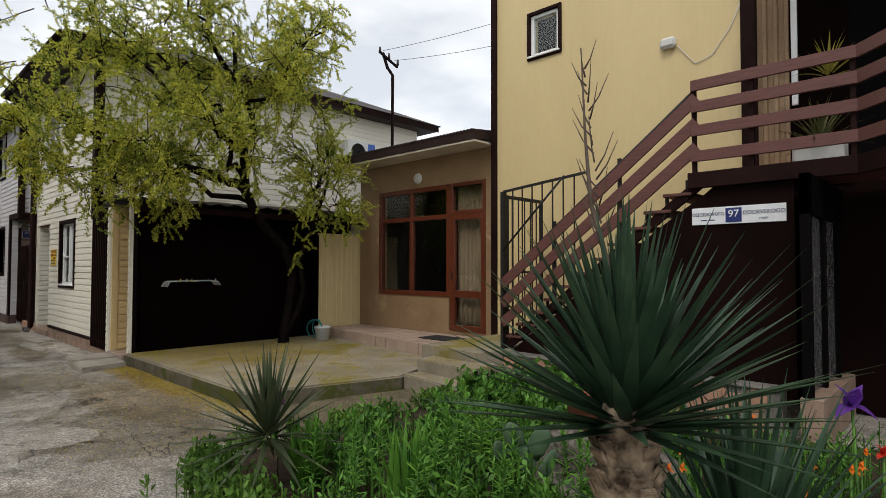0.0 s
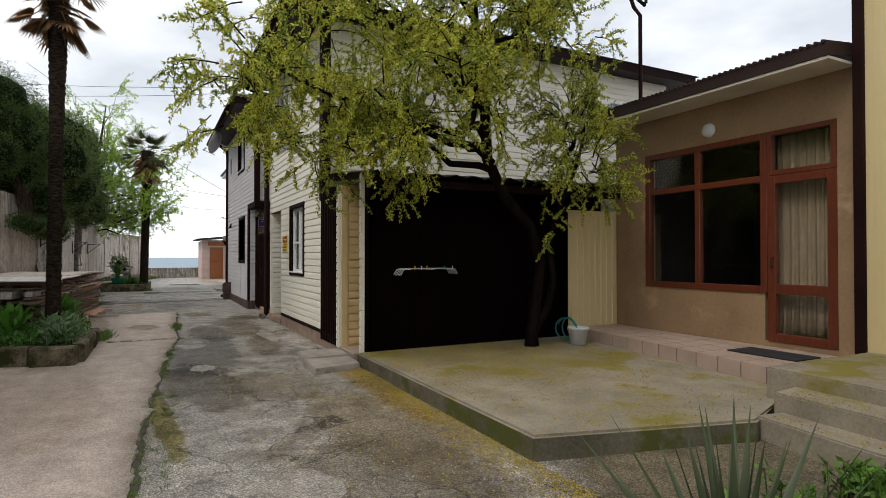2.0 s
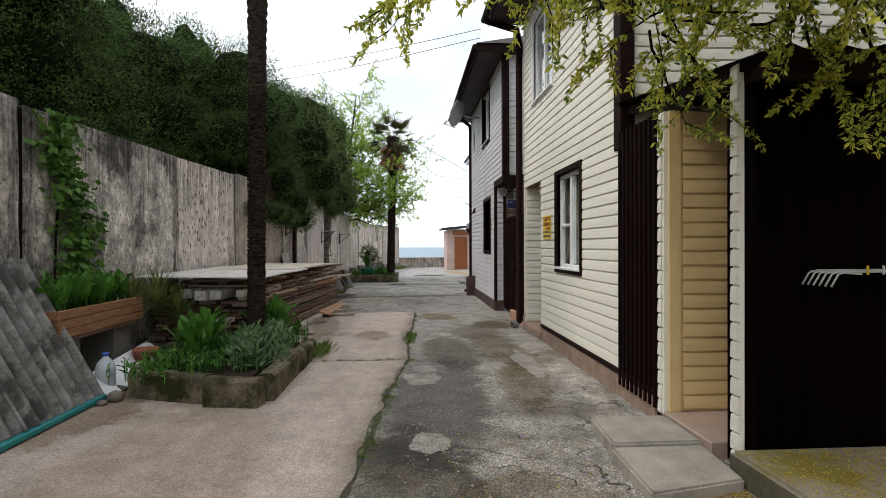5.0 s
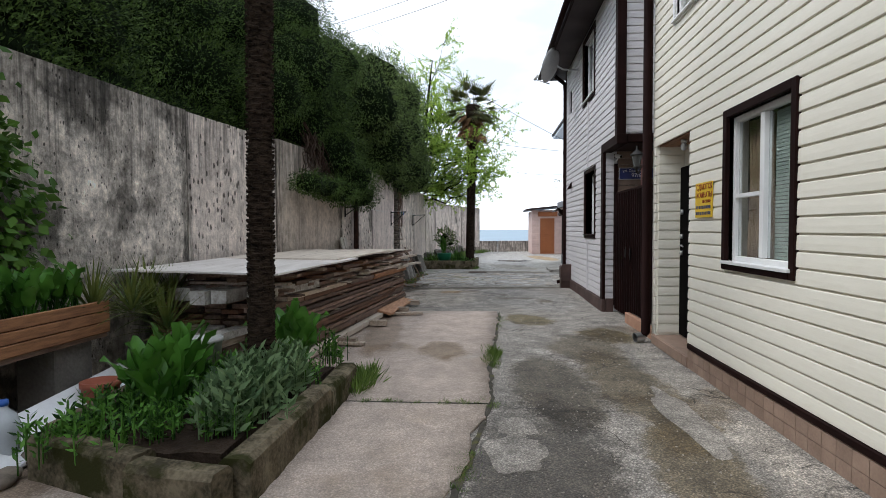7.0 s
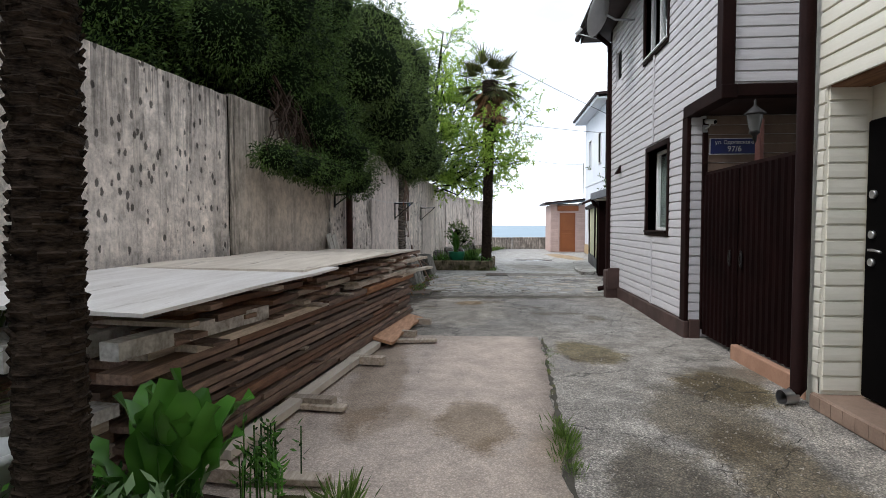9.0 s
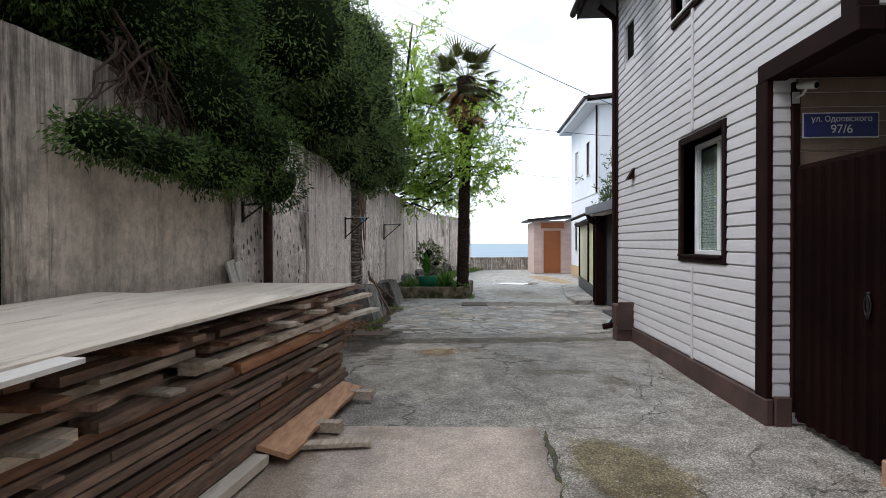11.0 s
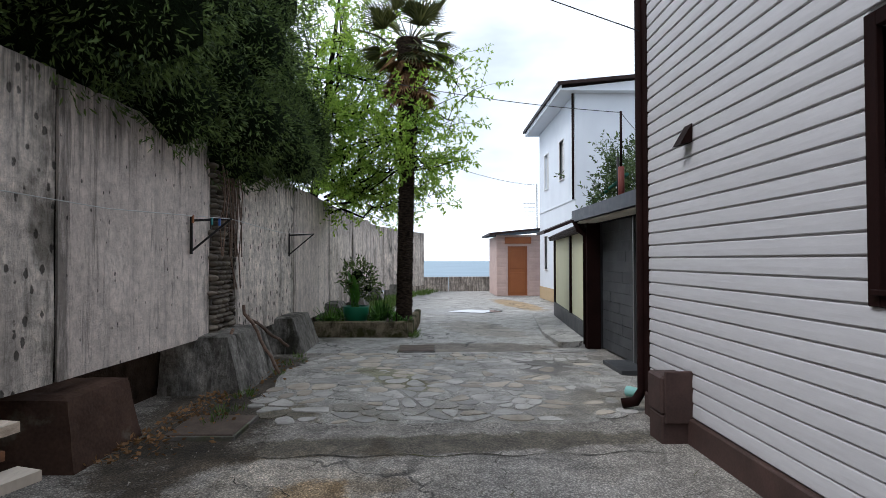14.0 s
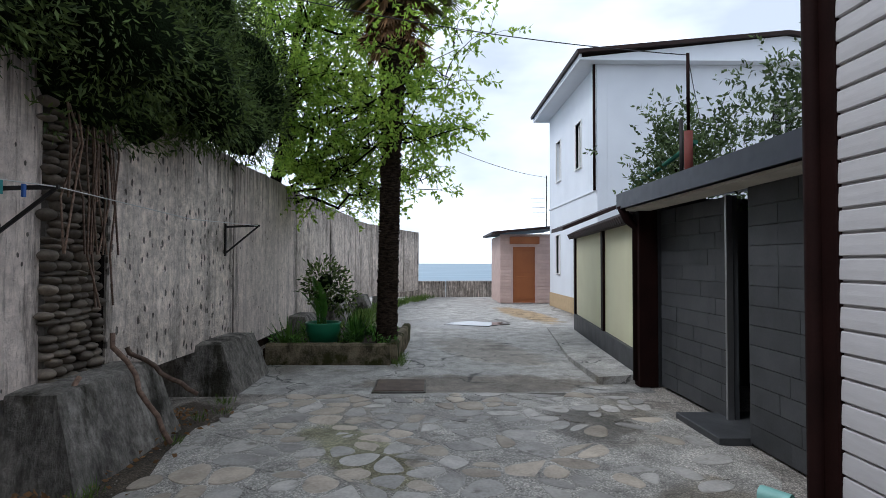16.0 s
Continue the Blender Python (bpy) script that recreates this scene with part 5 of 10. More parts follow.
boxed("plinth", M_BROWNPAINT, h2, -23.36, -18.62, G - 0.045, G + 0.02, -0.05, 0.2, 0.012, "brown painted plinth")
boxed("plinth", M_BROWNPAINT, h2, -18.66, -18.60, G + 0.022, 3.10, -0.05, 0.22, 0.006, "brown painted plinth")
boxed("seam_trim", M_GREYSID, h2, -20.22, -20.17, G - 0.034, G - 0.01, 0.2, 1.18, 0.004)
boxed("seam_trim", M_GREYSID, h2, -20.22, -20.17, G - 0.034, G - 0.01, 2.64, 3.93, 0.004)
bm = B()
box(bm, -22.70, -22.44, 2.70, 2.93, -0.02, 0.22, 0.012)
box(bm, -22.715, -22.43, 2.69, 2.93, 0.224, 0.53, 0.018)
box(bm, -22.44, -22.41, 2.72, 2.945, 0.16, 0.57, 0.006)
tagged(part("plinth_post", bm, M_BROWNPAINT), "short brown painted block post at the house corner", "post")
bm = B()
box(bm, -24.0, -17.45, 2.42, 9.4, 5.33, 5.37)
part("soffit", bm, M_ROOF, h2, "dark ribbed soffit")
bm = B()
box(bm, -24.0, -17.45, 2.40, 2.42, 5.31, 5.48)
box(bm, -17.45, -17.43, 2.40, 9.4, 5.31, 5.48)
part("fascia", bm, M_BROWN, h2)
bm = B()
v = [bm.verts.new(p) for p in ((-24.0, 2.36, 5.48), (-17.4, 2.36, 5.48), (-17.4, 9.5, 5.48), (-24.0, 9.5, 5.48), (-21.6, 5.9, 6.8), (-19.6, 5.9, 6.8))]
for f in ((0, 1, 5, 4), (1, 2, 5), (2, 3, 4, 5), (3, 0, 4), (3, 2, 1, 0)):
    bm.faces.new([v[i] for i in f])
part("roof", bm, M_ROOF, h2, "dark profiled metal roof")
part("gutter", tube(B(), [(-24.0, 2.33, 5.40), (-17.4, 2.33, 5.40)], 0.055, 10), M_BROWN, h2)
# vent hood
bm = B()
v = [bm.verts.new(p) for p in ((-22.5, G - 0.02, 2.38), (-22.36, G - 0.02, 2.38), (-22.36, G - 0.02, 2.53), (-22.5, G - 0.02, 2.53), (-22.5, G - 0.12, 2.36), (-22.36, G - 0.12, 2.36))]
for f in ((3, 2, 5, 4), (0, 3, 4), (1, 5, 2), (0, 4, 5, 1)):
    bm.faces.new([v[i] for i in f])
tagged(part("vent_hood", bm, M_BROWN), "small dark brown vent hood on the siding", "vent")

# gate between the houses
gate = thing("yard_gate", -17.4, 3.12, 0, "dark brown profiled-metal double gate with scroll handles", "gate")
for x0, x1, lo in ((-18.6, -17.62, 0.06), (-17.58, -16.12, 0.16)):
    leaf = part("gate_leaf", profiled(B(), "y", 3.12, x0, x1, lo, 2.0, 0.12, 0.022), M_BROWNSHEET, gate)
    bm = B()
    for xx in (x0, x1 - 0.045):
        box(bm, xx, xx + 0.045, 3.13, 3.17, lo, 2.0, 0.003)
    for zz in (lo, 1.0, 1.955):
        box(bm, x0, x1, 3.132, 3.168, zz, zz + 0.045, 0.003)
    part("gate_frame", bm, M_BROWN, leaf)
    hx = x1 - 0.12 if x0 < -18.1 else x0 + 0.12
    bm = tube(B(), [(hx, 3.09, 0.95 + 0.018 * k) for k in range(11)], [0.006 + 0.006 * abs(math.sin(k * 1.1)) for k in range(11)], 6)
    for s in (-1, 1):
        tube(bm, [(hx + s * 0.03 * math.sin(a * 0.6), 3.085, 1.04 + 0.07 * math.cos(a * 0.6)) for a in range(8)], 0.005, 5)
    part("handle", bm, M_BLACKIRON, leaf, "wrought iron scroll handle")
boxed("gate_post", M_BROWN, gate, -16.12, -16.06, 3.10, 3.18, 0, 2.2, 0.004)
boxed("threshold", M_STONECLAD, gate, -17.55, -16.1, 3.04, 3.12, -0.03, 0.14, 0.008, "reddish brown threshold")
boxed("gate_lintel", M_BROWN, gate, -18.6, -16.07, 3.13, 3.17, 2.0, 2.04, 0.003)
boxed("latch_plate", M_SIGNWHITE, gate, -16.20, -16.15, 3.088, 3.095, 1.28, 1.55, 0.002, "pale worn latch plate")
sign6 = boxed("house_sign", M_SIGNBLUE, None, -18.625, -18.615, 3.19, 3.75, 2.27, 2.45, 0.004)
tagged(sign6, "navy enamel house number sign with white lettering", "sign")
E6 = Matrix(((0, 0, 1, -18.612), (1, 0, 0, 3.47), (0, 1, 0, 0), (0, 0, 0, 1)))
lettering("number", "97/6", 0.095, Matrix.Translation((0, 0, 2.325)) @ E6, M_SIGNWHITE, sign6)
lettering("street", "ул. Одоевского", 0.062, Matrix.Translation((0, 0, 2.405)) @ E6, M_SIGNWHITE, sign6)
boxed("rim", M_SIGNWHITE, sign6, -18.628, -18.626, 3.18, 3.76, 2.26, 2.46, 0)


# ---- raised concrete forecourt, steps and annex ----
bm = prism(B(), [(-9.56, 2.95), (-5.68, 2.93), (-5.2, 4.72), (-5.62, 5.75), (-5.62, 6.2), (-9.56, 6.6)], -0.05, 0.165)
bmesh.ops.bevel(bm, geom=[e for e in bm.edges if e.verts[0].co.z > 0.1 and e.verts[1].co.z > 0.1], offset=0.02, segments=2, affect="EDGES")
bmesh.ops.triangulate(bm, faces=[f for f in bm.faces if len(f.verts) > 4])
tagged(part("forecourt", bm, M_MOSSCONC), "raised concrete forecourt with yellow moss and fallen blossom", "pavement", kind="structure")
M_DAMPEDGE = material("damp_mossy_edge", (0.15, 0.13, 0.095), (0.06, 0.055, 0.035), 0.92, spec=0.12, scale=3, fine=40, bump=0.5, stain=(0.07, 0.075, 0.02), stain_at=0.5, stain_scale=2.2)
for (ax, ay), (bx, by) in zip([(-9.55, 2.95), (-5.68, 2.93), (-5.2, 4.72)], [(-5.68, 2.93), (-5.2, 4.72), (-5.6, 5.7)]):
    d = Vector((bx - ax, by - ay, 0))
    nrm = Vector((d.y, -d.x, 0)).normalized() * 0.006
    bm = prism(B(), [(ax + nrm.x, ay + nrm.y), (bx + nrm.x, by + nrm.y), (bx - nrm.x, by - nrm.y), (ax - nrm.x, ay - nrm.y)], -0.04, 0.143)
    bmesh.ops.recalc_face_normals(bm, faces=bm.faces)
    tagged(part("forecourt_edge", bm, M_DAMPEDGE), "dark damp mossy side of the forecourt slab", "pavement", kind="structure")
annex_floor = thing("terrace", -7.4, 6.7, 0, "low terrace tiled in pinkish stoneware", "terrace", kind="structure")
bm = prism(B(), [(-9.3, 6.45), (-5.62, 5.95), (-5.62, 7.27), (-9.3, 7.27)], 0.0, 0.318)
part("slab", bm, M_OLDCONC, annex_floor)
for i in range(12):  # riser tiles along the front edge, then floor tiles
    a, b = i / 12, (i + 1) / 12 - 0.004
    p, q = (-9.3 + 3.68 * a, 6.45 - 0.5 * a), (-9.3 + 3.68 * b, 6.45 - 0.5 * b)
    bm = prism(B(), [(p[0], p[1] - 0.014), (q[0], q[1] - 0.014), (q[0], q[1]), (p[0], p[1])], 0.16, 0.33)
    part("tile", bm, M_TILE, annex_floor)
for i in range(12):
    for j in range(4):
        a, b = i / 12, (i + 1) / 12 - 0.004
        xa, xb = -9.3 + 3.68 * a, -9.3 + 3.68 * b
        ya, yb = 6.45 - 0.5 * a - 0.01, 6.45 - 0.5 * b - 0.01
        va, vb = j / 4, (j + 1) / 4 - 0.012
        o = [(xa, ya + (7.27 - ya) * va), (xb, yb + (7.27 - yb) * va), (xb, yb + (7.27 - yb) * vb), (xa, ya + (7.27 - ya) * vb)]
        part("tile", prism(B(), o, 0.318, 0.332), M_TILE, annex_floor)
mat_bm = box(B(), -6.75, -5.95, 6.5, 6.95, 0.333, 0.348, 0.005)
tagged(part("door_mat", mat_bm, plain("black_rubber", (0.015, 0.015, 0.015), 0.9)), "flat black rubber door mat on the terrace", "mat")
for k, (o, z) in enumerate((([(-5.28, 4.80), (-4.12, 4.62), (-3.9, 5.05), (-5.2, 5.25)], 0.17), ([(-5.3, 5.08), (-4.25, 4.95), (-4.3, 5.5), (-5.35, 5.6)], 0.32),
                            ([(-5.6, 5.45), (-4.55, 5.35), (-3.9, 7.15), (-5.6, 7.15)], 0.44))):
    bm = prism(B(), o, -0.04, z)
    bmesh.ops.bevel(bm, geom=bm.edges[:], offset=0.014, segments=2, affect="EDGES")
    tagged(part("concrete_step", bm, M_MOSSCONC), "worn mossy concrete step beside the forecourt", "step", "entrance steps")

annex = thing("annex", -7.4, 8.5, 0, "single-storey annex faced with tan slabs under a dark roof", "house")
AD = (-8.62, -5.98, 0.42, 2.95)
A_F = 7.27
wall_slab("wall_front", M_STUCCO, annex, "y", A_F, -9.28, -5.72, 0.3, 3.5, [(-8.66, -6.78, 1.0, 2.95), (-6.78, -5.94, 0.40, 2.95)], 0.2, "tan slab-faced wall")
wall_slab("wall_end", M_STUCCO, annex, "x", -9.085, A_F + 0.202, 12, 0.0, 3.5, (), 0.195)
rf = part("door_window_frame", frame_bars(B(), "y", A_F - 0.02, A_F + 0.08, -8.66, -6.74, 0.98, 2.97, 0.085), M_REDWOOD, annex, "red-brown wooden window and door frame")
for gx0, gx1, gz0, gz1 in ((-8.575, -6.825, 2.36, 2.44), (-7.78, -7.70, 1.065, 2.36), (-7.78, -7.70, 2.44, 2.885)):
    part("glazing_bar", box(B(), gx0, gx1, A_F - 0.015, A_F + 0.07, gz0, gz1, 0.005), M_REDWOOD, rf)
ddoor = part("glazed_door", frame_bars(B(), "y", A_F - 0.018, A_F + 0.06, -6.735, -5.94, 0.40, 2.42, 0.1), M_REDWOOD, annex, "red-brown glazed wooden door")
bm = B()
box(bm, -6.635, -6.04, A_F - 0.015, A_F + 0.06, 0.98, 1.10, 0.005)
part("lock_rail", bm, M_REDWOOD, ddoor)
part("transom_frame", frame_bars(B(), "y", A_F - 0.02, A_F + 0.07, -6.735, -5.94, 2.425, 2.97, 0.06), M_REDWOOD, annex)
part("handle", tube(B(), [(-6.66, A_F - 0.02, 1.42), (-6.66, A_F - 0.06, 1.42), (-6.66, A_F - 0.065, 1.30), (-6.66, A_F - 0.02, 1.30)], 0.009, 8), M_BLACKIRON, ddoor, "dark door handle")
for x0, x1, z0, z1 in ((-8.58, -7.77, 1.06, 2.37), (-7.71, -6.82, 1.06, 2.37), (-8.58, -7.77, 2.43, 2.89), (-7.71, -6.82, 2.43, 2.89), (-6.64, -6.03, 1.09, 2.33), (-6.64, -6.03, 0.49, 0.99), (-6.68, -6.0, 2.48, 2.92)):
    pane = part("pane", box(B(), x0, x1, A_F + 0.025, A_F + 0.031, z0, z1), M_GLASS, rf)
    pane.visible_shadow = False
# added box behind the panes, its colour dark for an unlit room
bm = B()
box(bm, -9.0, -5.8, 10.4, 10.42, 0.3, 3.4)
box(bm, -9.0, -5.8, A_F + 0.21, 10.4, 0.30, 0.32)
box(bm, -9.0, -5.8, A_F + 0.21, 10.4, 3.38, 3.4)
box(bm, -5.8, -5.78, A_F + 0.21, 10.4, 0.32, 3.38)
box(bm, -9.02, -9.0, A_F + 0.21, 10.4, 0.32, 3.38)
part("room_lining", bm, M_DARKROOM, annex, "room lining behind the glass with indoor dimness in its colour")
drape(annex, "y", lambda d: A_F + d, -6.7, -5.98, 0.42, 2.92, 0.16)
bm = lathe(B(), 0, 0, [(0.0, 0.06), (0.05, 0.058), (0.085, 0.04), (0.1, 0.0)], 20)
bm.transform(Matrix.Translation((-7.55, A_F - 0.01, 3.15)) @ pose(0, 0, 0, 90))
tagged(part("bulkhead_lamp", bm, M_WHITEPLASTIC), "round white bulkhead lamp on the annex wall", "lamp")
bm = B()
v = [bm.verts.new(p) for p in ((-9.33, 6.72, 3.53), (-5.72, 6.72, 3.53), (-5.72, 12, 4.1), (-9.33, 12, 4.1), (-9.33, 6.72, 3.67), (-5.72, 6.72, 3.67), (-5.72, 12, 4.24), (-9.33, 12, 4.24))]
for f in ((3, 2, 1, 0), (4, 5, 6, 7), (0, 1, 5, 4), (1, 2, 6, 5), (2, 3, 7, 6), (3, 0, 4, 7)):
    bm.faces.new([v[i] for i in f])
part("roof", bm, M_ROOF, annex, "dark profiled roof with a deep fascia")
bm = B()
for i in range(48):
    tube(bm, [(-9.3 + i * 0.075, 6.70, 3.675), (-9.3 + i * 0.075, 12, 4.245)], 0.02, 6)
part("roof_rib", bm, M_ROOF, annex)
boxed("soffit", M_SOFFIT, annex, -9.31, -5.74, 6.74, 7.26, 3.495, 3.525, 0.0, "cream boarded soffit")
# yellow screen fence between the annex and the store
scr = thing("screen_fence", -9.3, 6.8, 0.1, "tall cream-yellow profiled metal screen", "fence")
part("sheet", profiled(B(), "x", -9.30, 6.28, 7.34, 0.3, 2.14, 0.12, 0.012), M_YELLOW, scr)
boxed("rim", M_YELLOW, scr, -9.325, -9.30, 6.26, 7.35, 2.13, 2.16, 0.003)

# ---- yellow house with outside stair ----
yh = thing("yellow_house", -3.8, 9, 0, "tall house clad in pale yellow profiled metal sheet", "house")
Y_F = 7.15
YW = (-4.95, -4.45, 4.72, 5.36)
wall_slab("wall_front", M_YELLOW, yh, "y", Y_F + 0.006, -5.62, -1.95, 0.0, 8.5, [YW], 0.2, "pale yellow sheet wall")
plate_with_holes(None, -5.6, -1.98, 0.4, 8.5, [(YW[0] - 0.02, YW[1] + 0.02, YW[2] - 0.02, YW[3] + 0.02)], lambda a, b, c, d: part("sheet", profiled(B(), "y", Y_F, a, b, c, d, 0.16, 0.0015), M_YELLOW, yh))
boxed("corner_post", M_BROWN, yh, -5.70, -5.60, Y_F - 0.05, Y_F + 0.12, 0.3, 8.5, 0.006)
boxed("corner_post", M_BROWN, yh, -1.98, -1.82, Y_F - 0.05, Y_F + 0.1, 0.3, 8.5, 0.006)
pvc_window(yh, "y", Y_F, *YW, split=1.3, trim=0.05, transom=False, trim_mat=M_BROWN, deep=0.01)
# side faces and the brown ribbed wall under the balcony roof
part("ribbed_wall", profiled(B(), "y", Y_F + 0.02, -1.82, -1.5, 2.4, 8.5, 0.11, 0.03), M_STUCCO, yh, "tan ribbed wall strip")
boxed("balcony_window", M_WHITEPVC, yh, -1.48, -1.42, Y_F + 0.0, Y_F + 0.05, 3.3, 5.0, 0.005)
# shade below the balcony roof is carried by this wall's colour
boxed("shaded_wall", M_STORE, yh, -1.5, -0.95, Y_F + 0.03, Y_F + 0.058, 2.4, 8.5, 0.0)
boxed("backing", M_BROWNSHEET, yh, -1.82, 4.0, Y_F + 0.06, Y_F + 0.2, 0.0, 8.5, 0)
boxed("balcony_door", M_DOORBLACK, yh, -0.95, 0.4, Y_F + 0.02, Y_F + 0.058, 2.46, 5.0, 0.01, "dark balcony door")
boxed("balcony_roof", M_ROOF, yh, -1.6, 5.0, 5.6, 7.15, 5.1, 5.25, 0.01)
# stair
stair = thing("outside_stair", -3.4, 6.4, 0.4, "brown painted metal stair with board railings", "stair")
N_ST = 11
for i in range(N_ST):
    x, z = -4.45 + i * 0.215, 0.62 + i * 0.166
    tr = boxed("tread", M_RAILWOOD, stair, x - 0.14, x + 0.16, 5.95, 6.95, z - 0.035, z, 0.006)
    for y in (6.02, 6.88):
        part("riser_post", box(B(), x + 0.08, x + 0.11, y - 0.015, y + 0.015, z, z + 0.135), M_BLACKIRON, tr)
for y in (6.0, 6.9):
    part("stringer", bar(B(), (-4.6, y, 0.42), (-2.05, y, 2.38), 0.05, 0.1), M_BROWN, stair)
# sloping side boards and the iron balusters
for k, off in enumerate((0.30, 0.55, 0.80)):
    part("side_board", bar(B(), (-4.52, 5.87, 0.48 + off), (-2.05, 5.87, 2.42 + off), 0.03, 0.12), M_RAILWOOD, stair)
part("hand_rail", tube(B(), [(-4.52, 5.88, 1.35), (-2.05, 5.88, 3.32)], 0.018, 8), M_BLACKIRON, stair)
part("hand_rail", tube(B(), [(-4.52, 5.88, 1.72), (-3.6, 5.88, 2.60)], 0.014, 8), M_BLACKIRON, stair)
for x in (-4.54, -3.75, -2.9):
    z = 0.62 + (x + 4.45) / 0.215 * 0.166
    part("baluster", box(B(), x - 0.018, x + 0.018, 5.885, 5.92, max(0.44, z - 0.15), z + 0.9), M_BLACKIRON, stair)
# entrance grille at the foot of the stair
grille = thing("stair_gate", -4.3, 5.95, 0.44, "open black iron gate and grille at the stair foot", "gate")
for x0, x1, zt0, zt1, n in ((-4.56, -3.35, 2.50, 2.62, 8),):
    part("top_bar", bar(B(), (x0, 5.95, zt0), (x1, 5.95, zt1), 0.03), M_BLACKIRON, grille)
    part("post", box(B(), x0 - 0.03, x0 + 0.03, 5.92, 5.98, 0.44, zt0), M_BLACKIRON, grille)
    for i in range(1, n):
        x = x0 + (x1 - x0) * i / n
        part("bar", box(B(), x - 0.007, x + 0.007, 5.943, 5.957, 0.62 + max(0, (x + 4.4)) * 0.77, zt0 + (zt1 - zt0) * i / n), M_BLACKIRON, grille)
leaf = part("gate_leaf", frame_bars(B(), "x", -4.58, -4.54, 6.0, 6.85, 0.5, 2.46, 0.045), M_BLACKIRON, grille)
for i in range(1, 6):
    y = 6.0 + 0.85 * i / 6
    part("bar", box(B(), -4.567, -4.553, y - 0.007, y + 0.007, 0.54, 2.42), M_BLACKIRON, leaf)
part("cross_bar", box(B(), -4.57, -4.55, 6.04, 6.8, 1.42, 1.45), M_BLACKIRON, leaf)
# landing / balcony
bal = thing("balcony", -0.5, 6.5, 2.4, "timber balcony with brown board railing", "balcony")
boxed("deck", M_RAILWOOD, bal, -2.12, 1.5, 5.9, Y_F - 0.06, 2.38, 2.45, 0.008)
boxed("edge_beam", M_BROWN, bal, -2.14, -0.72, 5.84, 5.9, 2.30, 2.46, 0.006)
for z in (2.62, 2.88, 3.12, 3.34):
    part("rail_board", box(B(), -2.1, -0.72, 5.83, 5.86, z - 0.055, z + 0.055, 0.005), M_RAILWOOD, bal)
    part("rail_board", bar(B(), (-0.72, 5.845, z), (-0.1, 5.2, z), 0.03, 0.11), M_RAILWOOD, bal)
for x in (-2.08, -1.55, -0.76):
    part("post", box(B(), x - 0.02, x + 0.02, 5.865, 5.905, 2.38, 3.36), M_BROWN, bal)
boxed("prop", M_BROWN, bal, -0.2, -0.12, 5.24, 5.32, 0.0, 3.4, 0.006)
part("edge_board", bar(B(), (-0.72, 5.86, 2.38), (-0.1, 5.2, 2.38), 0.05, 0.16), M_BROWN, bal)
# dark panel under the landing, with the street sign
boxed_under = part("stair_panel", prism(B(), [(-3.15, 5.90), (-1.22, 5.90), (-1.22, 5.94), (-3.15, 5.94)], 0.3, 0.31), M_BROWNSHEET, stair)
bm = B()
pts = [(-4.42, 0.3), (-1.22, 0.3), (-1.22, 2.36), (-1.85, 2.36), (-2.0, 2.24), (-2.45, 1.93), (-3.0, 1.51), (-3.6, 1.04), (-4.42, 0.42)]
fr = [bm.verts.new((x, 5.915, z)) for x, z in pts]
bk = [bm.verts.new((x, 5.945, z)) for x, z in pts]
bm.faces.new(fr)
bm.faces.new(bk[::-1])
for i in range(len(pts)):
    j = (i + 1) % len(pts)
    bm.faces.new((fr[i], bk[i], bk[j], fr[j]))
bmesh.ops.recalc_face_normals(bm, faces=bm.faces)
part("side_panel", bm, M_BROWNSHEET, stair, "dark brown panel below the stair")
sign97 = boxed("street_sign", M_SIGNWHITE, None, -2.12, -1.28, 5.90, 5.91, 1.93, 2.10, 0.003)
tagged(sign97, "white street sign with blue house number on dark panel", "sign")
sq = boxed("number_plate", M_SIGNBLUE, sign97, -1.80, -1.655, 5.896, 5.9, 1.945, 2.085, 0.0)
E9 = pose(0, 5.894, 0, 90)
lettering("number", "97", 0.10, Matrix.Translation((-1.728, 0, 2.025)) @ E9, M_SIGNWHITE, sq)
lettering("street", "ODOEVSKOGO", 0.052, Matrix.Translation((-1.465, 0.003, 2.03)) @ E9, M_SIGNINK, sign97)
lettering("street", "ОДОЕВСКОГО", 0.043, Matrix.Translation((-1.962, 0.003, 2.03)) @ E9, M_SIGNINK, sign97)
lettering("small_print", "STREET", 0.024, Matrix.Translation((-1.465, 0.003, 1.972)) @ E9, M_SIGNINK, sign97)
part("small_print", text_bars(B(), "y", 5.8995, -0.001, -2.03, -1.88, 1.962, 1.985, 1, 2), M_SIGNINK, sign97)
# glazed porch side
porch = thing("glazed_porch", -1.05, 6.3, 0, "dark framed glazed porch on a tiled plinth", "porch")
boxed("plinth", M_PLINTH, porch, -1.12, -0.95, 5.5, 7.1, 0.0, 0.42, 0.008, "pinkish tiled plinth")
for y in (5.5, 6.1, 6.75):
    boxed("mullion", M_DOORBLACK, porch, -1.1, -1.02, y, y + 0.06, 0.42, 2.3, 0.004)
boxed("pane", plain("grey_frosted_panel", (0.085, 0.085, 0.085), 0.25), porch, -1.075, -1.06, 5.56, 7.05, 0.44, 1.95, 0.0)
boxed("head", M_DOORBLACK, porch, -1.1, -1.02, 5.5, 7.1, 1.95, 2.3, 0.004)
# low wall faced with crazy paving
sw = thing("stone_faced_wall", -3.2, 5.8, 0, "low wall faced with pinkish crazy paving", "wall")
boxed("core", M_OLDCONC, sw, -4.45, -1.3, 5.74, 5.89, 0.0, 0.40, 0.0)
boxed("coping", M_OLDCONC, sw, -4.48, -1.3, 5.70, 5.905, 0.402, 0.43, 0.006)


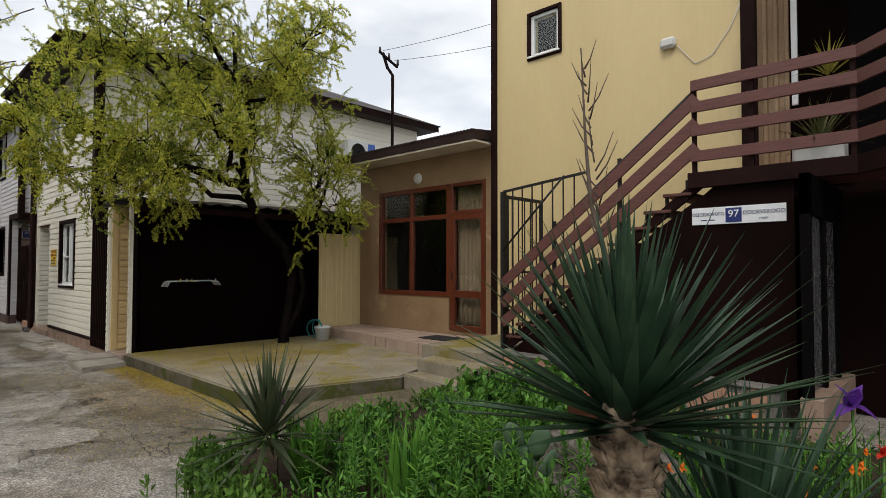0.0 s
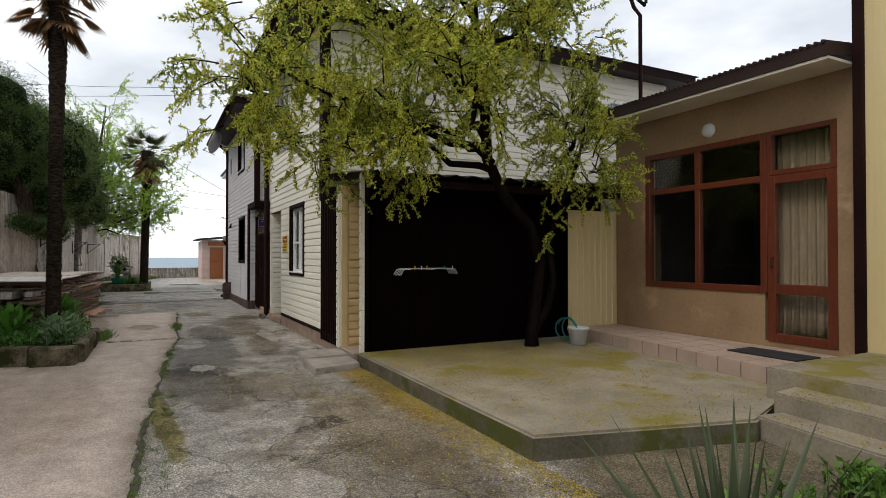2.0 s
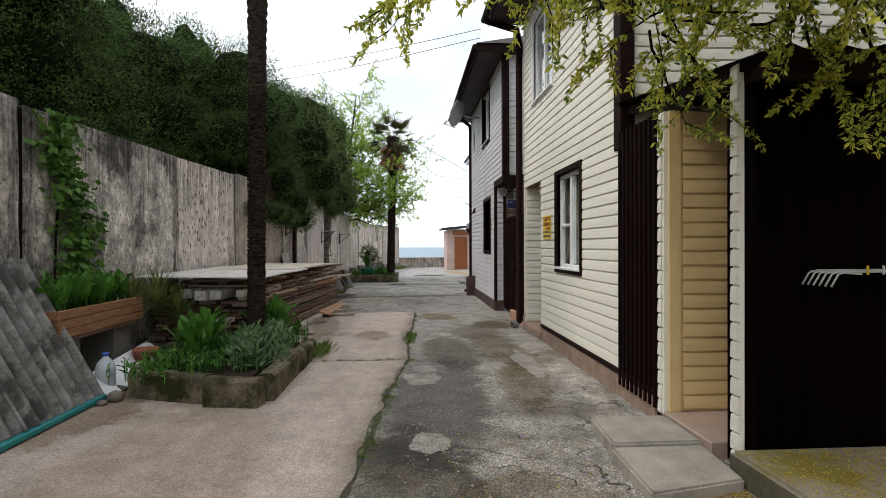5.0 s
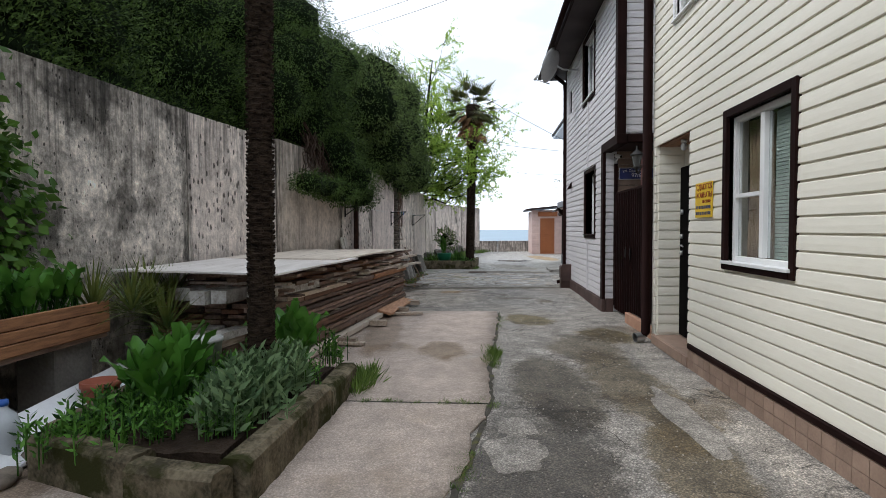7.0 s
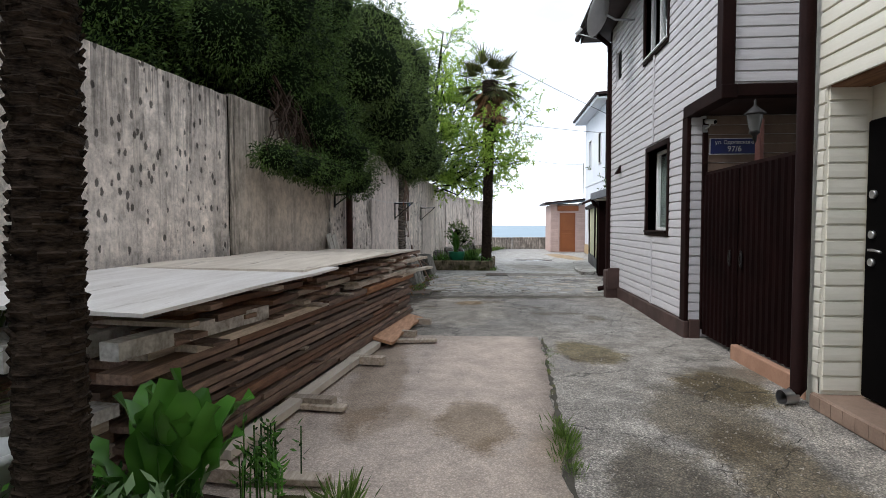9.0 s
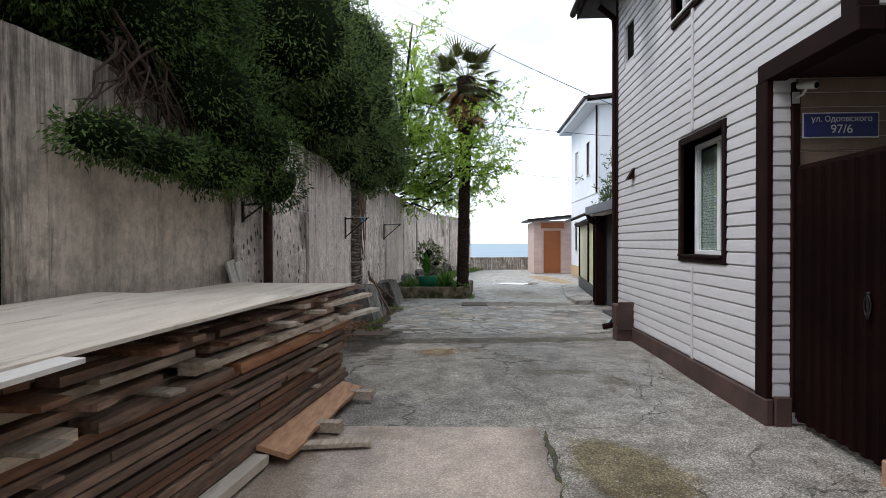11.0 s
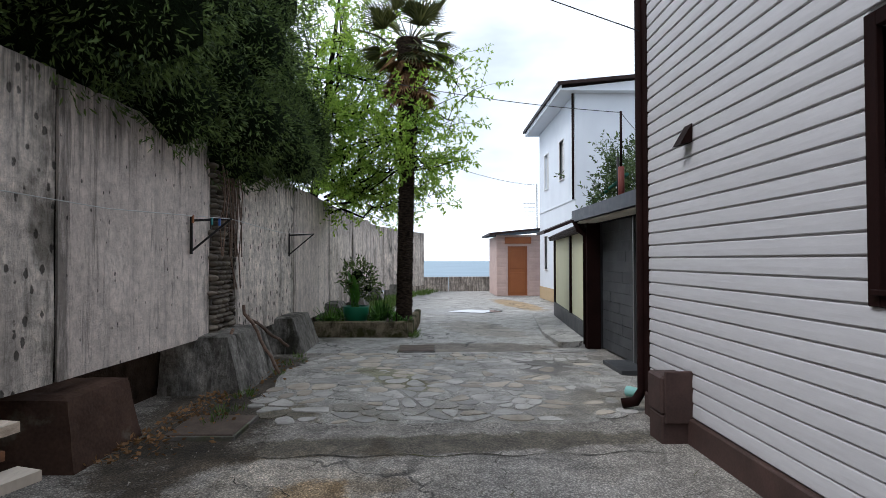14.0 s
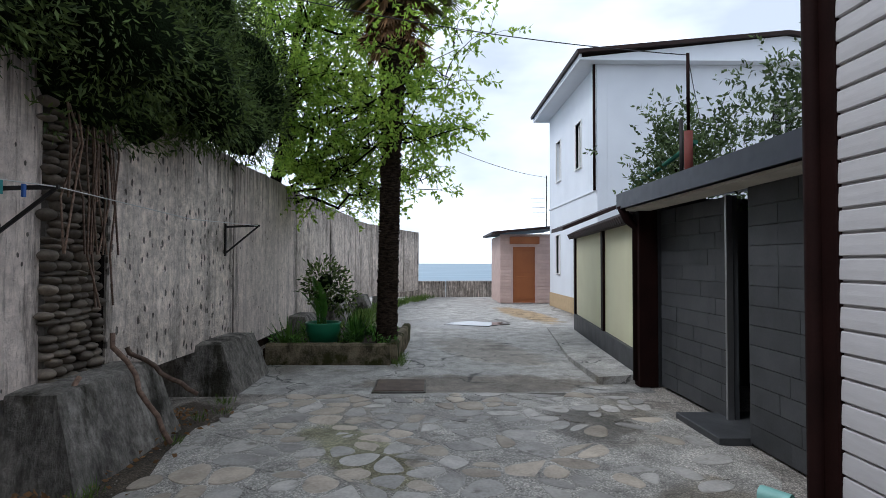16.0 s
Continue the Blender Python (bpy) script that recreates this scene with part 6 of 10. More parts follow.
def voronoi_cells(x0, x1, y0, y1, step, seed, gap, drop=0.0):
    """Irregular stones: the cells of jittered points, shrunk by the joint."""
    r = random.Random(seed)
    nx, ny = max(1, int((x1 - x0) / step)), max(1, int((y1 - y0) / step))
    pts = [((i + 0.5 + r.uniform(-0.42, 0.42)) * (x1 - x0) / nx + x0, (j + 0.5 + r.uniform(-0.42, 0.42)) * (y1 - y0) / ny + y0) for i in range(-1, nx + 1) for j in range(-1, ny + 1) if r.random() >= drop]
    cells = []
    for p in pts:
        if not (x0 < p[0] < x1 and y0 < p[1] < y1):
            continue
        poly = [(max(x0, p[0] - 2 * step), max(y0, p[1] - 2 * step)), (min(x1, p[0] + 2 * step), max(y0, p[1] - 2 * step)),
                (min(x1, p[0] + 2 * step), min(y1, p[1] + 2 * step)), (max(x0, p[0] - 2 * step), min(y1, p[1] + 2 * step))]
        for q in pts:
            if q is p or abs(q[0] - p[0]) > 3 * step or abs(q[1] - p[1]) > 3 * step:
                continue
            dx, dy = q[0] - p[0], q[1] - p[1]
            ln = math.hypot(dx, dy)
            lim = (p[0] * dx + p[1] * dy) / ln + ln / 2 - gap
            out = []
            for k in range(len(poly)):
                a, b = poly[k], poly[(k + 1) % len(poly)]
                da, db = (a[0] * dx + a[1] * dy) / ln - lim, (b[0] * dx + b[1] * dy) / ln - lim
                if da <= 0:
                    out.append(a)
                if da * db < 0:
                    f = da / (da - db)
                    out.append((a[0] + (b[0] - a[0]) * f, a[1] + (b[1] - a[1]) * f))
            poly = out
            if len(poly) < 3:
                break
        if len(poly) >= 3:
            cells.append(poly)
    return cells


for cell in voronoi_cells(-4.44, -1.4, 0.02, 0.40, 0.17, 5, 0.008):
    bm = B()
    lo = [bm.verts.new((x, 5.74, z)) for x, z in cell]
    hi = [bm.verts.new((x * 0.96 + 0.04 * cell[0][0], 5.718, z)) for x, z in cell]
    bm.faces.new(hi)
    for i in range(len(cell)):
        j = (i + 1) % len(cell)
        bm.faces.new((lo[i], lo[j], hi[j], hi[i]))
    bmesh.ops.recalc_face_normals(bm, faces=bm.faces)
    part("stone", bm, M_STONECLAD, sw)
# lamp and cable on the yellow wall
bm = B()
box(bm, -2.92, -2.72, Y_F - 0.1, Y_F - 0.01, 4.28, 4.42, 0.035)
lw = tagged(part("wall_lamp", bm, M_WHITEPLASTIC), "white oval bulkhead lamp on yellow wall", "lamp")
bm = tube(B(), [(-2.72, Y_F - 0.02, 4.3), (-2.5, Y_F - 0.015, 4.02), (-2.3, Y_F - 0.015, 4.08), (-2.1, Y_F - 0.015, 4.35), (-1.98, Y_F - 0.03, 4.6)], 0.006, 5)
tagged(part("wall_cable", bm, M_WHITEWIRE), "thin white cable looping along the yellow wall", "cable")

# ---- garage, cream fence, white house, shed (far end) ----
gar = thing("garage", -25.7, 4, 0, "garage faced with dark grey stone tiles under a sloping roof", "garage")
GY = 3.52
boxed("wall_core", M_GREYDOOR, gar, -25.08, -23.6, GY + 0.03, GY + 0.2, 0, 2.2, 0)
boxed("wall_side", M_GREYDOOR, gar, -27.3, -27.2, GY, 6.0, 0, 2.2, 0)
boxed("back_wall", M_GREYDOOR, gar, -27.2, -23.6, 5.9, 6.0, 0, 2.3, 0)
tile_rng = random.Random(11)
tile2 = mesh_of(box(B(), 0, 1, -0.02, 0, 0, 1, 0.0), "tile")
tile2.materials.append(M_GREYBLOCK)
core = boxed("tile_backing", M_GREYDOOR, gar, -25.08, -23.6, GY + 0.012, GY + 0.03, 0, 2.2, 0)
for j in range(14):
    x = -25.08
    while x < -23.62:
        w = min(tile_rng.choice((0.38, 0.5, 0.62)), -23.6 - x)
        piece("tile", tile2, pose(x, GY + 0.012 + tile_rng.uniform(0, 0.004), 0.02 + j * 0.156) @ Matrix.Diagonal((w - 0.005, 1, 0.151, 1)), core)
        x += w
door = boxed("garage_door", M_GREYDOOR, gar, -27.15, -25.62, GY + 0.15, GY + 0.2, 0.02, 2.05, 0, "grey tiled garage door")
for j in range(13):
    x = -27.14
    while x < -25.66:
        w = min(tile_rng.choice((0.4, 0.55, 0.7)), -25.63 - x)
        piece("tile", tile2, pose(x, GY + 0.15 + tile_rng.uniform(0, 0.004), 0.03 + j * 0.155) @ Matrix.Diagonal((w - 0.005, 1, 0.15, 1)), door)
        x += w
boxed("door_edge", M_METAL, gar, -25.64, -25.61, GY + 0.09, GY + 0.15, 0.02, 2.05, 0.002, "aluminium door edge")
boxed("reveal", M_GREYBLOCK, gar, -25.1, -25.08, GY, GY + 0.6, 0.0, 2.1, 0)
boxed("dark_inner_door", M_DOORBLACK, gar, -25.6, -25.1, GY + 0.55, GY + 0.6, 0.0, 2.1, 0)
boxed("door_step", M_GREYBLOCK, gar, -25.9, -25.1, GY - 0.25, GY + 0.5, -0.02, 0.05, 0.006)
bm = B()
v = [bm.verts.new(p) for p in ((-27.35, 3.2, 2.08), (-23.5, 3.2, 2.08), (-23.5, 6.2, 2.5), (-27.35, 6.2, 2.5), (-27.35, 3.2, 2.26), (-23.5, 3.2, 2.26), (-23.5, 6.2, 2.6), (-27.35, 6.2, 2.6))]
for f in ((3, 2, 1, 0), (4, 5, 6, 7), (0, 1, 5, 4), (1, 2, 6, 5), (2, 3, 7, 6), (3, 0, 4, 7)):
    bm.faces.new([v[i] for i in f])
part("roof", bm, plain("slate_blue_flashing", (0.055, 0.06, 0.078), 0.45), gar, "grey-blue metal flashing roof")
boxed("soffit", M_SOFFIT, gar, -27.3, -23.55, 3.26, GY + 0.02, 2.05, 2.075, 0)
part("drain_pipe", tube(B(), [(-27.25, 3.22, 2.12), (-27.25, 3.3, 1.95), (-27.28, 3.42, 1.85), (-27.28, 3.42, 0.06)], 0.055, 10), M_BROWN, gar, "dark downpipe")
boxed("end_post", M_BROWN, gar, -27.32, -27.16, 3.4, GY + 0.1, 0, 2.06, 0.005)

fence = thing("cream_fence", -29.9, 3.8, 0, "cream rendered fence wall with dark posts and tiled coping", "fence")
FA, FB = Vector((-27.32, 3.5, 0)), Vector((-32.6, 4.06, 0))


def along_fence(u, d=0.0):
    p = FA + (FB - FA) * u
    nrm = Vector((-(FB - FA).y, (FB - FA).x, 0)).normalized()
    if nrm.y > 0:
        nrm = -nrm
    return p + nrm * d


def fence_block(name, mat, u0, u1, d0, d1, z0, z1, label=""):
    o = [along_fence(u0, d0), along_fence(u1, d0), along_fence(u1, d1), along_fence(u0, d1)]
    bm = prism(B(), [(p.x, p.y) for p in o], z0, z1)
    bmesh.ops.recalc_face_normals(bm, faces=bm.faces)
    return part(name, bm, mat, fence, label)


fence_block("wall", M_CREAMWALL, 0, 1, -0.15, 0.0, 0.0, 1.95)
fence_block("plinth", M_GREYBLOCK, 0, 1, 0.0, 0.05, 0.0, 0.36, "dark grey plinth")
for u in (0.0, 0.42, 0.985):
    fence_block("post", M_BROWN, u, u + 0.03, 0.0, 0.04, 0.36, 1.95)
roof_tiles = fence_block("coping", M_ROOF, -0.01, 1.01, -0.25, 0.14, 1.95, 1.99, "dark tiled coping")
for i in range(40):
    a, b = along_fence(i / 40 + 0.01, 0.17), along_fence(i / 40 + 0.01, -0.12)
    part("roof_tile", tube(B(), [(a.x, a.y, 1.98), (b.x, b.y, 2.12)], 0.055, 8), M_ROOF, roof_tiles)
bm = B()
rp = [(-27.35, 3.44, 0.11), (-27.35, 2.98, 0.08), (-29.0, 3.02, 0.05), (-33.2, 3.55, 0.02), (-32.6, 3.98, 0.05), (-29.5, 3.66, 0.08)]
up, dn = [bm.verts.new(p) for p in rp], [bm.verts.new((p[0], p[1], -0.04)) for p in rp]
bm.faces.new(up)
for i in range(6):
    bm.faces.new((up[i], dn[i], dn[(i + 1) % 6], up[(i + 1) % 6]))
bmesh.ops.recalc_face_normals(bm, faces=bm.faces)
tagged(part("concrete_apron", bm, M_CONCPATCH), "pale sloping concrete apron along the fence foot", "pavement", kind="structure")
can = thing("door_canopy", -33.0, 4.3, 2.1, "small dark pitched canopy over a doorway", "canopy")
bm = B()
v = [bm.verts.new(p) for p in ((-33.6, 3.75, 2.12), (-32.5, 3.75, 2.12), (-32.5, 5.0, 2.62), (-33.6, 5.0, 2.62), (-33.6, 3.75, 2.2), (-32.5, 3.75, 2.2), (-32.5, 5.0, 2.70), (-33.6, 5.0, 2.70))]
for f in ((3, 2, 1, 0), (4, 5, 6, 7), (0, 1, 5, 4), (1, 2, 6, 5), (2, 3, 7, 6), (3, 0, 4, 7)):
    bm.faces.new([v[i] for i in f])
part("canopy_roof", bm, M_ROOF, can)
part("canopy_post", box(B(), -32.62, -32.54, 4.15, 4.23, 0, 2.13), M_BROWN, can)

wh = thing("white_house", -36.9, 5, 0, "two-storey pale white rendered house with a dark eave", "house")
WF = 5.0
WIN = [(-36.2, -35.6, 4.0, 5.25), (-38.6, -38.0, 4.0, 5.25), (-38.7, -38.15, 1.1, 2.3)]
wall_slab("wall_front", M_WHITEWALL, wh, "y", WF, -39.7, -34.2, 0, 6.3, WIN, 0.25)
wall_slab("wall_side", M_WHITEWALL, wh, "x", -34.2, WF + 0.252, 14, 0, 6.3, [(9.3, 9.95, 4.1, 5.35)], 0.25)
wall_slab("wall_end", M_WHITEWALL, wh, "x", -39.45, WF + 0.252, 14, 0, 6.3, (), 0.25)
for w in WIN:
    pvc_window(wh, "y", WF, *w, split=0.5, trim=0.03, trim_mat=M_WHITEPVC, transom=False, deep=0.06)
pvc_window(wh, "x", -34.2, 9.3, 9.95, 4.1, 5.35, split=0.5, trim=0.05, trim_mat=M_WHITEPVC, transom=False, deep=0.06)
bm = B()
box(bm, -40.0, -33.9, 4.5, 14, 6.28, 6.34)
box(bm, -40.0, -33.9, 4.5, 4.55, 6.34, 6.52)
part("eave", bm, M_WHITEWALL, wh)
bm = B()
v = [bm.verts.new(p) for p in ((-40.1, 4.42, 6.5), (-33.8, 4.42, 6.5), (-33.8, 9.5, 7.0), (-40.1, 9.5, 7.0), (-33.8, 14.5, 6.5), (-40.1, 14.5, 6.5))]
for f in ((0, 1, 2, 3), (3, 2, 4, 5)):
    bm.faces.new([v[i] for i in f])
roof = part("roof", bm, M_ROOF, wh, "dark sheet roof")
so = roof.modifiers.new("thick", "SOLIDIFY")
so.thickness = 0.09
bm = B()
v = [bm.verts.new(p) for p in ((-33.92, 4.56, 6.34), (-33.92, 13.9, 6.34), (-33.92, 9.5, 6.9))]
v2 = [bm.verts.new(p.co + Vector((-0.1, 0, 0))) for p in v]
bm.faces.new(v)
bm.faces.new(v2[::-1])
for i in range(3):
    bm.faces.new((v[i], v2[i], v2[(i + 1) % 3], v[(i + 1) % 3]))
part("gable", bm, M_WHITEWALL, wh)
boxed("string_course", M_WHITEWALL, wh, -39.7, -34.2, WF - 0.03, WF, 3.2, 3.26, 0.005)
part("corner_pipe", tube(B(), [(-34.24, WF - 0.06, 6.3), (-34.24, WF - 0.06, 3.2)], 0.035, 8), M_BROWN, wh)
boxed("stained_base", plain("ochre_stained_render", (0.50, 0.37, 0.22), 0.9), wh, -39.7, -34.2, WF - 0.02, WF - 0.002, 0.0, 0.45, 0.0, "ochre stained base")

shed = thing("small_shed", -40.9, 4.4, 0, "small shed in pinkish brick siding with orange-brown door", "shed")
wall = wall_slab("wall_front", M_PINKWALL, shed, "x", -40.62, 3.42, 5.45, 0, 2.45, [(3.87, 4.66, 0.02, 2.0)], 0.15)
siding(wall, "x", -40.62, 3.42, 5.4, 0.03, 2.35, [(3.80, 4.73, 0, 2.08)], M_PINKWALL)
wall_slab("wall_side", M_PINKWALL, shed, "y", 3.42, -43.5, -40.775, 0, 2.4)
sd = boxed("shed_door", M_ORANGEDOOR, shed, -40.7, -40.64, 3.87, 4.66, 0.02, 2.0, 0.006, "orange-brown door")
for z0, z1 in ((0.15, 0.95), (1.1, 1.85)):
    part("door_panel", box(B(), -40.64, -40.625, 3.97, 4.56, z0, z1, 0.008), M_ORANGEDOOR, sd)
boxed("door_canopy_board", M_ORANGEDOOR, shed, -40.6, -40.5, 3.75, 4.8, 2.1, 2.36, 0.006)
bm = B()
v = [bm.verts.new(p) for p in ((-40.2, 3.1, 2.44), (-40.2, 5.6, 2.68), (-43.8, 5.6, 2.68), (-43.8, 3.1, 2.44), (-40.2, 3.1, 2.52), (-40.2, 5.6, 2.76), (-43.8, 5.6, 2.76), (-43.8, 3.1, 2.52))]
for f in ((0, 1, 2, 3), (7, 6, 5, 4), (0, 4, 5, 1), (1, 5, 6, 2), (2, 6, 7, 3), (3, 7, 4, 0)):
    bm.faces.new([v[i] for i in f])
part("roof", bm, M_ROOF, shed)


# ---- timber stack and lane-side things ----
cube_me = {}


def unit_box(mat):
    if mat.name not in cube_me:
        me = mesh_of(box(B(), 0, 1, 0, 1, 0, 1), "board")
        me.materials.append(mat)
        cube_me[mat.name] = me
    return cube_me[mat.name]


ST = pose(-14.15, -1.13, 0, 0, 0, 174.8)
stack = thing("timber_stack", -16.8, -1.5, 0, "long stack of weathered boards and beams with spacers", "timber stack")
srng = random.Random(21)


def laid(name, mat, u, v, z, ln, w, t, turn=0.0, rise=0.0):
    piece(name, unit_box(mat), ST @ pose(u, v, z, 0, -rise, turn) @ Matrix.Diagonal((ln, w, t, 1)), stack)


# tight lower courses of dark sawn boards, each course broken at one or two joints
z = 0.10
for layer in range(10):
    t = 0.046
    lean = 0.012 * layer / 10
    joints = sorted(srng.uniform(0.9, 4.6) for _ in range(srng.choice((1, 1, 2))))
    for k, v in enumerate((0.0, 0.19, 0.40, 0.62, 0.85, 1.05, 1.25)):
        cuts = [srng.uniform(-0.06, 0.1) if k else srng.uniform(-0.03, 0.05)] + (joints if k == 0 else joints[:1]) + [5.35 + srng.uniform(-0.12, 0.1)]
        for a, b in zip(cuts, cuts[1:]):
            laid("board", srng.choice((M_WOODDARK, M_WOODDARK, M_WOODDARK, M_WOODBROWN, M_WOODUMBER)), a + 0.006, v + lean + (srng.gauss(0, 0.012) if k == 0 else 0), z, b - a - 0.012, 0.175, t - 0.008, srng.uniform(-0.12, 0.12))
    z += t + 0.002
    if layer in (2, 5, 8):
        for u in (0.5, 1.75, 3.1, 4.45):
            laid("spacer", srng.choice((M_WOODGREY, M_WOODDARK)), u + srng.uniform(-0.2, 0.2), -0.02 - srng.uniform(0.0, 0.05), z, srng.uniform(0.06, 0.1), 1.4, 0.016, srng.uniform(-3, 3))
        z += 0.018
# a course of wide reddish boards
for a, b, mat in ((0.7, 3.3, M_WOODBROWN), (3.32, 5.5, M_WOODWARM), (-0.25, 0.68, M_WOODDARK)):
    laid("board", mat, a, 0.01 + srng.uniform(-0.02, 0.02), z, b - a, 0.2, 0.05, srng.uniform(-0.2, 0.2))
for v in (0.25, 0.55, 0.85, 1.15):
    laid("board", M_WOODDARK, 0.0, v, z, 5.3, 0.24, 0.05)
z += 0.054
# looser upper courses: short and long pieces, fronts and ends uneven, stub ends of cross pieces showing
for course, (t, gap) in enumerate(((0.045, 0.018), (0.04, 0.03), (0.042, 0.026), (0.04, 0.03))):
    for row, v0 in enumerate((-0.03, 0.13, 0.33, 0.55, 0.8, 1.05)):
        a = srng.uniform(-0.3, 0.5) if row == 0 else srng.uniform(-0.1, 0.3)
        while a < 4.9:
            ln = min(srng.uniform(1.0, 2.7), 5.6 - a)
            mat = srng.choice((M_WOODGREY, M_WOODGREY, M_WOODDARK, M_WOODBROWN, M_WOODWARM)) if row < 2 else M_WOODDARK
            laid("beam", mat, a, v0 + 0.02 * course + (srng.uniform(-0.05, 0.04) if row == 0 else 0), z + srng.uniform(0, 0.003), ln, srng.uniform(0.1, 0.15), t, srng.uniform(-1.0, 1.0))
            a += ln + srng.uniform(0.02, 0.35 if row == 0 else 0.1)
    z += t + 0.004
    for u in (0.15, 0.85, 1.5, 2.2, 2.9, 3.5, 4.2, 4.9):
        laid("spacer", srng.choice((M_WOODGREY, M_WOODGREY, M_WOODDARK, M_WOODBROWN)), u + srng.uniform(-0.25, 0.25), -0.06 - srng.uniform(-0.06, 0.10), z, srng.uniform(0.08, 0.15), srng.uniform(0.9, 1.4), gap - 0.002, srng.uniform(-10, 10))
    z += gap
for u, v, dz, ln, turn, mat in ((4.75, 0.0, -0.10, 1.0, -9, M_WOODGREY), (4.9, 0.16, -0.13, 1.0, -5, M_WOODGREY), (4.6, 0.06, -0.20, 1.25, -3, M_WOODWARM), (4.95, 0.4, -0.06, 0.9, 4, M_WOODGREY), (5.0, -0.06, -0.24, 0.75, -14, M_PLY), (4.2, 0.05, -0.03, 1.5, -4, M_WOODDARK)):
    laid("loose_board", mat, u, v, z + dz, ln, 0.11, 0.034, turn, srng.uniform(-1.5, 2.5))
for u in (0.1, 1.35, 2.7, 4.1, 5.0):
    laid("bearer", M_WOODGREY, u, -0.35, 0.02, 0.1, 1.8, 0.075)
piece("base_plank", unit_box(M_PLY), ST @ pose(0.35, -0.12, 0.03, 3, 0, 0.4) @ Matrix.Diagonal((3.1, 0.1, 0.06, 1)), stack)
for dx, dy, dz, w, h in ((-0.42, 0.30, 0.74, 0.15, 0.12), (-0.5, 0.47, 0.735, 0.15, 0.125), (-0.3, 0.05, 0.76, 0.11, 0.09), (-0.25, 0.78, 0.74, 0.16, 0.12)):
    piece("painted_beam", unit_box(M_LIMEWASH), ST @ pose(dx, dy, dz, 0, 0, srng.uniform(-4, 4)) @ Matrix.Diagonal((1.3, w, h, 1)), stack)
for row in range(6):  # short limewashed offcuts piled at the near end
    for k in range(3):
        piece("offcut", unit_box(srng.choice((M_LIMEWASH, M_WOODGREY, M_WOODDARK))), ST @ pose(-0.42 + srng.uniform(-0.06, 0.05), 0.32 + k * 0.2 + srng.uniform(-0.02, 0.02), 0.03 + row * 0.075, 0, 0, srng.uniform(-6, 6)) @ Matrix.Diagonal((0.42, 0.17, 0.066, 1)), stack)
# plywood sheets on top
M_PLYWHITE = material("whitened_plywood", (0.72, 0.68, 0.64), (0.55, 0.50, 0.455), 0.7, scale=1.5, fine=20, stretch=(1, 6, 1), bump=0.15, stain=(0.40, 0.35, 0.3), stain_at=0.62)
for k, (u0, u1, v0, v1, zz, tilt) in enumerate(((-0.55, 1.75, -0.28, 1.45, 1.03, 0.5), (1.3, 3.75, -0.16, 1.42, 1.045, 0.3), (3.3, 5.55, -0.05, 1.25, 1.06, -0.4))):
    bm = B()
    prism(bm, [(u0, v0), (u1, v0 + 0.02), (u1 + 0.05, v1), (u0 + 0.12, v1 + 0.04)], 0, 0.018)
    bmesh.ops.triangulate(bm, faces=bm.faces[:])
    bmesh.ops.subdivide_edges(bm, edges=bm.edges[:], cuts=4, use_grid_fill=True)
    for vv in bm.verts:
        vv.co.z += 0.012 * noise.noise(Vector((vv.co.x * 1.2, vv.co.y * 1.5, k * 5)))
    bm.transform(ST @ pose(0, 0, zz, 0, -tilt, 0))
    tagged(part("plywood_sheet", bm, M_PLYWHITE if k == 0 else M_PLY), "large pale worn plywood sheet lying on stacked timber", "plywood", "sheets on the timber stack")
bm = B()
nseg = 14
for i in range(nseg + 1):
    u = 1.75 * i / nseg
    for s in (0, 1):
        y = (0.0 if s else 0.27) + 0.025 * noise.noise(Vector((u * 3, s * 4, 1)))
        for zz in (0, 0.035):
            bm.verts.new((u, y, zz))
bm.verts.ensure_lookup_table()
for i in range(nseg):
    a, b = i * 4, i * 4 + 4
    for q in ((a + 1, b + 1, b + 3, a + 3), (a + 2, b + 2, b, a), (a, b, b + 1, a + 1), (a + 3, b + 3, b + 2, a + 2)):
        bm.faces.new([bm.verts[j] for j in q])
bm.faces.new([bm.verts[j] for j in (0, 1, 3, 2)])
bm.faces.new([bm.verts[j] for j in (nseg * 4 + 2, nseg * 4 + 3, nseg * 4 + 1, nseg * 4)])
bmesh.ops.recalc_face_normals(bm, faces=bm.faces)
bm.transform(pose(-17.6, -0.60, 0.05, 14, 0, 176))
tagged(part("offcut_plank", bm, M_PATINA), "orange-brown waney plank lying against the stack", "plank")
for k, (x, y, ln, a) in enumerate(((-14.3, -0.95, 0.62, 88), (-15.5, -1.0, 0.45, 84), (-17.9, -0.62, 0.5, 100))):
    b = part("bearer_board", box(B(), 0, ln, -0.05, 0.05, 0, 0.035, 0.004), M_WOODGREY)
    b.matrix_world = pose(x, y, 0.02, 0, 0, a)
    tagged(b, "short grey board sticking out on the paving", "board", "boards on the ground")
# white leaning boards and the rusty standpipe at the wall
for k, (x, lean) in enumerate(((-20.15, 9), (-20.36, 12))):
    b = part("leaning_board", box(B(), -0.09, 0.09, -0.015, 0.015, 0, 1.28, 0.004), material("flaking_white_board%d" % k, (0.66, 0.62, 0.57), (0.34, 0.30, 0.25), 0.8, stretch=(1, 1, 0.3)))
    b.matrix_world = pose(x, wall_y(x) + 0.28, 0.02, 11, lean, 0)
    tagged(b, "flaking white board leaning on the concrete wall", "board", "leaning boards")
bm = tube(B(), [(-20.75, wall_y(-20.75) + 0.09, 0), (-20.75, wall_y(-20.75) + 0.09, 2.75)], 0.055, 12)
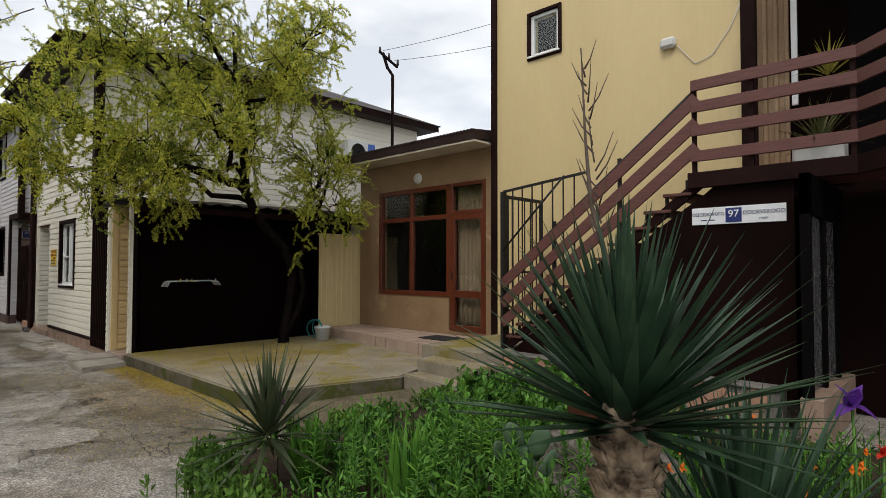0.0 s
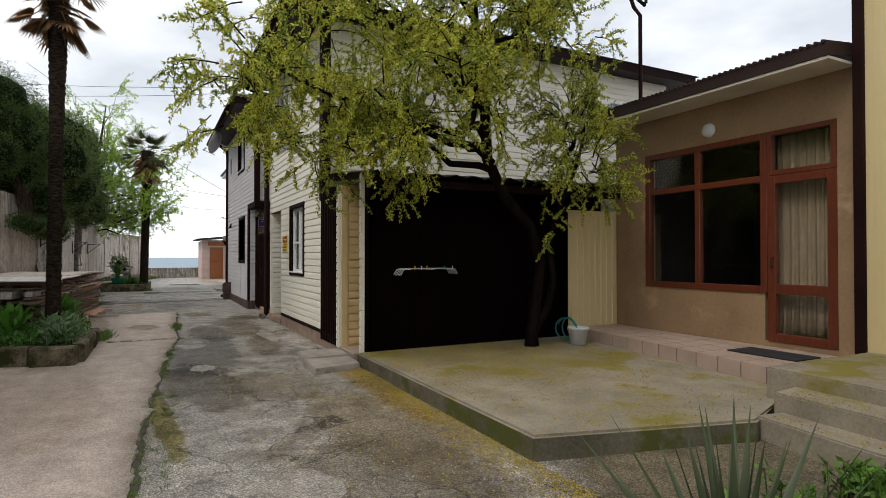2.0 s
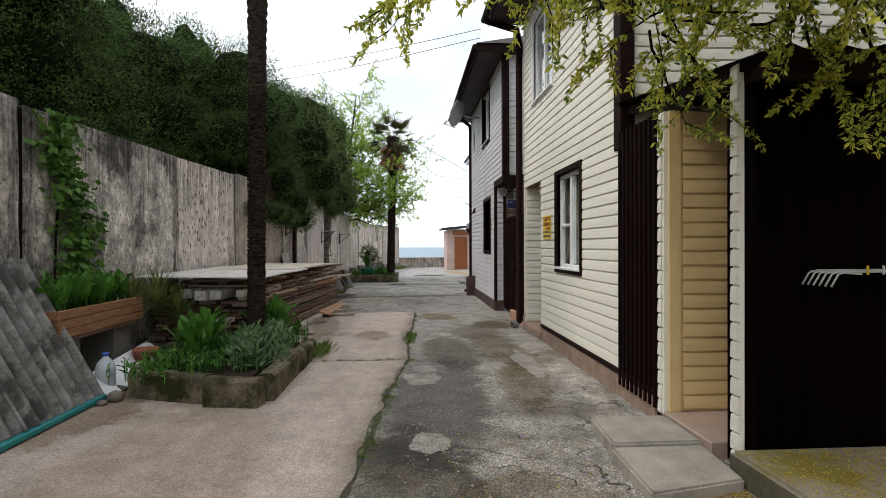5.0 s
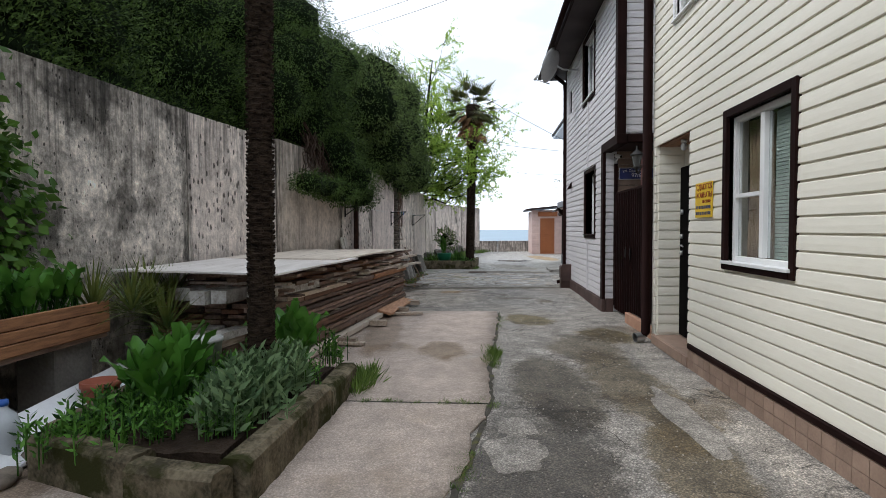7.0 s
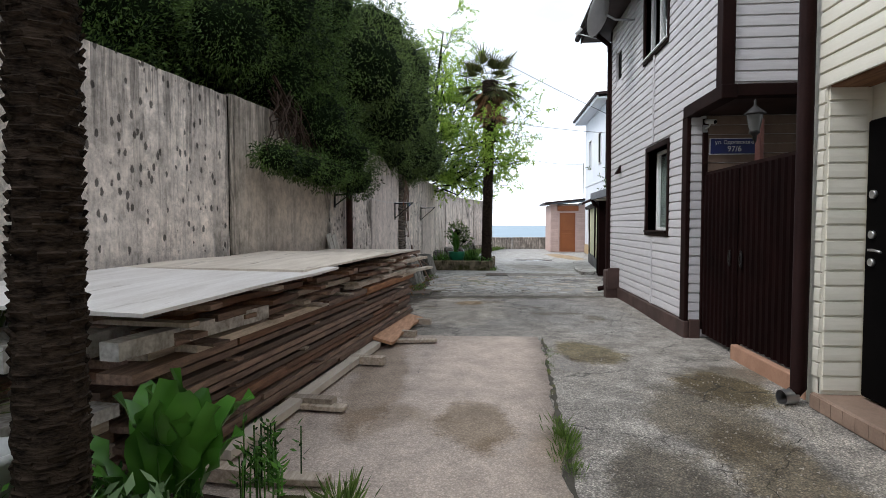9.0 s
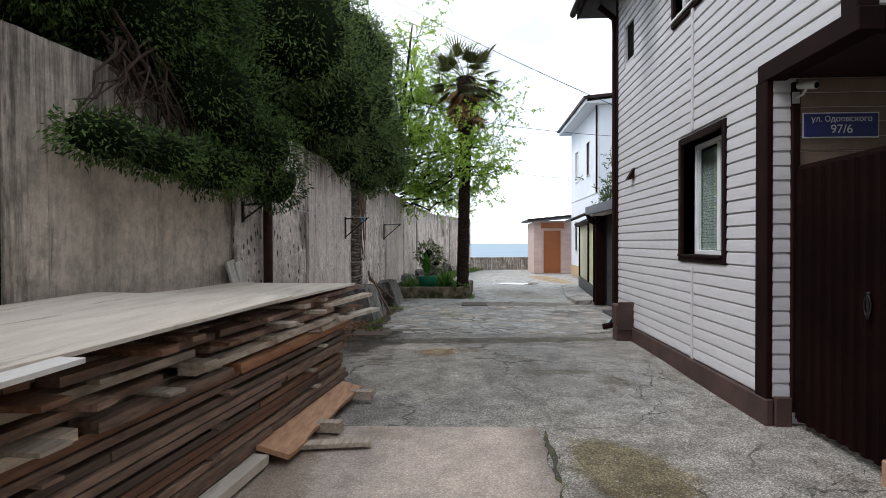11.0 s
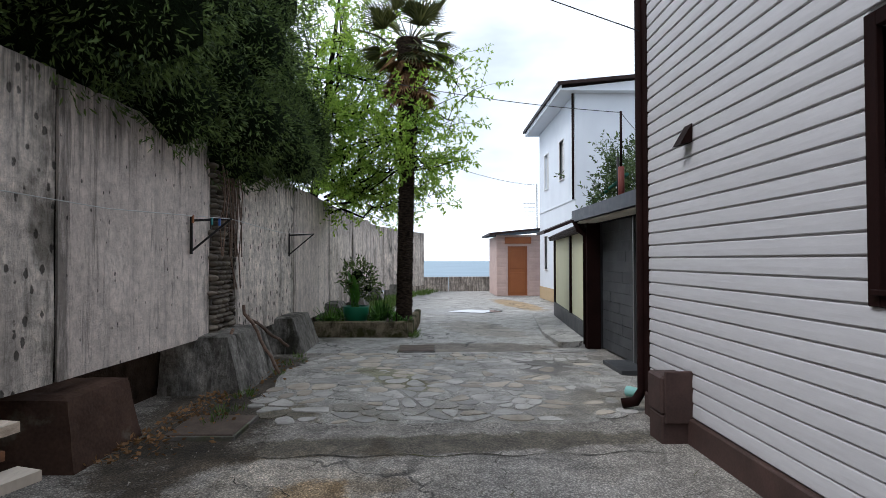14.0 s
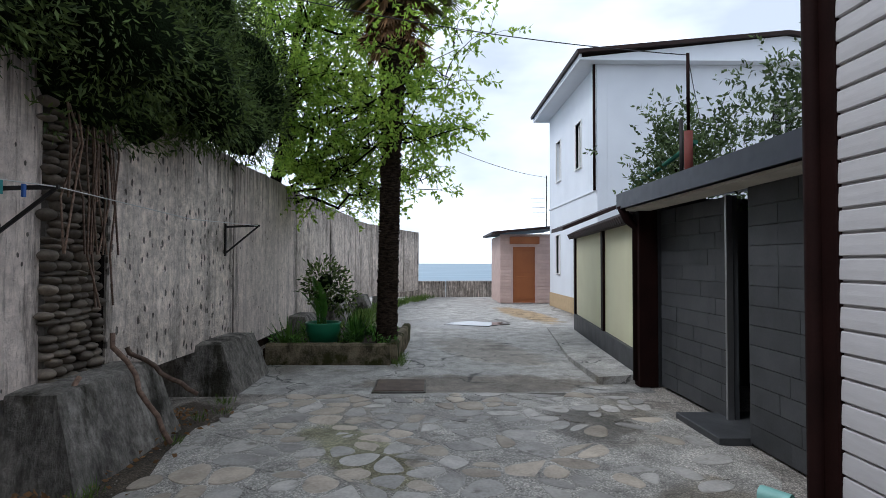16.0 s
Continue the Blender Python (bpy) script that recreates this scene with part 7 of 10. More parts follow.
tagged(part("standpipe", bm, material("rusty_dark_pipe", (0.055, 0.024, 0.017), (0.022, 0.011, 0.009), 0.8, scale=8, spec=0.15)), "rusty dark brown upright iron pipe on the wall", "pipe")

# ---- wash-line brackets on the wall ----
for x, s in ((-24.04, 0.42), (-27.66, 0.42), (-20.31, 0.25)):
    y = wall_y(x) + 0.01
    br = thing("line_bracket", x, y, 1.75, "black iron triangular wash-line bracket", "bracket", "wash-line brackets")
    part("arm", bar(B(), (x, y, 1.88), (x - 0.05, y + s, 1.9), 0.025), M_BLACKIRON, br)
    part("upright", bar(B(), (x, y + 0.01, 1.92), (x, y + 0.01, 1.92 - 0.95 * s), 0.025, up=(0, 1, 0)), M_BLACKIRON, br)
    part("brace", bar(B(), (x, y + 0.01, 1.95 - 0.95 * s), (x - 0.05, y + s * 0.95, 1.89), 0.02), M_BLACKIRON, br)
bm = tube(B(), [(-20.36, -1.8, 1.9), (-22.2, -1.52, 1.84), (-24.09, -1.29, 1.9), (-25.9, -1.24, 1.84), (-27.71, -1.18, 1.9)], 0.004, 5)
wl = tagged(part("washing_line", bm, M_WHITEWIRE), "thin pale washing line strung along the wall", "washing line")
for x, mt in ((-23.35, M_ORANGEDOOR), (-23.7, M_TEAL), (-23.85, M_BLUE)):
    tagged(part("clothes_peg", box(B(), x - 0.012, x + 0.012, -1.52 - 0.1217 * (x + 22.2) - 0.008, -1.52 - 0.1217 * (x + 22.2) + 0.008, 1.81, 1.885, 0.002), mt), "small plastic peg on the washing line", "peg", "pegs")

# ---- planted bed by the palm ----
bed = thing("planting_bed", -12.8, -1.0, 0, "planting bed with rough mossy concrete kerbs", "planting bed")


def kerb(a, b, parent, w=0.17, h=0.25, seed=0, mat=None):
    a, b = Vector((*a, 0)), Vector((*b, 0))
    d = b - a
    bm = B()
    n = max(2, int(d.length / 0.05))
    prof = [(-w / 2, -0.04), (w / 2, -0.04), (w / 2, h - 0.03), (w / 2 - 0.03, h), (-w / 2 + 0.03, h), (-w / 2, h - 0.03)]
    s = Vector((d.y, -d.x, 0)).normalized()
    rings = []
    for i in range(n + 1):
        p = a + d * i / n
        ring = []
        for o, z in prof:
            q = p + s * o + Vector((0, 0, z))
            q += Vector((1, 1, 0.8)) * (0.018 * noise.noise(q * 4 + Vector((seed, 0, 0))) + 0.012 * noise.noise(q * 13 + Vector((seed, 0, 0))))
            ring.append(bm.verts.new(q))
        rings.append(ring)
    for r0, r1 in zip(rings, rings[1:]):
        for j in range(6):
            bm.faces.new((r0[j], r0[(j + 1) % 6], r1[(j + 1) % 6], r1[j]))
    bm.faces.new(rings[0][::-1])
    bm.faces.new(rings[-1])
    bmesh.ops.recalc_face_normals(bm, faces=bm.faces)
    return part("kerb", bm, mat or M_KERB, parent)


M_KERB = material("mossy_old_kerb", (0.20, 0.165, 0.11), (0.05, 0.043, 0.027), 0.95, spec=0.1, mix=0.35, scale=5, fine=45, bump=0.6, dist=0.02, stain=(0.035, 0.036, 0.012), stain_at=0.5, stain_scale=3)
kerb((-11.45, -0.86), (-11.36, -0.36), bed, seed=1)
kerb((-11.80, -1.66), (-11.54, -0.88), bed, seed=2)
kerb((-11.5, -0.36), (-12.9, -0.33), bed, seed=3)
kerb((-12.92, -0.32), (-13.75, -0.34), bed, h=0.21, seed=5)
kerb((-11.92, -1.68), (-13.3, -1.80), bed, seed=4)
bm = prism(B(), [(-11.65, -0.5), (-13.75, -0.45), (-13.95, -1.8), (-13.3, -1.8), (-11.85, -1.7)][::-1], 0.0, 0.19)
bmesh.ops.triangulate(bm, faces=bm.faces[:])
bmesh.ops.subdivide_edges(bm, edges=bm.edges[:], cuts=6, use_grid_fill=True)
for v in bm.verts:
    v.co.z += 0.05 * noise.noise(v.co * 3)
part("soil", bm, M_SOIL, bed, "dark soil")
# second bed
bed2 = thing("planting_bed", -30, -0.5, 0, "low concrete-edged planting bed round a palm", "planting bed")
kerb((-28.72, -1.35), (-28.66, 0.40), bed2, 0.14, 0.3, 7)
kerb((-28.72, 0.42), (-31.3, 0.52), bed2, 0.14, 0.3, 8)
bm = prism(B(), [(-28.7, -1.4), (-28.7, 0.4), (-31.3, 0.5), (-31.3, -1.4)], 0.0, 0.22)
part("soil", bm, M_SOIL, bed2)
bm = lathe(B(), -29.05, -0.62, [(0.001, 0.22), (0.2, 0.22), (0.24, 0.42), (0.25, 0.43), (0.25, 0.53), (0.265, 0.56), (0.245, 0.56), (0.23, 0.5), (0.001, 0.48)], 24)
tagged(part("flower_pot", bm, M_GREENPOT), "round green plastic tub in the far bed", "pot")

# ---- timber trough, leaning corrugated sheet, white board, bottle ----
M_TROUGH = material("orange_brown_trough_board", (0.36, 0.17, 0.075), (0.15, 0.068, 0.032), 0.75, scale=3, fine=30, stretch=(1.5, 14, 14), bump=0.25, per_piece=0.2)
tr = thing("wooden_trough", -12.6, -2.35, 0.55, "long wooden planter trough of orange-brown boards", "planter")
for j in range(3):
    part("board", box(B(), -13.2, -11.55, -2.24, -2.21, 0.58 + j * 0.09, 0.664 + j * 0.09, 0.005), M_TROUGH, tr)
    part("board", box(B(), -11.58, -11.55, -2.62, -2.24, 0.58 + j * 0.09, 0.664 + j * 0.09, 0.005), M_TROUGH, tr)
part("bottom", box(B(), -13.2, -11.58, -2.66, -2.24, 0.54, 0.6), M_WOODDARK, tr)
part("soil", box(B(), -13.18, -11.6, -2.64, -2.245, 0.6, 0.79), M_SOIL, tr)
for x in (-11.85, -12.9):
    part("leg", box(B(), x - 0.2, x + 0.2, -2.62, -2.3, 0, 0.54, 0.01), M_OLDCONC, tr, "concrete block support")
cs = thing("corrugated_sheet", -10.6, -2.2, 0, "grey corrugated roofing sheets leaning on the planter", "roofing sheet")
for k, (x0, x1, top) in enumerate(((-11.66, -10.55, 1.45), (-10.62, -9.35, 1.42))):
    bm = B()
    cols = []
    n = int((x1 - x0) / 0.016)
    for i in range(n + 1):
        u = i * 0.016
        ring = []
        for t in (0.0, 0.006):
            for s in (0, 1):
                ring.append(bm.verts.new((u, 0.048 * math.sin(u * 2 * math.pi / 0.15) + t, s * top + (0.03 * noise.noise(Vector((u * 6, k, s))) if s else 0))))
        cols.append(ring)
    for a, b in zip(cols, cols[1:]):
        bm.faces.new((a[0], b[0], b[1], a[1]))
        bm.faces.new((a[3], b[3], b[2], a[2]))
    for f in bm.faces:
        f.smooth = True
    bm.transform(pose(x0, -1.90 - 0.02 * k, 0.05, 29, 0, 0))
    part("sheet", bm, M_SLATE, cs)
part("teal_batten", box(B(), -11.7, -9.3, -1.9, -1.84, 0.015, 0.06, 0.006), M_TEAL, cs, "teal painted batten")
wb = part("white_board", box(B(), 0, 1.75, 0, 0.34, 0, 0.05, 0.012), plain("glossy_white_panel", (0.78, 0.79, 0.8), 0.35))
wb.matrix_world = pose(-13.35, -2.27, 0.24, -34, 2.0, 6)
tagged(wb, "long white plastic panel lying on rubble", "panel")
bt = thing("water_bottle", -11.83, -1.92, 0.0, "clear five-litre water bottle with blue cap", "bottle")
bm = lathe(B(), -11.86, -1.96, [(0.001, 0.06), (0.085, 0.06), (0.09, 0.1), (0.085, 0.18), (0.09, 0.19), (0.09, 0.26), (0.07, 0.32), (0.03, 0.36), (0.028, 0.385)], 18)
part("body", bm, plain("cloudy_plastic", (0.5, 0.53, 0.56), 0.2), bt)
part("cap", lathe(B(), -11.86, -1.96, [(0.001, 0.41), (0.033, 0.41), (0.033, 0.378), (0.001, 0.378)], 14), M_BLUE, bt, "blue cap")
for k in range(14):
    x, y = -11.75 + srng.uniform(-0.25, 0.35), -2.0 + srng.uniform(-0.15, 0.3)
    r = srng.uniform(0.03, 0.08)
    s = part("rubble_stone", blob(B(), (x, y, r * 0.5), r, k + 2, 0.35, 2, (1.2, 1, 0.6)), M_RIVERSTONE, smooth=True)
    tagged(s, "loose grey-brown rubble stone beside the bed", "stone", "loose rubble")
bm = lathe(B(), -12.75, -1.98, [(0.001, 0.0), (0.1, 0.0), (0.13, 0.25), (0.14, 0.25), (0.14, 0.29), (0.12, 0.29), (0.11, 0.26), (0.001, 0.25)], 20)
tagged(part("terracotta_pot", bm, M_TERRA), "small terracotta flower pot", "pot")
bm = lathe(B(), -13.45, -1.52, [(0.001, 0.19), (0.12, 0.19), (0.145, 0.45), (0.155, 0.455), (0.155, 0.49), (0.14, 0.49), (0.13, 0.46), (0.001, 0.25)], 24)
tagged(part("bucket", bm, M_WHITEPLASTIC), "white plastic bucket beside the palm", "bucket")

# ---- forecourt things ----
bk = thing("bucket", -8.75, 6.0, 0.165, "white plastic bucket with soil by the tree", "bucket")
part("pail", lathe(B(), -8.75, 6.0, [(0.001, 0.17), (0.115, 0.17), (0.135, 0.38), (0.15, 0.39), (0.15, 0.42), (0.135, 0.42), (0.125, 0.38), (0.001, 0.36)], 22), M_WHITEPLASTIC, bk)
part("bucket_handle", tube(B(), [(-8.75 + 0.15 * math.cos(a / 8 * math.pi), 5.93, 0.39 - 0.12 * math.sin(a / 8 * math.pi)) for a in range(9)], 0.005, 5), M_METAL, bk)
bm = tube(B(), [(-9.05 + 0.16 * math.cos(a * 0.5) * (1 + 0.02 * a), 6.05 + 0.05 * math.sin(a * 0.23), 0.36 + 0.16 * math.sin(a * 0.5)) for a in range(32)], 0.011, 6)
tagged(part("garden_hose", bm, M_TEAL), "coiled teal garden hose hung beside the tree", "hose")
rk = thing("wire_rack", -9.55, 4.05, 1.25, "white wire wash rack hung on the dark wall", "rack")
for k in range(6):
    x = -9.70 + k * 0.05
    part("wire", tube(B(), [(x, 3.52, 1.175), (x, 3.565, 1.25), (x, 3.62, 1.265), (x, 4.3, 1.265), (x, 4.36, 1.25), (x, 4.40, 1.185)], 0.006, 6), M_WHITEWIRE, rk)
for y in (3.62, 3.96, 4.3):
    part("cross_wire", tube(B(), [(-9.76, y, 1.258), (-9.34, y, 1.258)], 0.006, 6), M_WHITEWIRE, rk)
for y in (3.7, 3.8, 3.88, 4.15, 4.28):
    part("peg", box(B(), -9.4, -9.388, y, y + 0.012, 1.25, 1.305, 0.002), (M_TEAL, M_WHITEPLASTIC, M_YELLOWSIGN)[int(y * 50) % 3], rk)
# slabs before the alcove
M_LOOSESLAB = material("worn_loose_slab", (0.40, 0.36, 0.31), (0.24, 0.215, 0.18), 0.9, spec=0.15, scale=5, fine=60, bump=0.5, stain=(0.15, 0.135, 0.11), stain_at=0.58, stain_scale=3)
for k, o in enumerate(([(-10.55, 2.40), (-9.95, 2.35), (-9.95, 2.98), (-10.55, 3.0)], [(-9.92, 2.33), (-9.2, 2.30), (-9.35, 2.92), (-9.92, 2.97)])):
    bm = prism(B(), o, -0.03, 0.085 - 0.015 * k)
    bmesh.ops.bevel(bm, geom=bm.edges[:], offset=0.015, segments=2, affect="EDGES")
    tagged(part("paving_slab", bm, M_LOOSESLAB), "loose grey concrete slab before the doorway", "slab", "entrance slabs")

# ---- fixtures on the houses ----
ac = thing("air_conditioner", -11.3, 8.8, 4.2, "white outdoor air conditioner unit on the siding", "air conditioner")
part("casing", box(B(), -11.42, -11.14, 8.35, 9.2, 4.05, 4.65, 0.02), M_WHITEPLASTIC, ac)
bm = B()
for r in (0.06, 0.11, 0.16, 0.21):
    tube(bm, [(-11.13, 8.65 + r * math.cos(a * 0.2618), 4.35 + r * math.sin(a * 0.2618)) for a in range(25)], 0.008, 5)
part("fan_grille", bm, M_CABLE, ac)
bm = tube(B(), [(-11.139, 8.65, 4.35), (-11.131, 8.65, 4.35)], 0.22, 24)
part("fan_opening", bm, M_DOORBLACK, ac)
part("badge", box(B(), -11.139, -11.133, 8.95, 9.17, 4.42, 4.6), M_BLUE, ac, "blue label")
for y in (8.45, 9.05):
    part("bracket", bar(B(), (-11.47, y, 4.03), (-11.12, y, 4.03), 0.03), M_METAL, ac)
dish = thing("satellite_dish", -21.6, 2.6, 5.0, "grey-white satellite dish below the eave", "satellite dish")
bm = lathe(B(), 0, 0, [(0.001, 0.0), (0.12, 0.012), (0.24, 0.045), (0.34, 0.095), (0.38, 0.12), (0.385, 0.115), (0.34, 0.085), (0.24, 0.035), (0.001, -0.012)], 28)
bm.transform(pose(-21.45, 2.42, 5.0, 68, 0, -28))
part("reflector", bm, plain("grey_dish_paint", (0.42, 0.42, 0.41), 0.5), dish)
part("arm", tube(B(), [(-21.45, 2.46, 5.0), (-21.45, 2.6, 4.92), (-21.45, 2.96, 4.9)], 0.02, 8), M_METAL, dish)
part("feed_arm", tube(B(), [(-21.6, 2.32, 4.65), (-21.8, 2.0, 4.82)], 0.012, 6), M_METAL, dish)
part("feed_head", tube(B(), [(-21.8, 2.0, 4.80), (-21.73, 2.08, 4.88)], 0.03, 10), M_WHITEPLASTIC, dish)
lan = thing("wall_lantern", -17.35, 3.2, 2.35, "black coach lantern with glass sides", "lantern")
part("cap", lathe(B(), -17.35, 3.15, [(0.001, 2.66), (0.012, 2.64), (0.012, 2.60), (0.03, 2.58), (0.1, 2.52), (0.105, 2.505), (0.001, 2.505)], 6), M_BLACKIRON, lan)
part("glass", lathe(B(), -17.35, 3.15, [(0.078, 2.50), (0.045, 2.34)], 6), plain("smoky_lantern_glass", (0.12, 0.12, 0.115), 0.2), lan, "smoky glass sides")
part("foot", lathe(B(), -17.35, 3.15, [(0.05, 2.34), (0.05, 2.32), (0.015, 2.29), (0.02, 2.26), (0.001, 2.24)], 6), M_BLACKIRON, lan)
part("arm", tube(B(), [(-17.35, 3.15, 2.29), (-17.45, 3.2, 2.25), (-17.55, 3.25, 2.32), (-17.6, 3.3, 2.4), (-17.6, 3.31, 2.2)], 0.013, 6), M_BLACKIRON, lan)
part("mount", box(B(), -17.66, -17.54, 3.29, 3.33, 2.04, 2.5, 0.004), M_RAILWOOD, lan)
cam_unit = thing("surveillance_unit", -18.55, 3.3, 2.5, "small white surveillance dome on a wall bracket in the porch", "surveillance unit")
part("wall_plate", box(B(), -18.612, -18.602, 3.09, 3.15, 2.53, 2.62, 0.003), M_METAL, cam_unit)
part("bracket", tube(B(), [(-18.605, 3.12, 2.57), (-18.53, 3.13, 2.58), (-18.5, 3.14, 2.62)], 0.01, 8), M_WHITEPLASTIC, cam_unit)
part("housing", tube(B(), [(-18.55, 3.11, 2.655), (-18.43, 3.17, 2.625)], [0.03, 0.03], 14), M_WHITEPLASTIC, cam_unit)
part("glass_eye", tube(B(), [(-18.432, 3.169, 2.6255), (-18.424, 3.173, 2.6235)], [0.024, 0.022], 14), M_DOORBLACK, cam_unit, "dark glass front")
# utility pole behind house 1 and the cables overhead
pole = thing("utility_pole", -11.3, 9.9, 0, "dark pole with crossarm and insulators behind the house", "pole")
part("mast", tube(B(), [(-10.9, 9.55, 0), (-10.9, 9.55, 6.45), (-10.95, 9.42, 6.62), (-11.0, 9.3, 7.0)], 0.04, 10), M_BROWN, pole)
part("crossarm", bar(B(), (-10.9, 9.1, 6.95), (-11.0, 9.8, 6.75), 0.05), M_BROWN, pole)
for y in (9.15, 9.45, 9.75):
    part("insulator", tube(B(), [(-10.93, y, 6.95 - (y - 9.1) * 0.28), (-10.93, y, 7.1 - (y - 9.1) * 0.28)], [0.035, 0.025], 8), M_CABLE, pole)


def cable(a, b, sag, r=0.006):
    a, b = Vector(a), Vector(b)
    pts = [a.lerp(b, i / 24) - Vector((0, 0, sag * 4 * (i / 24) * (1 - i / 24))) for i in range(25)]
    return tagged(part("overhead_cable", tube(B(), pts, r, 5), M_CABLE), "thin dark overhead cable", "cable", "overhead cables")


cable((-11.0, 9.3, 7.05), (-2.0, 14.0, 9.5), 0.4)
cable((-11.0, 9.7, 6.9), (-2.0, 14.6, 8.9), 0.5)
cable((-17.0, 2.4, 5.6), (-34.0, -14.0, 9.5), 0.5)
cable((-17.2, 2.4, 5.5), (-34.0, -14.6, 9.0), 0.6)
cable((-23.35, 2.88, 3.66), (-27.25, -3.45, 8.4), 0.12)
cable((-27.0, 3.92, 3.83), (-27.3, -4.0, 5.45), 0.25)
cable((-27.0, 3.92, 3.83), (-34.1, 7.6, 4.6), 0.15)
cable((-39.75, 4.9, 4.35), (-29.2, -0.6, 4.1), 0.25, 0.007)
# mast on the garage roof, green rail
mast = thing("cable_mast", -28.3, 4.6, 2.3, "thin rusty mast with cable on the garage roof", "mast")
part("base", tube(B(), [(-27.0, 3.92, 2.3), (-27.0, 3.92, 2.95)], 0.05, 10), plain("red_oxide", (0.16, 0.035, 0.025), 0.7), mast)
part("rod", tube(B(), [(-27.0, 3.92, 2.95), (-27.0, 3.92, 3.85)], 0.02, 8), M_BROWN, mast)
part("stay", tube(B(), [(-27.25, 3.95, 2.3), (-27.25, 3.95, 3.15)], 0.025, 8), M_BLACKIRON, mast)
rl = thing("green_rail", -28, 4.0, 2.1, "green painted pipe rail behind the fence", "rail")
part("rail", tube(B(), [(-27.1, 4.05, 2.85), (-29.3, 4.1, 2.6), (-29.35, 4.1, 2.1)], 0.03, 8), plain("green_pipe_paint", (0.02, 0.12, 0.08), 0.5), rl)
ant = thing("tv_antenna", -40.0, 4.9, 3.2, "small metal antenna on the white house corner", "antenna")
part("mast", tube(B(), [(-39.75, 4.9, 2.6), (-39.75, 4.9, 4.4)], 0.02, 6), M_CABLE, ant)
for k in range(5):
    part("element", tube(B(), [(-39.8, 4.45 - 0.02 * k, 3.0 + 0.16 * k), (-39.8, 4.85, 3.0 + 0.16 * k)], 0.008, 5), M_METAL, ant)
# manhole covers
for x, y, a in ((-22.98, -1.04, 0), (-27.25, 0.62, 3)):
    mh = thing("manhole_cover", x, y, 0, "flat square rusty metal manhole cover in the paving", "manhole cover", "manhole covers", rz=a)
    part("cover", box(B(), x - 0.3, x + 0.3, y - 0.28, y + 0.28, -0.02, 0.022, 0.006), material("rusty_cover_%d" % int(-x), (0.15, 0.11, 0.085), (0.08, 0.06, 0.048), 0.8, 0.2), mh)
    part("rim", frame_bars(B(), "y", y - 0.3, y + 0.3, x - 0.33, x + 0.33, -0.03, 0.012, 0.03), M_OLDCONC, mh)
bm = tube(B(), [(-23.9, 3.08, 0.05), (-24.04, 2.98, 0.04)], [0.045, 0.06], 12, False)
tagged(part("drain_scoop", bm, plain("pale_turquoise_plastic", (0.3, 0.6, 0.55), 0.4)), "pale turquoise plastic scoop under the downpipe", "scoop")
# balcony planters
bp = thing("balcony_planter", -1.0, 6.1, 2.46, "white plastic trough with spiky plants on the balcony", "planter")
part("trough", box(B(), -1.25, -0.85, 6.0, 6.25, 2.46, 2.66, 0.02), M_WHITEPLASTIC, bp)


# ---- trees and plants ----
def strands(starts, dirs, n_leaf, length, droop, wobble=0.15):
    """Leafy twigs: points and directions along drooping strands."""
    starts, d = np.asarray(starts, float), np.asarray(dirs, float)
    d = d / (np.linalg.norm(d, axis=1, keepdims=True) + 1e-9)
    pos, al = [], []
    p = starts.copy()
    L = length * RNG.uniform(0.5, 1.2, len(p))
    for k in range(n_leaf):
        pos.append(p + RNG.normal(0, 0.012, p.shape))
        al.append(d * 0.6 + RNG.normal(0, 0.55, d.shape))
        d = d + RNG.normal(0, wobble, d.shape)
        d[:, 2] -= droop
        d = d / (np.linalg.norm(d, axis=1, keepdims=True) + 1e-9)
        p = p + d * (L / n_leaf)[:, None]
    return np.concatenate(pos), np.concatenate(al)


def crooked(a, b, n, amp, seed):
    a, b = Vector(a), Vector(b)
    r = np.random.default_rng(seed)
    pts = []
    for i in range(n + 1):
        t = i / n
        p = a.lerp(b, t)
        if 0 < i < n:
            p += Vector(r.normal(0, amp, 3))
        pts.append(p)
    return pts


# main tree in the forecourt
tree = thing("forecourt_tree", -8.9, 5.5, 0.16, "crooked dark-barked tree with drooping yellow-green spring leaves", "tree")
bm = B()
tube(bm, [(-8.95, 5.32, 0.1), (-8.97, 5.34, 0.35), (-9.0, 5.44, 0.8), (-8.97, 5.5, 1.35), (-8.94, 5.3, 1.85), (-8.88, 4.82, 2.25), (-8.85, 4.52, 2.75), (-8.8, 4.45, 3.5), (-8.75, 4.3, 4.3), (-8.7, 4.2, 5.3)],
     [0.115, 0.085, 0.072, 0.07, 0.072, 0.074, 0.075, 0.068, 0.05, 0.02], 12)
tube(bm, [(-8.97, 5.34, 0.3), (-8.92, 5.58, 0.7), (-8.95, 5.72, 1.1), (-8.95, 5.62, 1.6), (-8.88, 5.8, 2.2), (-8.75, 6.0, 2.8), (-8.7, 6.1, 3.3)], [0.06, 0.05, 0.045, 0.04, 0.036, 0.025, 0.012], 10)
part("trunk", bm, M_BARK, tree, smooth=True)
limbs = []
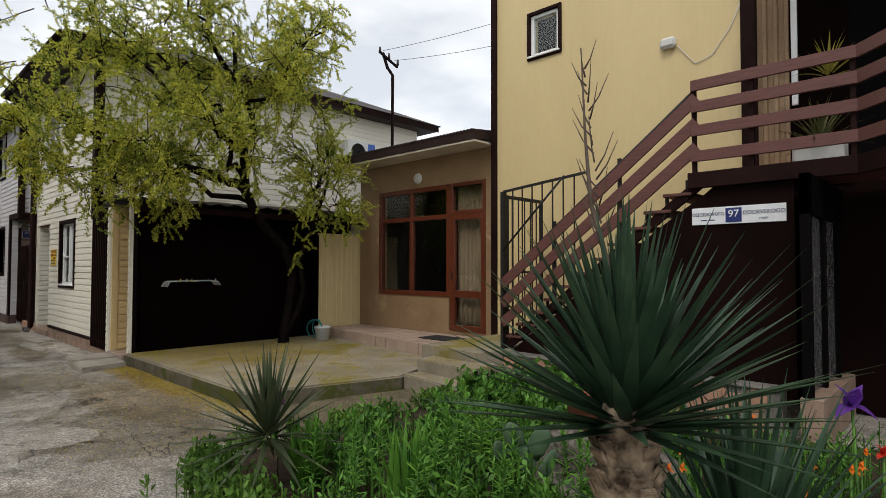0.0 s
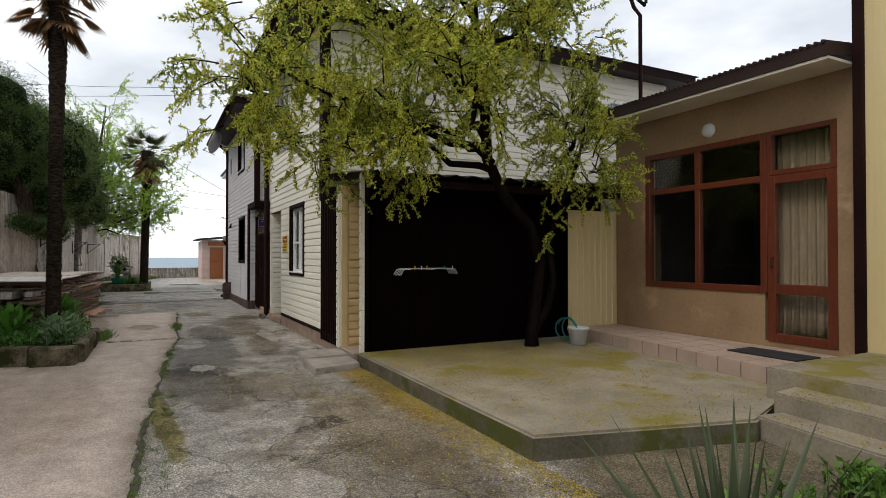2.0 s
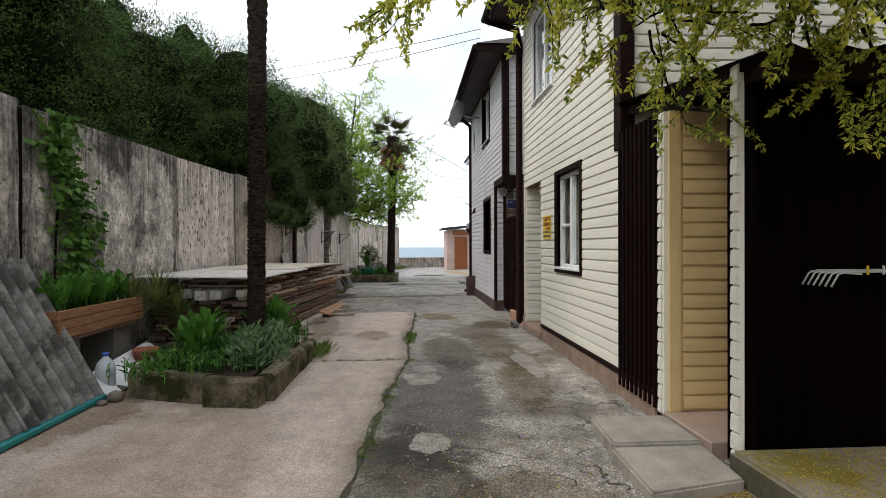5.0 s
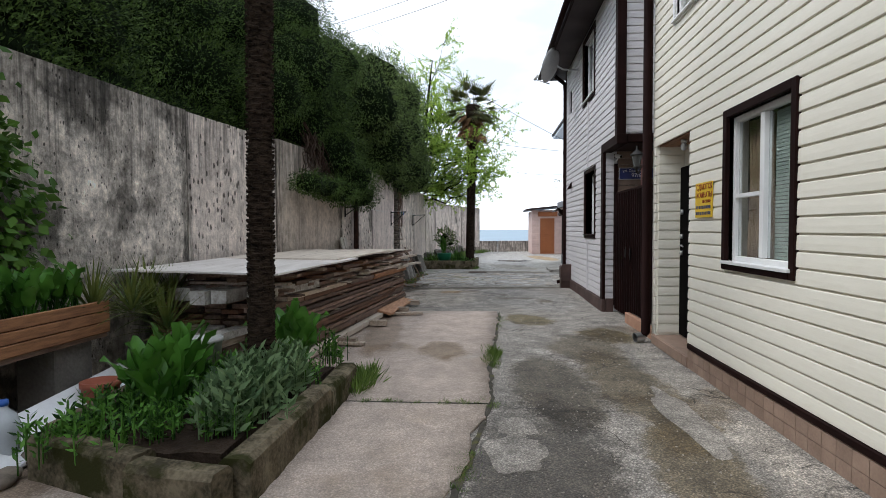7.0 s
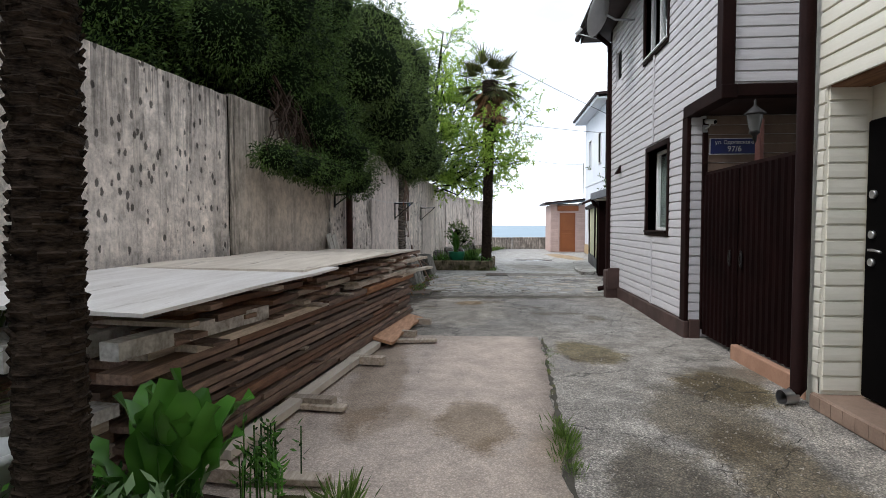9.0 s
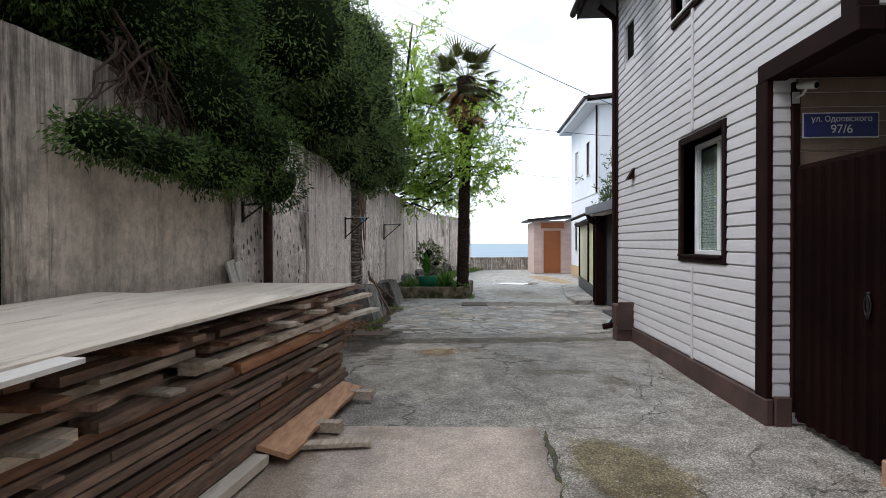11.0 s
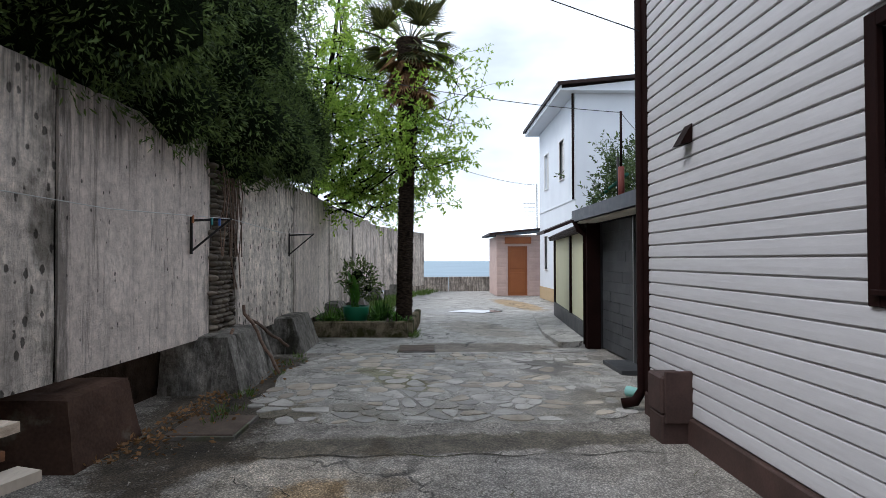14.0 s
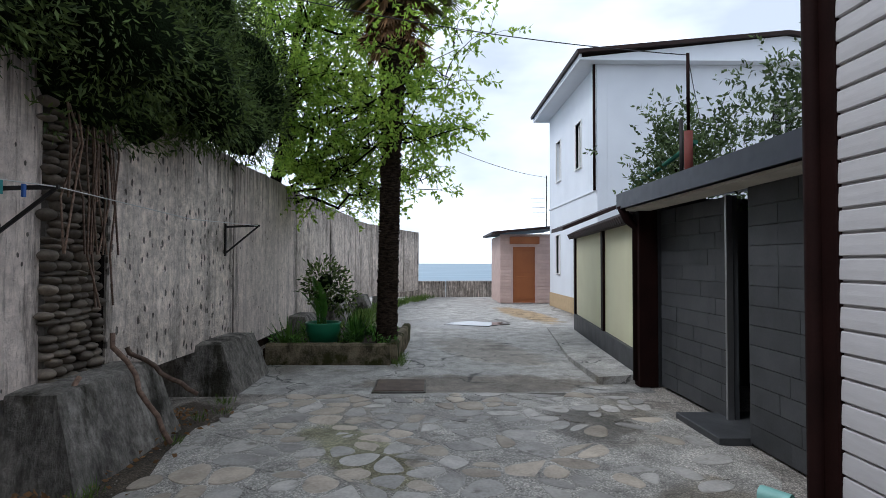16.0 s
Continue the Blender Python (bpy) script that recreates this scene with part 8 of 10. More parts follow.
for k, (s, e) in enumerate((((-8.85, 4.5, 2.9), (-8.6, 1.6, 3.5)), ((-8.8, 4.45, 3.4), (-8.6, 2.1, 4.9)), ((-8.85, 4.5, 3.0), (-7.6, 3.4, 3.5)), ((-8.8, 4.4, 3.7), (-7.4, 4.8, 5.0)),
                            ((-8.8, 4.4, 3.6), (-9.8, 3.2, 5.2)), ((-8.75, 4.3, 4.2), (-8.2, 5.6, 5.6)), ((-8.85, 4.6, 2.6), (-8.9, 2.6, 3.15)), ((-8.75, 6.0, 2.8), (-8.5, 5.8, 3.3)), ((-8.75, 4.3, 4.3), (-8.9, 3.3, 6.1)),
                            ((-8.8, 4.4, 3.5), (-8.4, 5.1, 4.9)), ((-8.85, 4.6, 2.7), (-8.0, 2.6, 3.2)))):
    pts = crooked(s, e, 7, 0.09, k + 40)
    limbs.append(pts)
    part("limb", tube(B(), pts, [0.055 * (1 - 0.82 * i / 7) for i in range(8)], 7), M_BARK, tree, smooth=True)
def sprays(origins, ways, length, twig_count, twig_len, nodes, per_node, droop, whip=0.0):
    """Side branches with twigs: gives the branch lines, and the places and directions of leaves set in tufts along the twigs."""
    lines, pos, al = [], [], []
    for o, w in zip(origins, ways):
        d = Vector(w).normalized()
        ln = length * RNG.uniform(0.55, 1.25)
        pts = [Vector(o)]
        for k in range(5):
            d = (d + Vector(RNG.normal(0, 0.16, 3)) + Vector((0, 0, -droop * k))).normalized()
            pts.append(pts[-1] + d * ln / 5)
        lines.append(pts)
        for j in range(twig_count):
            f = 0.2 + 0.8 * (j + RNG.uniform(0, 1)) / twig_count
            i = min(4, int(f * 5))
            p = pts[i].lerp(pts[i + 1], f * 5 - i)
            td = ((pts[i + 1] - pts[i]).normalized() * 0.7 + Vector(RNG.normal(0, 0.6, 3))).normalized()
            tl = twig_len * RNG.uniform(0.5, 1.2)
            if whip and RNG.uniform() < whip:
                td, tl = (td + Vector((0, 0, 1.2))).normalized(), tl * 1.6
            line = [p]
            for k in range(nodes):
                td = (td + Vector(RNG.normal(0, 0.12, 3)) + Vector((0, 0, -droop * 0.7))).normalized()
                line.append(line[-1] + td * tl / nodes)
                for _ in range(per_node):
                    pos.append(line[-1] + Vector(RNG.normal(0, 0.006, 3)))
                    al.append(td * 0.55 + Vector(RNG.normal(0, 0.6, 3)))
            lines.append([line[0], line[len(line) // 2], line[-1]])
    return lines, np.array([tuple(p) for p in pos]), np.array([tuple(a) for a in al])


def twig_mesh(lines, r0):
    bm = B()
    for line in lines:
        r = r0 if len(line) > 3 else r0 * 0.45
        tube(bm, line, [r * (1 - 0.8 * i / (len(line) - 1)) for i in range(len(line))], 4, False)
    return bm


org, way = [], []
for pts in limbs:
    centre = np.array(pts[0])
    first = 5 if pts[0].z < 2.75 else 2
    for i, p in enumerate(pts[first:], first):
        for _ in range(3):
            out = np.array(p) - centre
            out = out / (np.linalg.norm(out) + 1e-6)
            org.append(np.array(p) + RNG.normal(0, 0.05, 3))
            way.append(out * 0.6 + RNG.normal(0, 0.55, 3) + np.array((0, 0, 0.15)))
# hanging tufts along the fringe
for c, n, sd in (((-8.5, 1.6, 3.3), 13, 0.34), ((-8.6, 1.9, 4.0), 12, 0.4), ((-8.9, 2.6, 3.0), 15, 0.32), ((-8.6, 2.9, 3.4), 12, 0.45), ((-8.3, 3.4, 4.5), 14, 0.55), ((-8.7, 4.4, 5.5), 15, 0.55),
                 ((-8.4, 5.3, 5.0), 12, 0.45), ((-9.2, 3.3, 5.5), 14, 0.5), ((-9.3, 2.4, 4.8), 12, 0.45), ((-8.5, 5.95, 3.0), 10, 0.25), ((-8.9, 2.7, 2.55), 9, 0.2), ((-8.75, 3.9, 4.9), 12, 0.5),
                 ((-8.5, 5.85, 2.65), 9, 0.16), ((-9.0, 3.4, 2.95), 10, 0.25), ((-8.6, 5.1, 4.6), 10, 0.45), ((-9.0, 4.2, 6.2), 10, 0.4), ((-7.6, 4.6, 4.6), 8, 0.35), ((-8.5, 5.65, 3.3), 12, 0.32), ((-8.5, 5.85, 2.6), 8, 0.16), ((-8.55, 4.35, 3.4), 9, 0.3), ((-8.5, 4.3, 4.5), 12, 0.4), ((-9.0, 1.45, 3.0), 8, 0.22), ((-9.4, 1.7, 3.2), 7, 0.22), ((-9.2, 2.3, 2.75), 8, 0.2), ((-8.7, 3.1, 4.2), 12, 0.45), ((-8.75, 4.0, 3.9), 8, 0.35)):
    for _ in range(n):
        off = RNG.normal(0, sd, 3)
        org.append(np.array(c) + off * 0.7)
        way.append(off / sd * 0.5 + RNG.normal(0, 0.4, 3))
lines, pp, aa = sprays(org, way, 0.62, 8, 0.34, 10, 6, 0.05, 0.1)
leaves("crown", L_TREE, tree, pp, aa, 0.041, 0.018, "feathery yellow-green leaves in tufts", droop=0.15)
tagged(part("twig", twig_mesh(lines, 0.009), M_BARK, tree), kind="stuff")


def leaf_mass(name, mat, parent, centres, per, leaf_l, leaf_w, core_mat, label="", droop=0.0, outward=1.0, shell=0.55, core=0.72):
    """A bushy mass: overlapping lumps of leaves over uneven filler blobs, coloured near-black for the inner shade."""
    pos, al = [], []
    for (cx, cy, cz, rx, ry, rz) in centres:
        n = int(per * (rx * ry + ry * rz + rx * rz) / 3)
        v = RNG.normal(0, 1, (n, 3))
        v /= np.linalg.norm(v, axis=1, keepdims=True)
        lump = np.array([noise.noise(Vector(q) * 2.3 + Vector((cx, cy, cz))) for q in v])
        fine = np.array([noise.noise(Vector(q) * 6.5 + Vector((cx, cy, cz))) for q in v])
        r = (shell + (1 - shell) * RNG.uniform(0, 1, n) ** 0.5) * (1 + 0.34 * lump + 0.26 * fine)
        pos.append(np.array([cx, cy, cz]) + v * r[:, None] * np.array([rx, ry, rz]))
        al.append(v * outward + RNG.normal(0, 0.4, v.shape))
    ob = leaves(name, mat, parent, np.concatenate(pos), np.concatenate(al), leaf_l, leaf_w, label, droop=droop)
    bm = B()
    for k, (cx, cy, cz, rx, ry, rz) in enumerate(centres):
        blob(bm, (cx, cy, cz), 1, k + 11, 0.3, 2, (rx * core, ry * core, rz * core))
    tagged(part("crown_shade_core", bm, core_mat, parent, smooth=True), kind="stuff")
    return ob


# filler blobs: the crown's inner shade is in this colour, and blocks see-through
M_CORE = material("crown_shade_fill", (0.012, 0.020, 0.007), (0.004, 0.007, 0.0025), 0.95, spec=0.03, scale=6, bump=0.8, dist=0.1)
# cypress hedge behind the wall
x = -5.5
k = 0
hr = random.Random(17)
while x > -21:
    h = hr.uniform(7.0, 8.0) if x > -15 else hr.uniform(5.3, 6.0)
    cy = wall_y(x) - hr.uniform(1.5, 2.1)
    c = thing("cypress_tree", x, cy, 0, "dense dark green cypress behind the concrete wall", "tree", "cypresses behind the wall")
    part("trunk", tube(B(), [(x, cy, 0), (x, cy, h * 0.8)], [0.15, 0.05], 8), M_BARK, c)
    cs_ = [(x + hr.uniform(-0.3, 0.3), cy + hr.uniform(-0.2, 0.3), z, 1.15 * s, 1.1 * s, 0.95) for z, s in ((2.9, 1.15), (3.9, 1.2), (4.9, 1.05), (h - 0.9, 0.75), (h - 0.2, 0.4))]
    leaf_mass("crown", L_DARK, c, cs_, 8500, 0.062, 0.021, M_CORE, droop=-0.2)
    x -= hr.uniform(1.5, 2.0)
    k += 1
M_SAPBARK = material("bare_bough_bark", (0.07, 0.045, 0.032), (0.025, 0.017, 0.013), 0.9, spec=0.1, scale=14, bump=0.4)
# the overhanging cypress boughs
c = thing("overhanging_cypress", -18.8, -2.6, 0, "dark cypress whose boughs hang over the wall", "tree")
part("trunk", tube(B(), crooked((-18.8, -3.0, 0), (-18.6, -2.7, 5.6), 6, 0.08, 4), [0.14, 0.13, 0.12, 0.1, 0.08, 0.05, 0.02], 8), M_BARK, c)
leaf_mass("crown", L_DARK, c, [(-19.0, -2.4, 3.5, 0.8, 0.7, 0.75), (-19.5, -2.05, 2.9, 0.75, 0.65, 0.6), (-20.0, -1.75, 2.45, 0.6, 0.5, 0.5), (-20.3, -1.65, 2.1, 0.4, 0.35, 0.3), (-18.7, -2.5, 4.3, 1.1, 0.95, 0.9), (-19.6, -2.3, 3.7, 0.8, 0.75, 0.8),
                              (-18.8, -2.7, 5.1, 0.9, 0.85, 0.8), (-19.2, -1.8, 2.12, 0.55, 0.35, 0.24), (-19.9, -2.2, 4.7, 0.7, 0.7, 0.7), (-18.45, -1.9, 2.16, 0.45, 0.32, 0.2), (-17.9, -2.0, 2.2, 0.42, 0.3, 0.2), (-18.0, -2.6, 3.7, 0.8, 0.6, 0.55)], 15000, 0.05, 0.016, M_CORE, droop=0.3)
bm = B()
for k in range(46):  # dead boughs fanning down from the stem over the wall
    a = Vector((RNG.uniform(-19.0, -18.2), -2.2 + RNG.uniform(-0.05, 0.1), RNG.uniform(2.8, 3.3)))
    b = Vector((RNG.uniform(-19.6, -17.4), -1.95 + RNG.uniform(-0.12, 0.12), RNG.uniform(2.05, 2.55)))
    tube(bm, crooked(a, b, 5, 0.05, 600 + k), [0.016, 0.013, 0.01, 0.008, 0.006, 0.003], 5, False)
tagged(part("dead_bough", bm, M_SAPBARK, c, "bare brown boughs"), kind="stuff")
bm = B()
for k in range(16):
    s = Vector((RNG.uniform(-20.4, -18.9), -1.95 + RNG.uniform(0, 0.35), RNG.uniform(2.2, 2.9)))
    tube(bm, [s, s + Vector((RNG.uniform(-0.2, 0.2), 0.1, -0.25)), s + Vector((RNG.uniform(-0.35, 0.35), 0.08, -RNG.uniform(0.3, 0.5)))], [0.006, 0.004, 0.002], 4, False)
tagged(part("bare_twig", bm, M_BARK, c, "hanging bare twigs"), kind="stuff")
# broad shrub over the wall past the pier
c = thing("overhanging_shrub", -24, -2.6, 0, "dull green evergreen shrub spilling over the wall", "shrub")
part("stem", tube(B(), crooked((-24.2, -2.9, 0), (-24.0, -2.5, 4.5), 6, 0.1, 9), [0.12, 0.1, 0.09, 0.08, 0.06, 0.04, 0.02], 8), M_BARK, c)
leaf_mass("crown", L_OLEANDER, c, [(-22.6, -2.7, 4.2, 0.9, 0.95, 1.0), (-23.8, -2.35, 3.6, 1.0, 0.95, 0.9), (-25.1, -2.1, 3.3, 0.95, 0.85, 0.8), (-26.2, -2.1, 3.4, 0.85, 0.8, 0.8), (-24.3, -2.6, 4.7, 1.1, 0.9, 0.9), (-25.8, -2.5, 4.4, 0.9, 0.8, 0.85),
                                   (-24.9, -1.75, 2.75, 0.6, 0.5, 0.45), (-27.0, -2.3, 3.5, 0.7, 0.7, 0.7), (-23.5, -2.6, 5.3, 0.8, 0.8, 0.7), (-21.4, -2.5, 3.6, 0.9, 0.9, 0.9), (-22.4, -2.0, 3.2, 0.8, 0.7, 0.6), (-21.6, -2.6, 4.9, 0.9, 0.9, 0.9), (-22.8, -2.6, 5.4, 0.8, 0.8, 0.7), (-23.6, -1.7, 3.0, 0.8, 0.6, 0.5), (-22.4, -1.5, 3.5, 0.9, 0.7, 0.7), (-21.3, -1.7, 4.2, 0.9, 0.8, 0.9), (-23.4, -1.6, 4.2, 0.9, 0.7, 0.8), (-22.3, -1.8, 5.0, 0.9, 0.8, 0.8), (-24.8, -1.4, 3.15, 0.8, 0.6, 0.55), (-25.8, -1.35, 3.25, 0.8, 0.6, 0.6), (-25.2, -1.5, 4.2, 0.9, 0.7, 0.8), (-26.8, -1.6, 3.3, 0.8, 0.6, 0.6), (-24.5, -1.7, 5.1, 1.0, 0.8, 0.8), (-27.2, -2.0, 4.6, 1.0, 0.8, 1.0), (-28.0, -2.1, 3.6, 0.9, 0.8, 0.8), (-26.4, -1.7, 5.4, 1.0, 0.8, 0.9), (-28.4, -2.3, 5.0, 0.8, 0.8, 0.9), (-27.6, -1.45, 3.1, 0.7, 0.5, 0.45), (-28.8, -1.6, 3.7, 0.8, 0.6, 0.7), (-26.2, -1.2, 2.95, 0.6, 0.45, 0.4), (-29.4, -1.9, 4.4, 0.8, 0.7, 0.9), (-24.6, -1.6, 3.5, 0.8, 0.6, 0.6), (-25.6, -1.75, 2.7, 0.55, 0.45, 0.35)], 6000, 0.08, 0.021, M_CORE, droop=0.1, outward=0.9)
bm = B()
for k in range(16):
    s = Vector((RNG.uniform(-25.25, -24.6), -1.6, 2.7))
    tube(bm, [s] + [s + Vector((RNG.normal(0, 0.06), 0.04 + RNG.normal(0, 0.02), -0.4 * j)) for j in range(1, int(RNG.integers(3, 6)))], 0.008, 4, False)
for s, e in (((-24.55, -1.42, 0.66), (-24.3, -1.22, 0.0)), ((-25.0, -1.45, 0.9), (-25.05, -1.02, 0.05)), ((-25.3, -1.5, 0.75), (-25.6, -1.05, 0.3))):
    tube(bm, crooked(s, e, 8, 0.015, 3), 0.02, 6)
tagged(part("creeper_stem", bm, M_WOODDARK, c, "dry creeper stems on the pier"), kind="stuff")

# fresh lime-green tree by the far palm
c = thing("young_leafed_tree", -31, -1.9, 0, "slender tree with fresh lime-green spring leaves", "tree")
part("trunk", tube(B(), [(-31.2, -2.2, 0), (-31.1, -2.1, 2.0), (-30.9, -1.7, 3.6), (-30.9, -1.5, 5.5), (-30.9, -1.2, 8.0)], [0.13, 0.12, 0.1, 0.07, 0.02], 9), M_BARK, c)
org, way = [], []
for k, e in enumerate(((-30.2, 0.9, 3.6), (-30.0, 0.6, 4.6), (-30.5, 0.2, 5.9), (-31, -0.1, 7.0), (-31, -0.8, 8.6), (-31, -2.4, 8.0), (-30.6, -3.2, 6.4), (-28.6, 0.6, 3.4), (-28.7, 1.2, 4.1), (-28.6, 0.9, 3.2), (-28.6, 0.5, 4.4), (-30.2, 0.4, 2.9), (-29.8, -0.4, 3.2), (-30.4, -2.9, 4.6), (-29.6, -1.2, 4.4), (-29.6, -1.0, 6.0), (-30.4, 0.75, 2.8),
                       (-29.4, 1.4, 4.8), (-29.8, 0.9, 5.6), (-30.2, -1.6, 6.6), (-30.4, -1.0, 7.4))):
    start = (-30.95, -1.6, min(e[2] - 0.3, 2.8 + 0.35 * k % 3.2))
    pts = crooked(start, e, 6, 0.12, k + 90)
    part("limb", tube(B(), pts, [0.035 * (1 - 0.85 * i / 6) for i in range(7)], 6), M_BARK, c)
    for i, p in enumerate(pts[1:], 1):
        for _ in range(4):
            org.append(np.array(p) + RNG.normal(0, 0.06, 3))
            out = np.array(pts[-1]) - np.array(pts[0])
            v = out / np.linalg.norm(out) * 0.5 + RNG.normal(0, 0.6, 3)
            v[2] = v[2] * 0.5 + 0.15
            way.append(v)
lines, pp, aa = sprays(org, way, 0.8, 4, 0.42, 6, 3, 0.03, 0.15)
leaves("crown", L_LIME, c, pp, aa, 0.095, 0.043, "fresh lime-green leaves", droop=0.3)
tagged(part("twig", twig_mesh(lines, 0.01), M_BARK, c), kind="stuff")


def palm(x, y, h, r, group, label, lean=(0, 0), n_front=26, skirt=30, frond=0.75, low=-25, high=75):
    p = thing("fan_palm", x, y, 0, label, "palm", group)
    prg = random.Random(int(-x * 7))
    bm = B()
    nring = int(h / 0.05)
    pts, rad = [], []
    for i in range(nring + 1):
        t = i / nring
        pts.append((x + lean[0] * t, y + lean[1] * t, 0.0 + h * t))
        rad.append(r * (1.12 - 0.16 * min(1, t * 3) + 1.5 * max(0.0, t - 0.52)) * (1.0 + (0.05 if i % 2 else -0.05) + prg.uniform(-0.03, 0.03)))
    tube(bm, pts, rad, 14)
    for v in bm.verts:
        k = 1 + 0.1 * noise.noise(Vector((v.co.x * 30, v.co.y * 30, v.co.z * 16)))
        a = Vector((x + lean[0] * v.co.z / h, y + lean[1] * v.co.z / h, v.co.z))
        v.co = a + (v.co - a) * k
    part("trunk", bm, M_PALMBARK, p, "dark ringed fibrous trunk")
    bm = B()  # broken leaf bases round the stem
    for i in range(int(h * 90)):
        z = 0.15 + 0.045 * (i // 4) * 0.5 + prg.uniform(-0.008, 0.008)
        if z > h:
            break
        a = (i % 4) * 1.571 + (0.785 if (i // 4) % 2 else 0) + prg.uniform(-0.25, 0.25)
        rr = r * (0.95 + 1.5 * max(0.0, z / h - 0.52))
        s = Vector((x + lean[0] * z / h + rr * math.cos(a), y + lean[1] * z / h + rr * math.sin(a), z))
        d = Vector((math.cos(a), math.sin(a), 1.6)).normalized()
        bar(bm, s, s + d * prg.uniform(0.014, 0.026), r * 0.75, 0.01, (math.cos(a), math.sin(a), 0))
    tagged(part("leaf_base", bm, M_PALMBARK, p), kind="stuff")
    cx, cy = x + lean[0], y + lean[1]
    for kind, count, mat, lo, hi in (("frond", n_front, L_PALM, low, high), ("dead_frond", skirt, L_DEADPALM, -88, -30)):
        for i in range(count):
            a = prg.uniform(0, 6.283)
            e = radians(prg.uniform(lo, hi))
            d = Vector((math.cos(a) * math.cos(e), math.sin(a) * math.cos(e), math.sin(e)))
            ln = frond * prg.uniform(0.75, 1.1) * (1 if kind == "frond" else 0.7)
            z0 = h - (0.0 if kind == "frond" else prg.uniform(0.0, 0.85))
            s = Vector((cx, cy, z0)) + Vector((d.x, d.y, 0)) * r * 0.8
            bm = B()
            hub = s + d * ln * 0.55 + Vector((0, 0, -0.04))
            tube(bm, [s, s.lerp(hub, 0.5) + Vector((0, 0, 0.03)), hub], [0.014, 0.01, 0.008], 5, False)
            side = d.cross(Vector((0, 0, 1)))
            side = side.normalized() if side.length > 0.01 else Vector((1, 0, 0))
            up = side.cross(d)
            for j in range(15):
                f = -1.25 + 2.5 * j / 14
                fd = (d * math.cos(f) + side * math.sin(f) + up * (0.15 - 0.1 * abs(f))).normalized()
                blade_mesh(bm, hub, fd, ln * (0.66 - 0.12 * abs(f)), 0.055, 0.55, 0.2, 3)
            part(kind, bm, mat, p)
    return p


palm(-12.98, -0.82, 6.1, 0.094, "fan palms", "tall fan palm with dark ringed trunk in the bed", (0.0, 0.05), 18, 34, 0.9)
palm(-29.2, 0.3, 5.85, 0.15, "fan palms", "fan palm with shaggy dead fronds near the sea", (0.0, 0.12), 30, 80, 1.0, -50, 62)


def rosette(name, x, y, z, n, length, width, mat, label, category, seed, lo=-15, hi=85, bend=0.12, bare=None, group=""):
    p = thing(name, x, y, z, label, category, group)
    r = random.Random(seed)
    for i in range(n):
        t = i / n
        a = i * 2.39996 + r.uniform(-0.2, 0.2)
        e = radians(lo + (hi - lo) * (t ** 0.85) + r.uniform(-6, 6))
        d = (math.cos(a) * math.cos(e), math.sin(a) * math.cos(e), math.sin(e))
        bm = B()
        s = (x + d[0] * 0.05, y + d[1] * 0.05, z + 0.1 * t)
        blade_mesh(bm, s, d, length * r.uniform(0.8, 1.08) * (1 - 0.15 * abs(t - 0.5)), width, bend, 0.22, 4)
        part("leaf", bm, mat, p)
    return p


# ---- front garden ----
big = rosette("yucca", -0.72, 1.5, 1.05, 165, 0.57, 0.044, L_YUCCA, "large dark blue-green yucca with stiff sword leaves", "yucca", 3, 0, 88, 0.05)
bm = tube(B(), [(-0.74, 1.52, 0.05), (-0.73, 1.5, 0.5), (-0.72, 1.5, 1.0), (-0.72, 1.5, 1.16)], [0.085, 0.08, 0.085, 0.06], 12)
M_YUCCABARK = material("dry_yucca_bark", (0.34, 0.26, 0.18), (0.05, 0.037, 0.026), 0.95, spec=0.05, scale=12, fine=50, bump=0.7, dist=0.02, mix=0.4)
part("trunk", bm, M_YUCCABARK, big)
bm = B()
for i in range(90):
    a, z = srng.uniform(0, 6.283), srng.uniform(0.35, 1.04)
    s = Vector((-0.725 + 0.075 * math.cos(a), 1.5 + 0.075 * math.sin(a), z))
    bar(bm, s, s + Vector((0.03 * math.cos(a), 0.03 * math.sin(a), 0.05)), 0.045, 0.01, (math.cos(a), math.sin(a), 0))
tagged(part("leaf_base", bm, M_YUCCABARK, big), kind="stuff")
rosette("yucca", -0.55, 1.98, 0.42, 100, 0.72, 0.042, L_YUCCA, "yucca offshoot with long leaning sword leaves", "yucca", 5, 0, 85, 0.12)
rosette("yucca", -3.42, 1.93, 0.36, 66, 0.62, 0.042, leaf_material("olive_yucca_leaves", (0.085, 0.105, 0.05), (0.03, 0.042, 0.02), 0.1, 0.45, 3.0), "small spiky yucca with yellowed leaf tips", "yucca", 9, -28, 86, 0.08)
# bed soil
gb = thing("garden_bed", -2.0, 3.0, 0, "front garden bed with dense leafy plants", "garden bed")
bm = prism(B(), [(-4.1, 1.75), (-0.2, 1.0), (0.9, 1.2), (0.9, 5.6), (-3.9, 5.5), (-4.3, 4.5), (-4.2, 2.6)], -0.02, 0.06)
bmesh.ops.triangulate(bm, faces=bm.faces[:])
bmesh.ops.subdivide_edges(bm, edges=bm.edges[:], cuts=5, use_grid_fill=True)
for v in bm.verts:
    v.co.z += 0.05 * noise.noise(v.co * 2.2)
part("soil", bm, M_SOIL, gb)


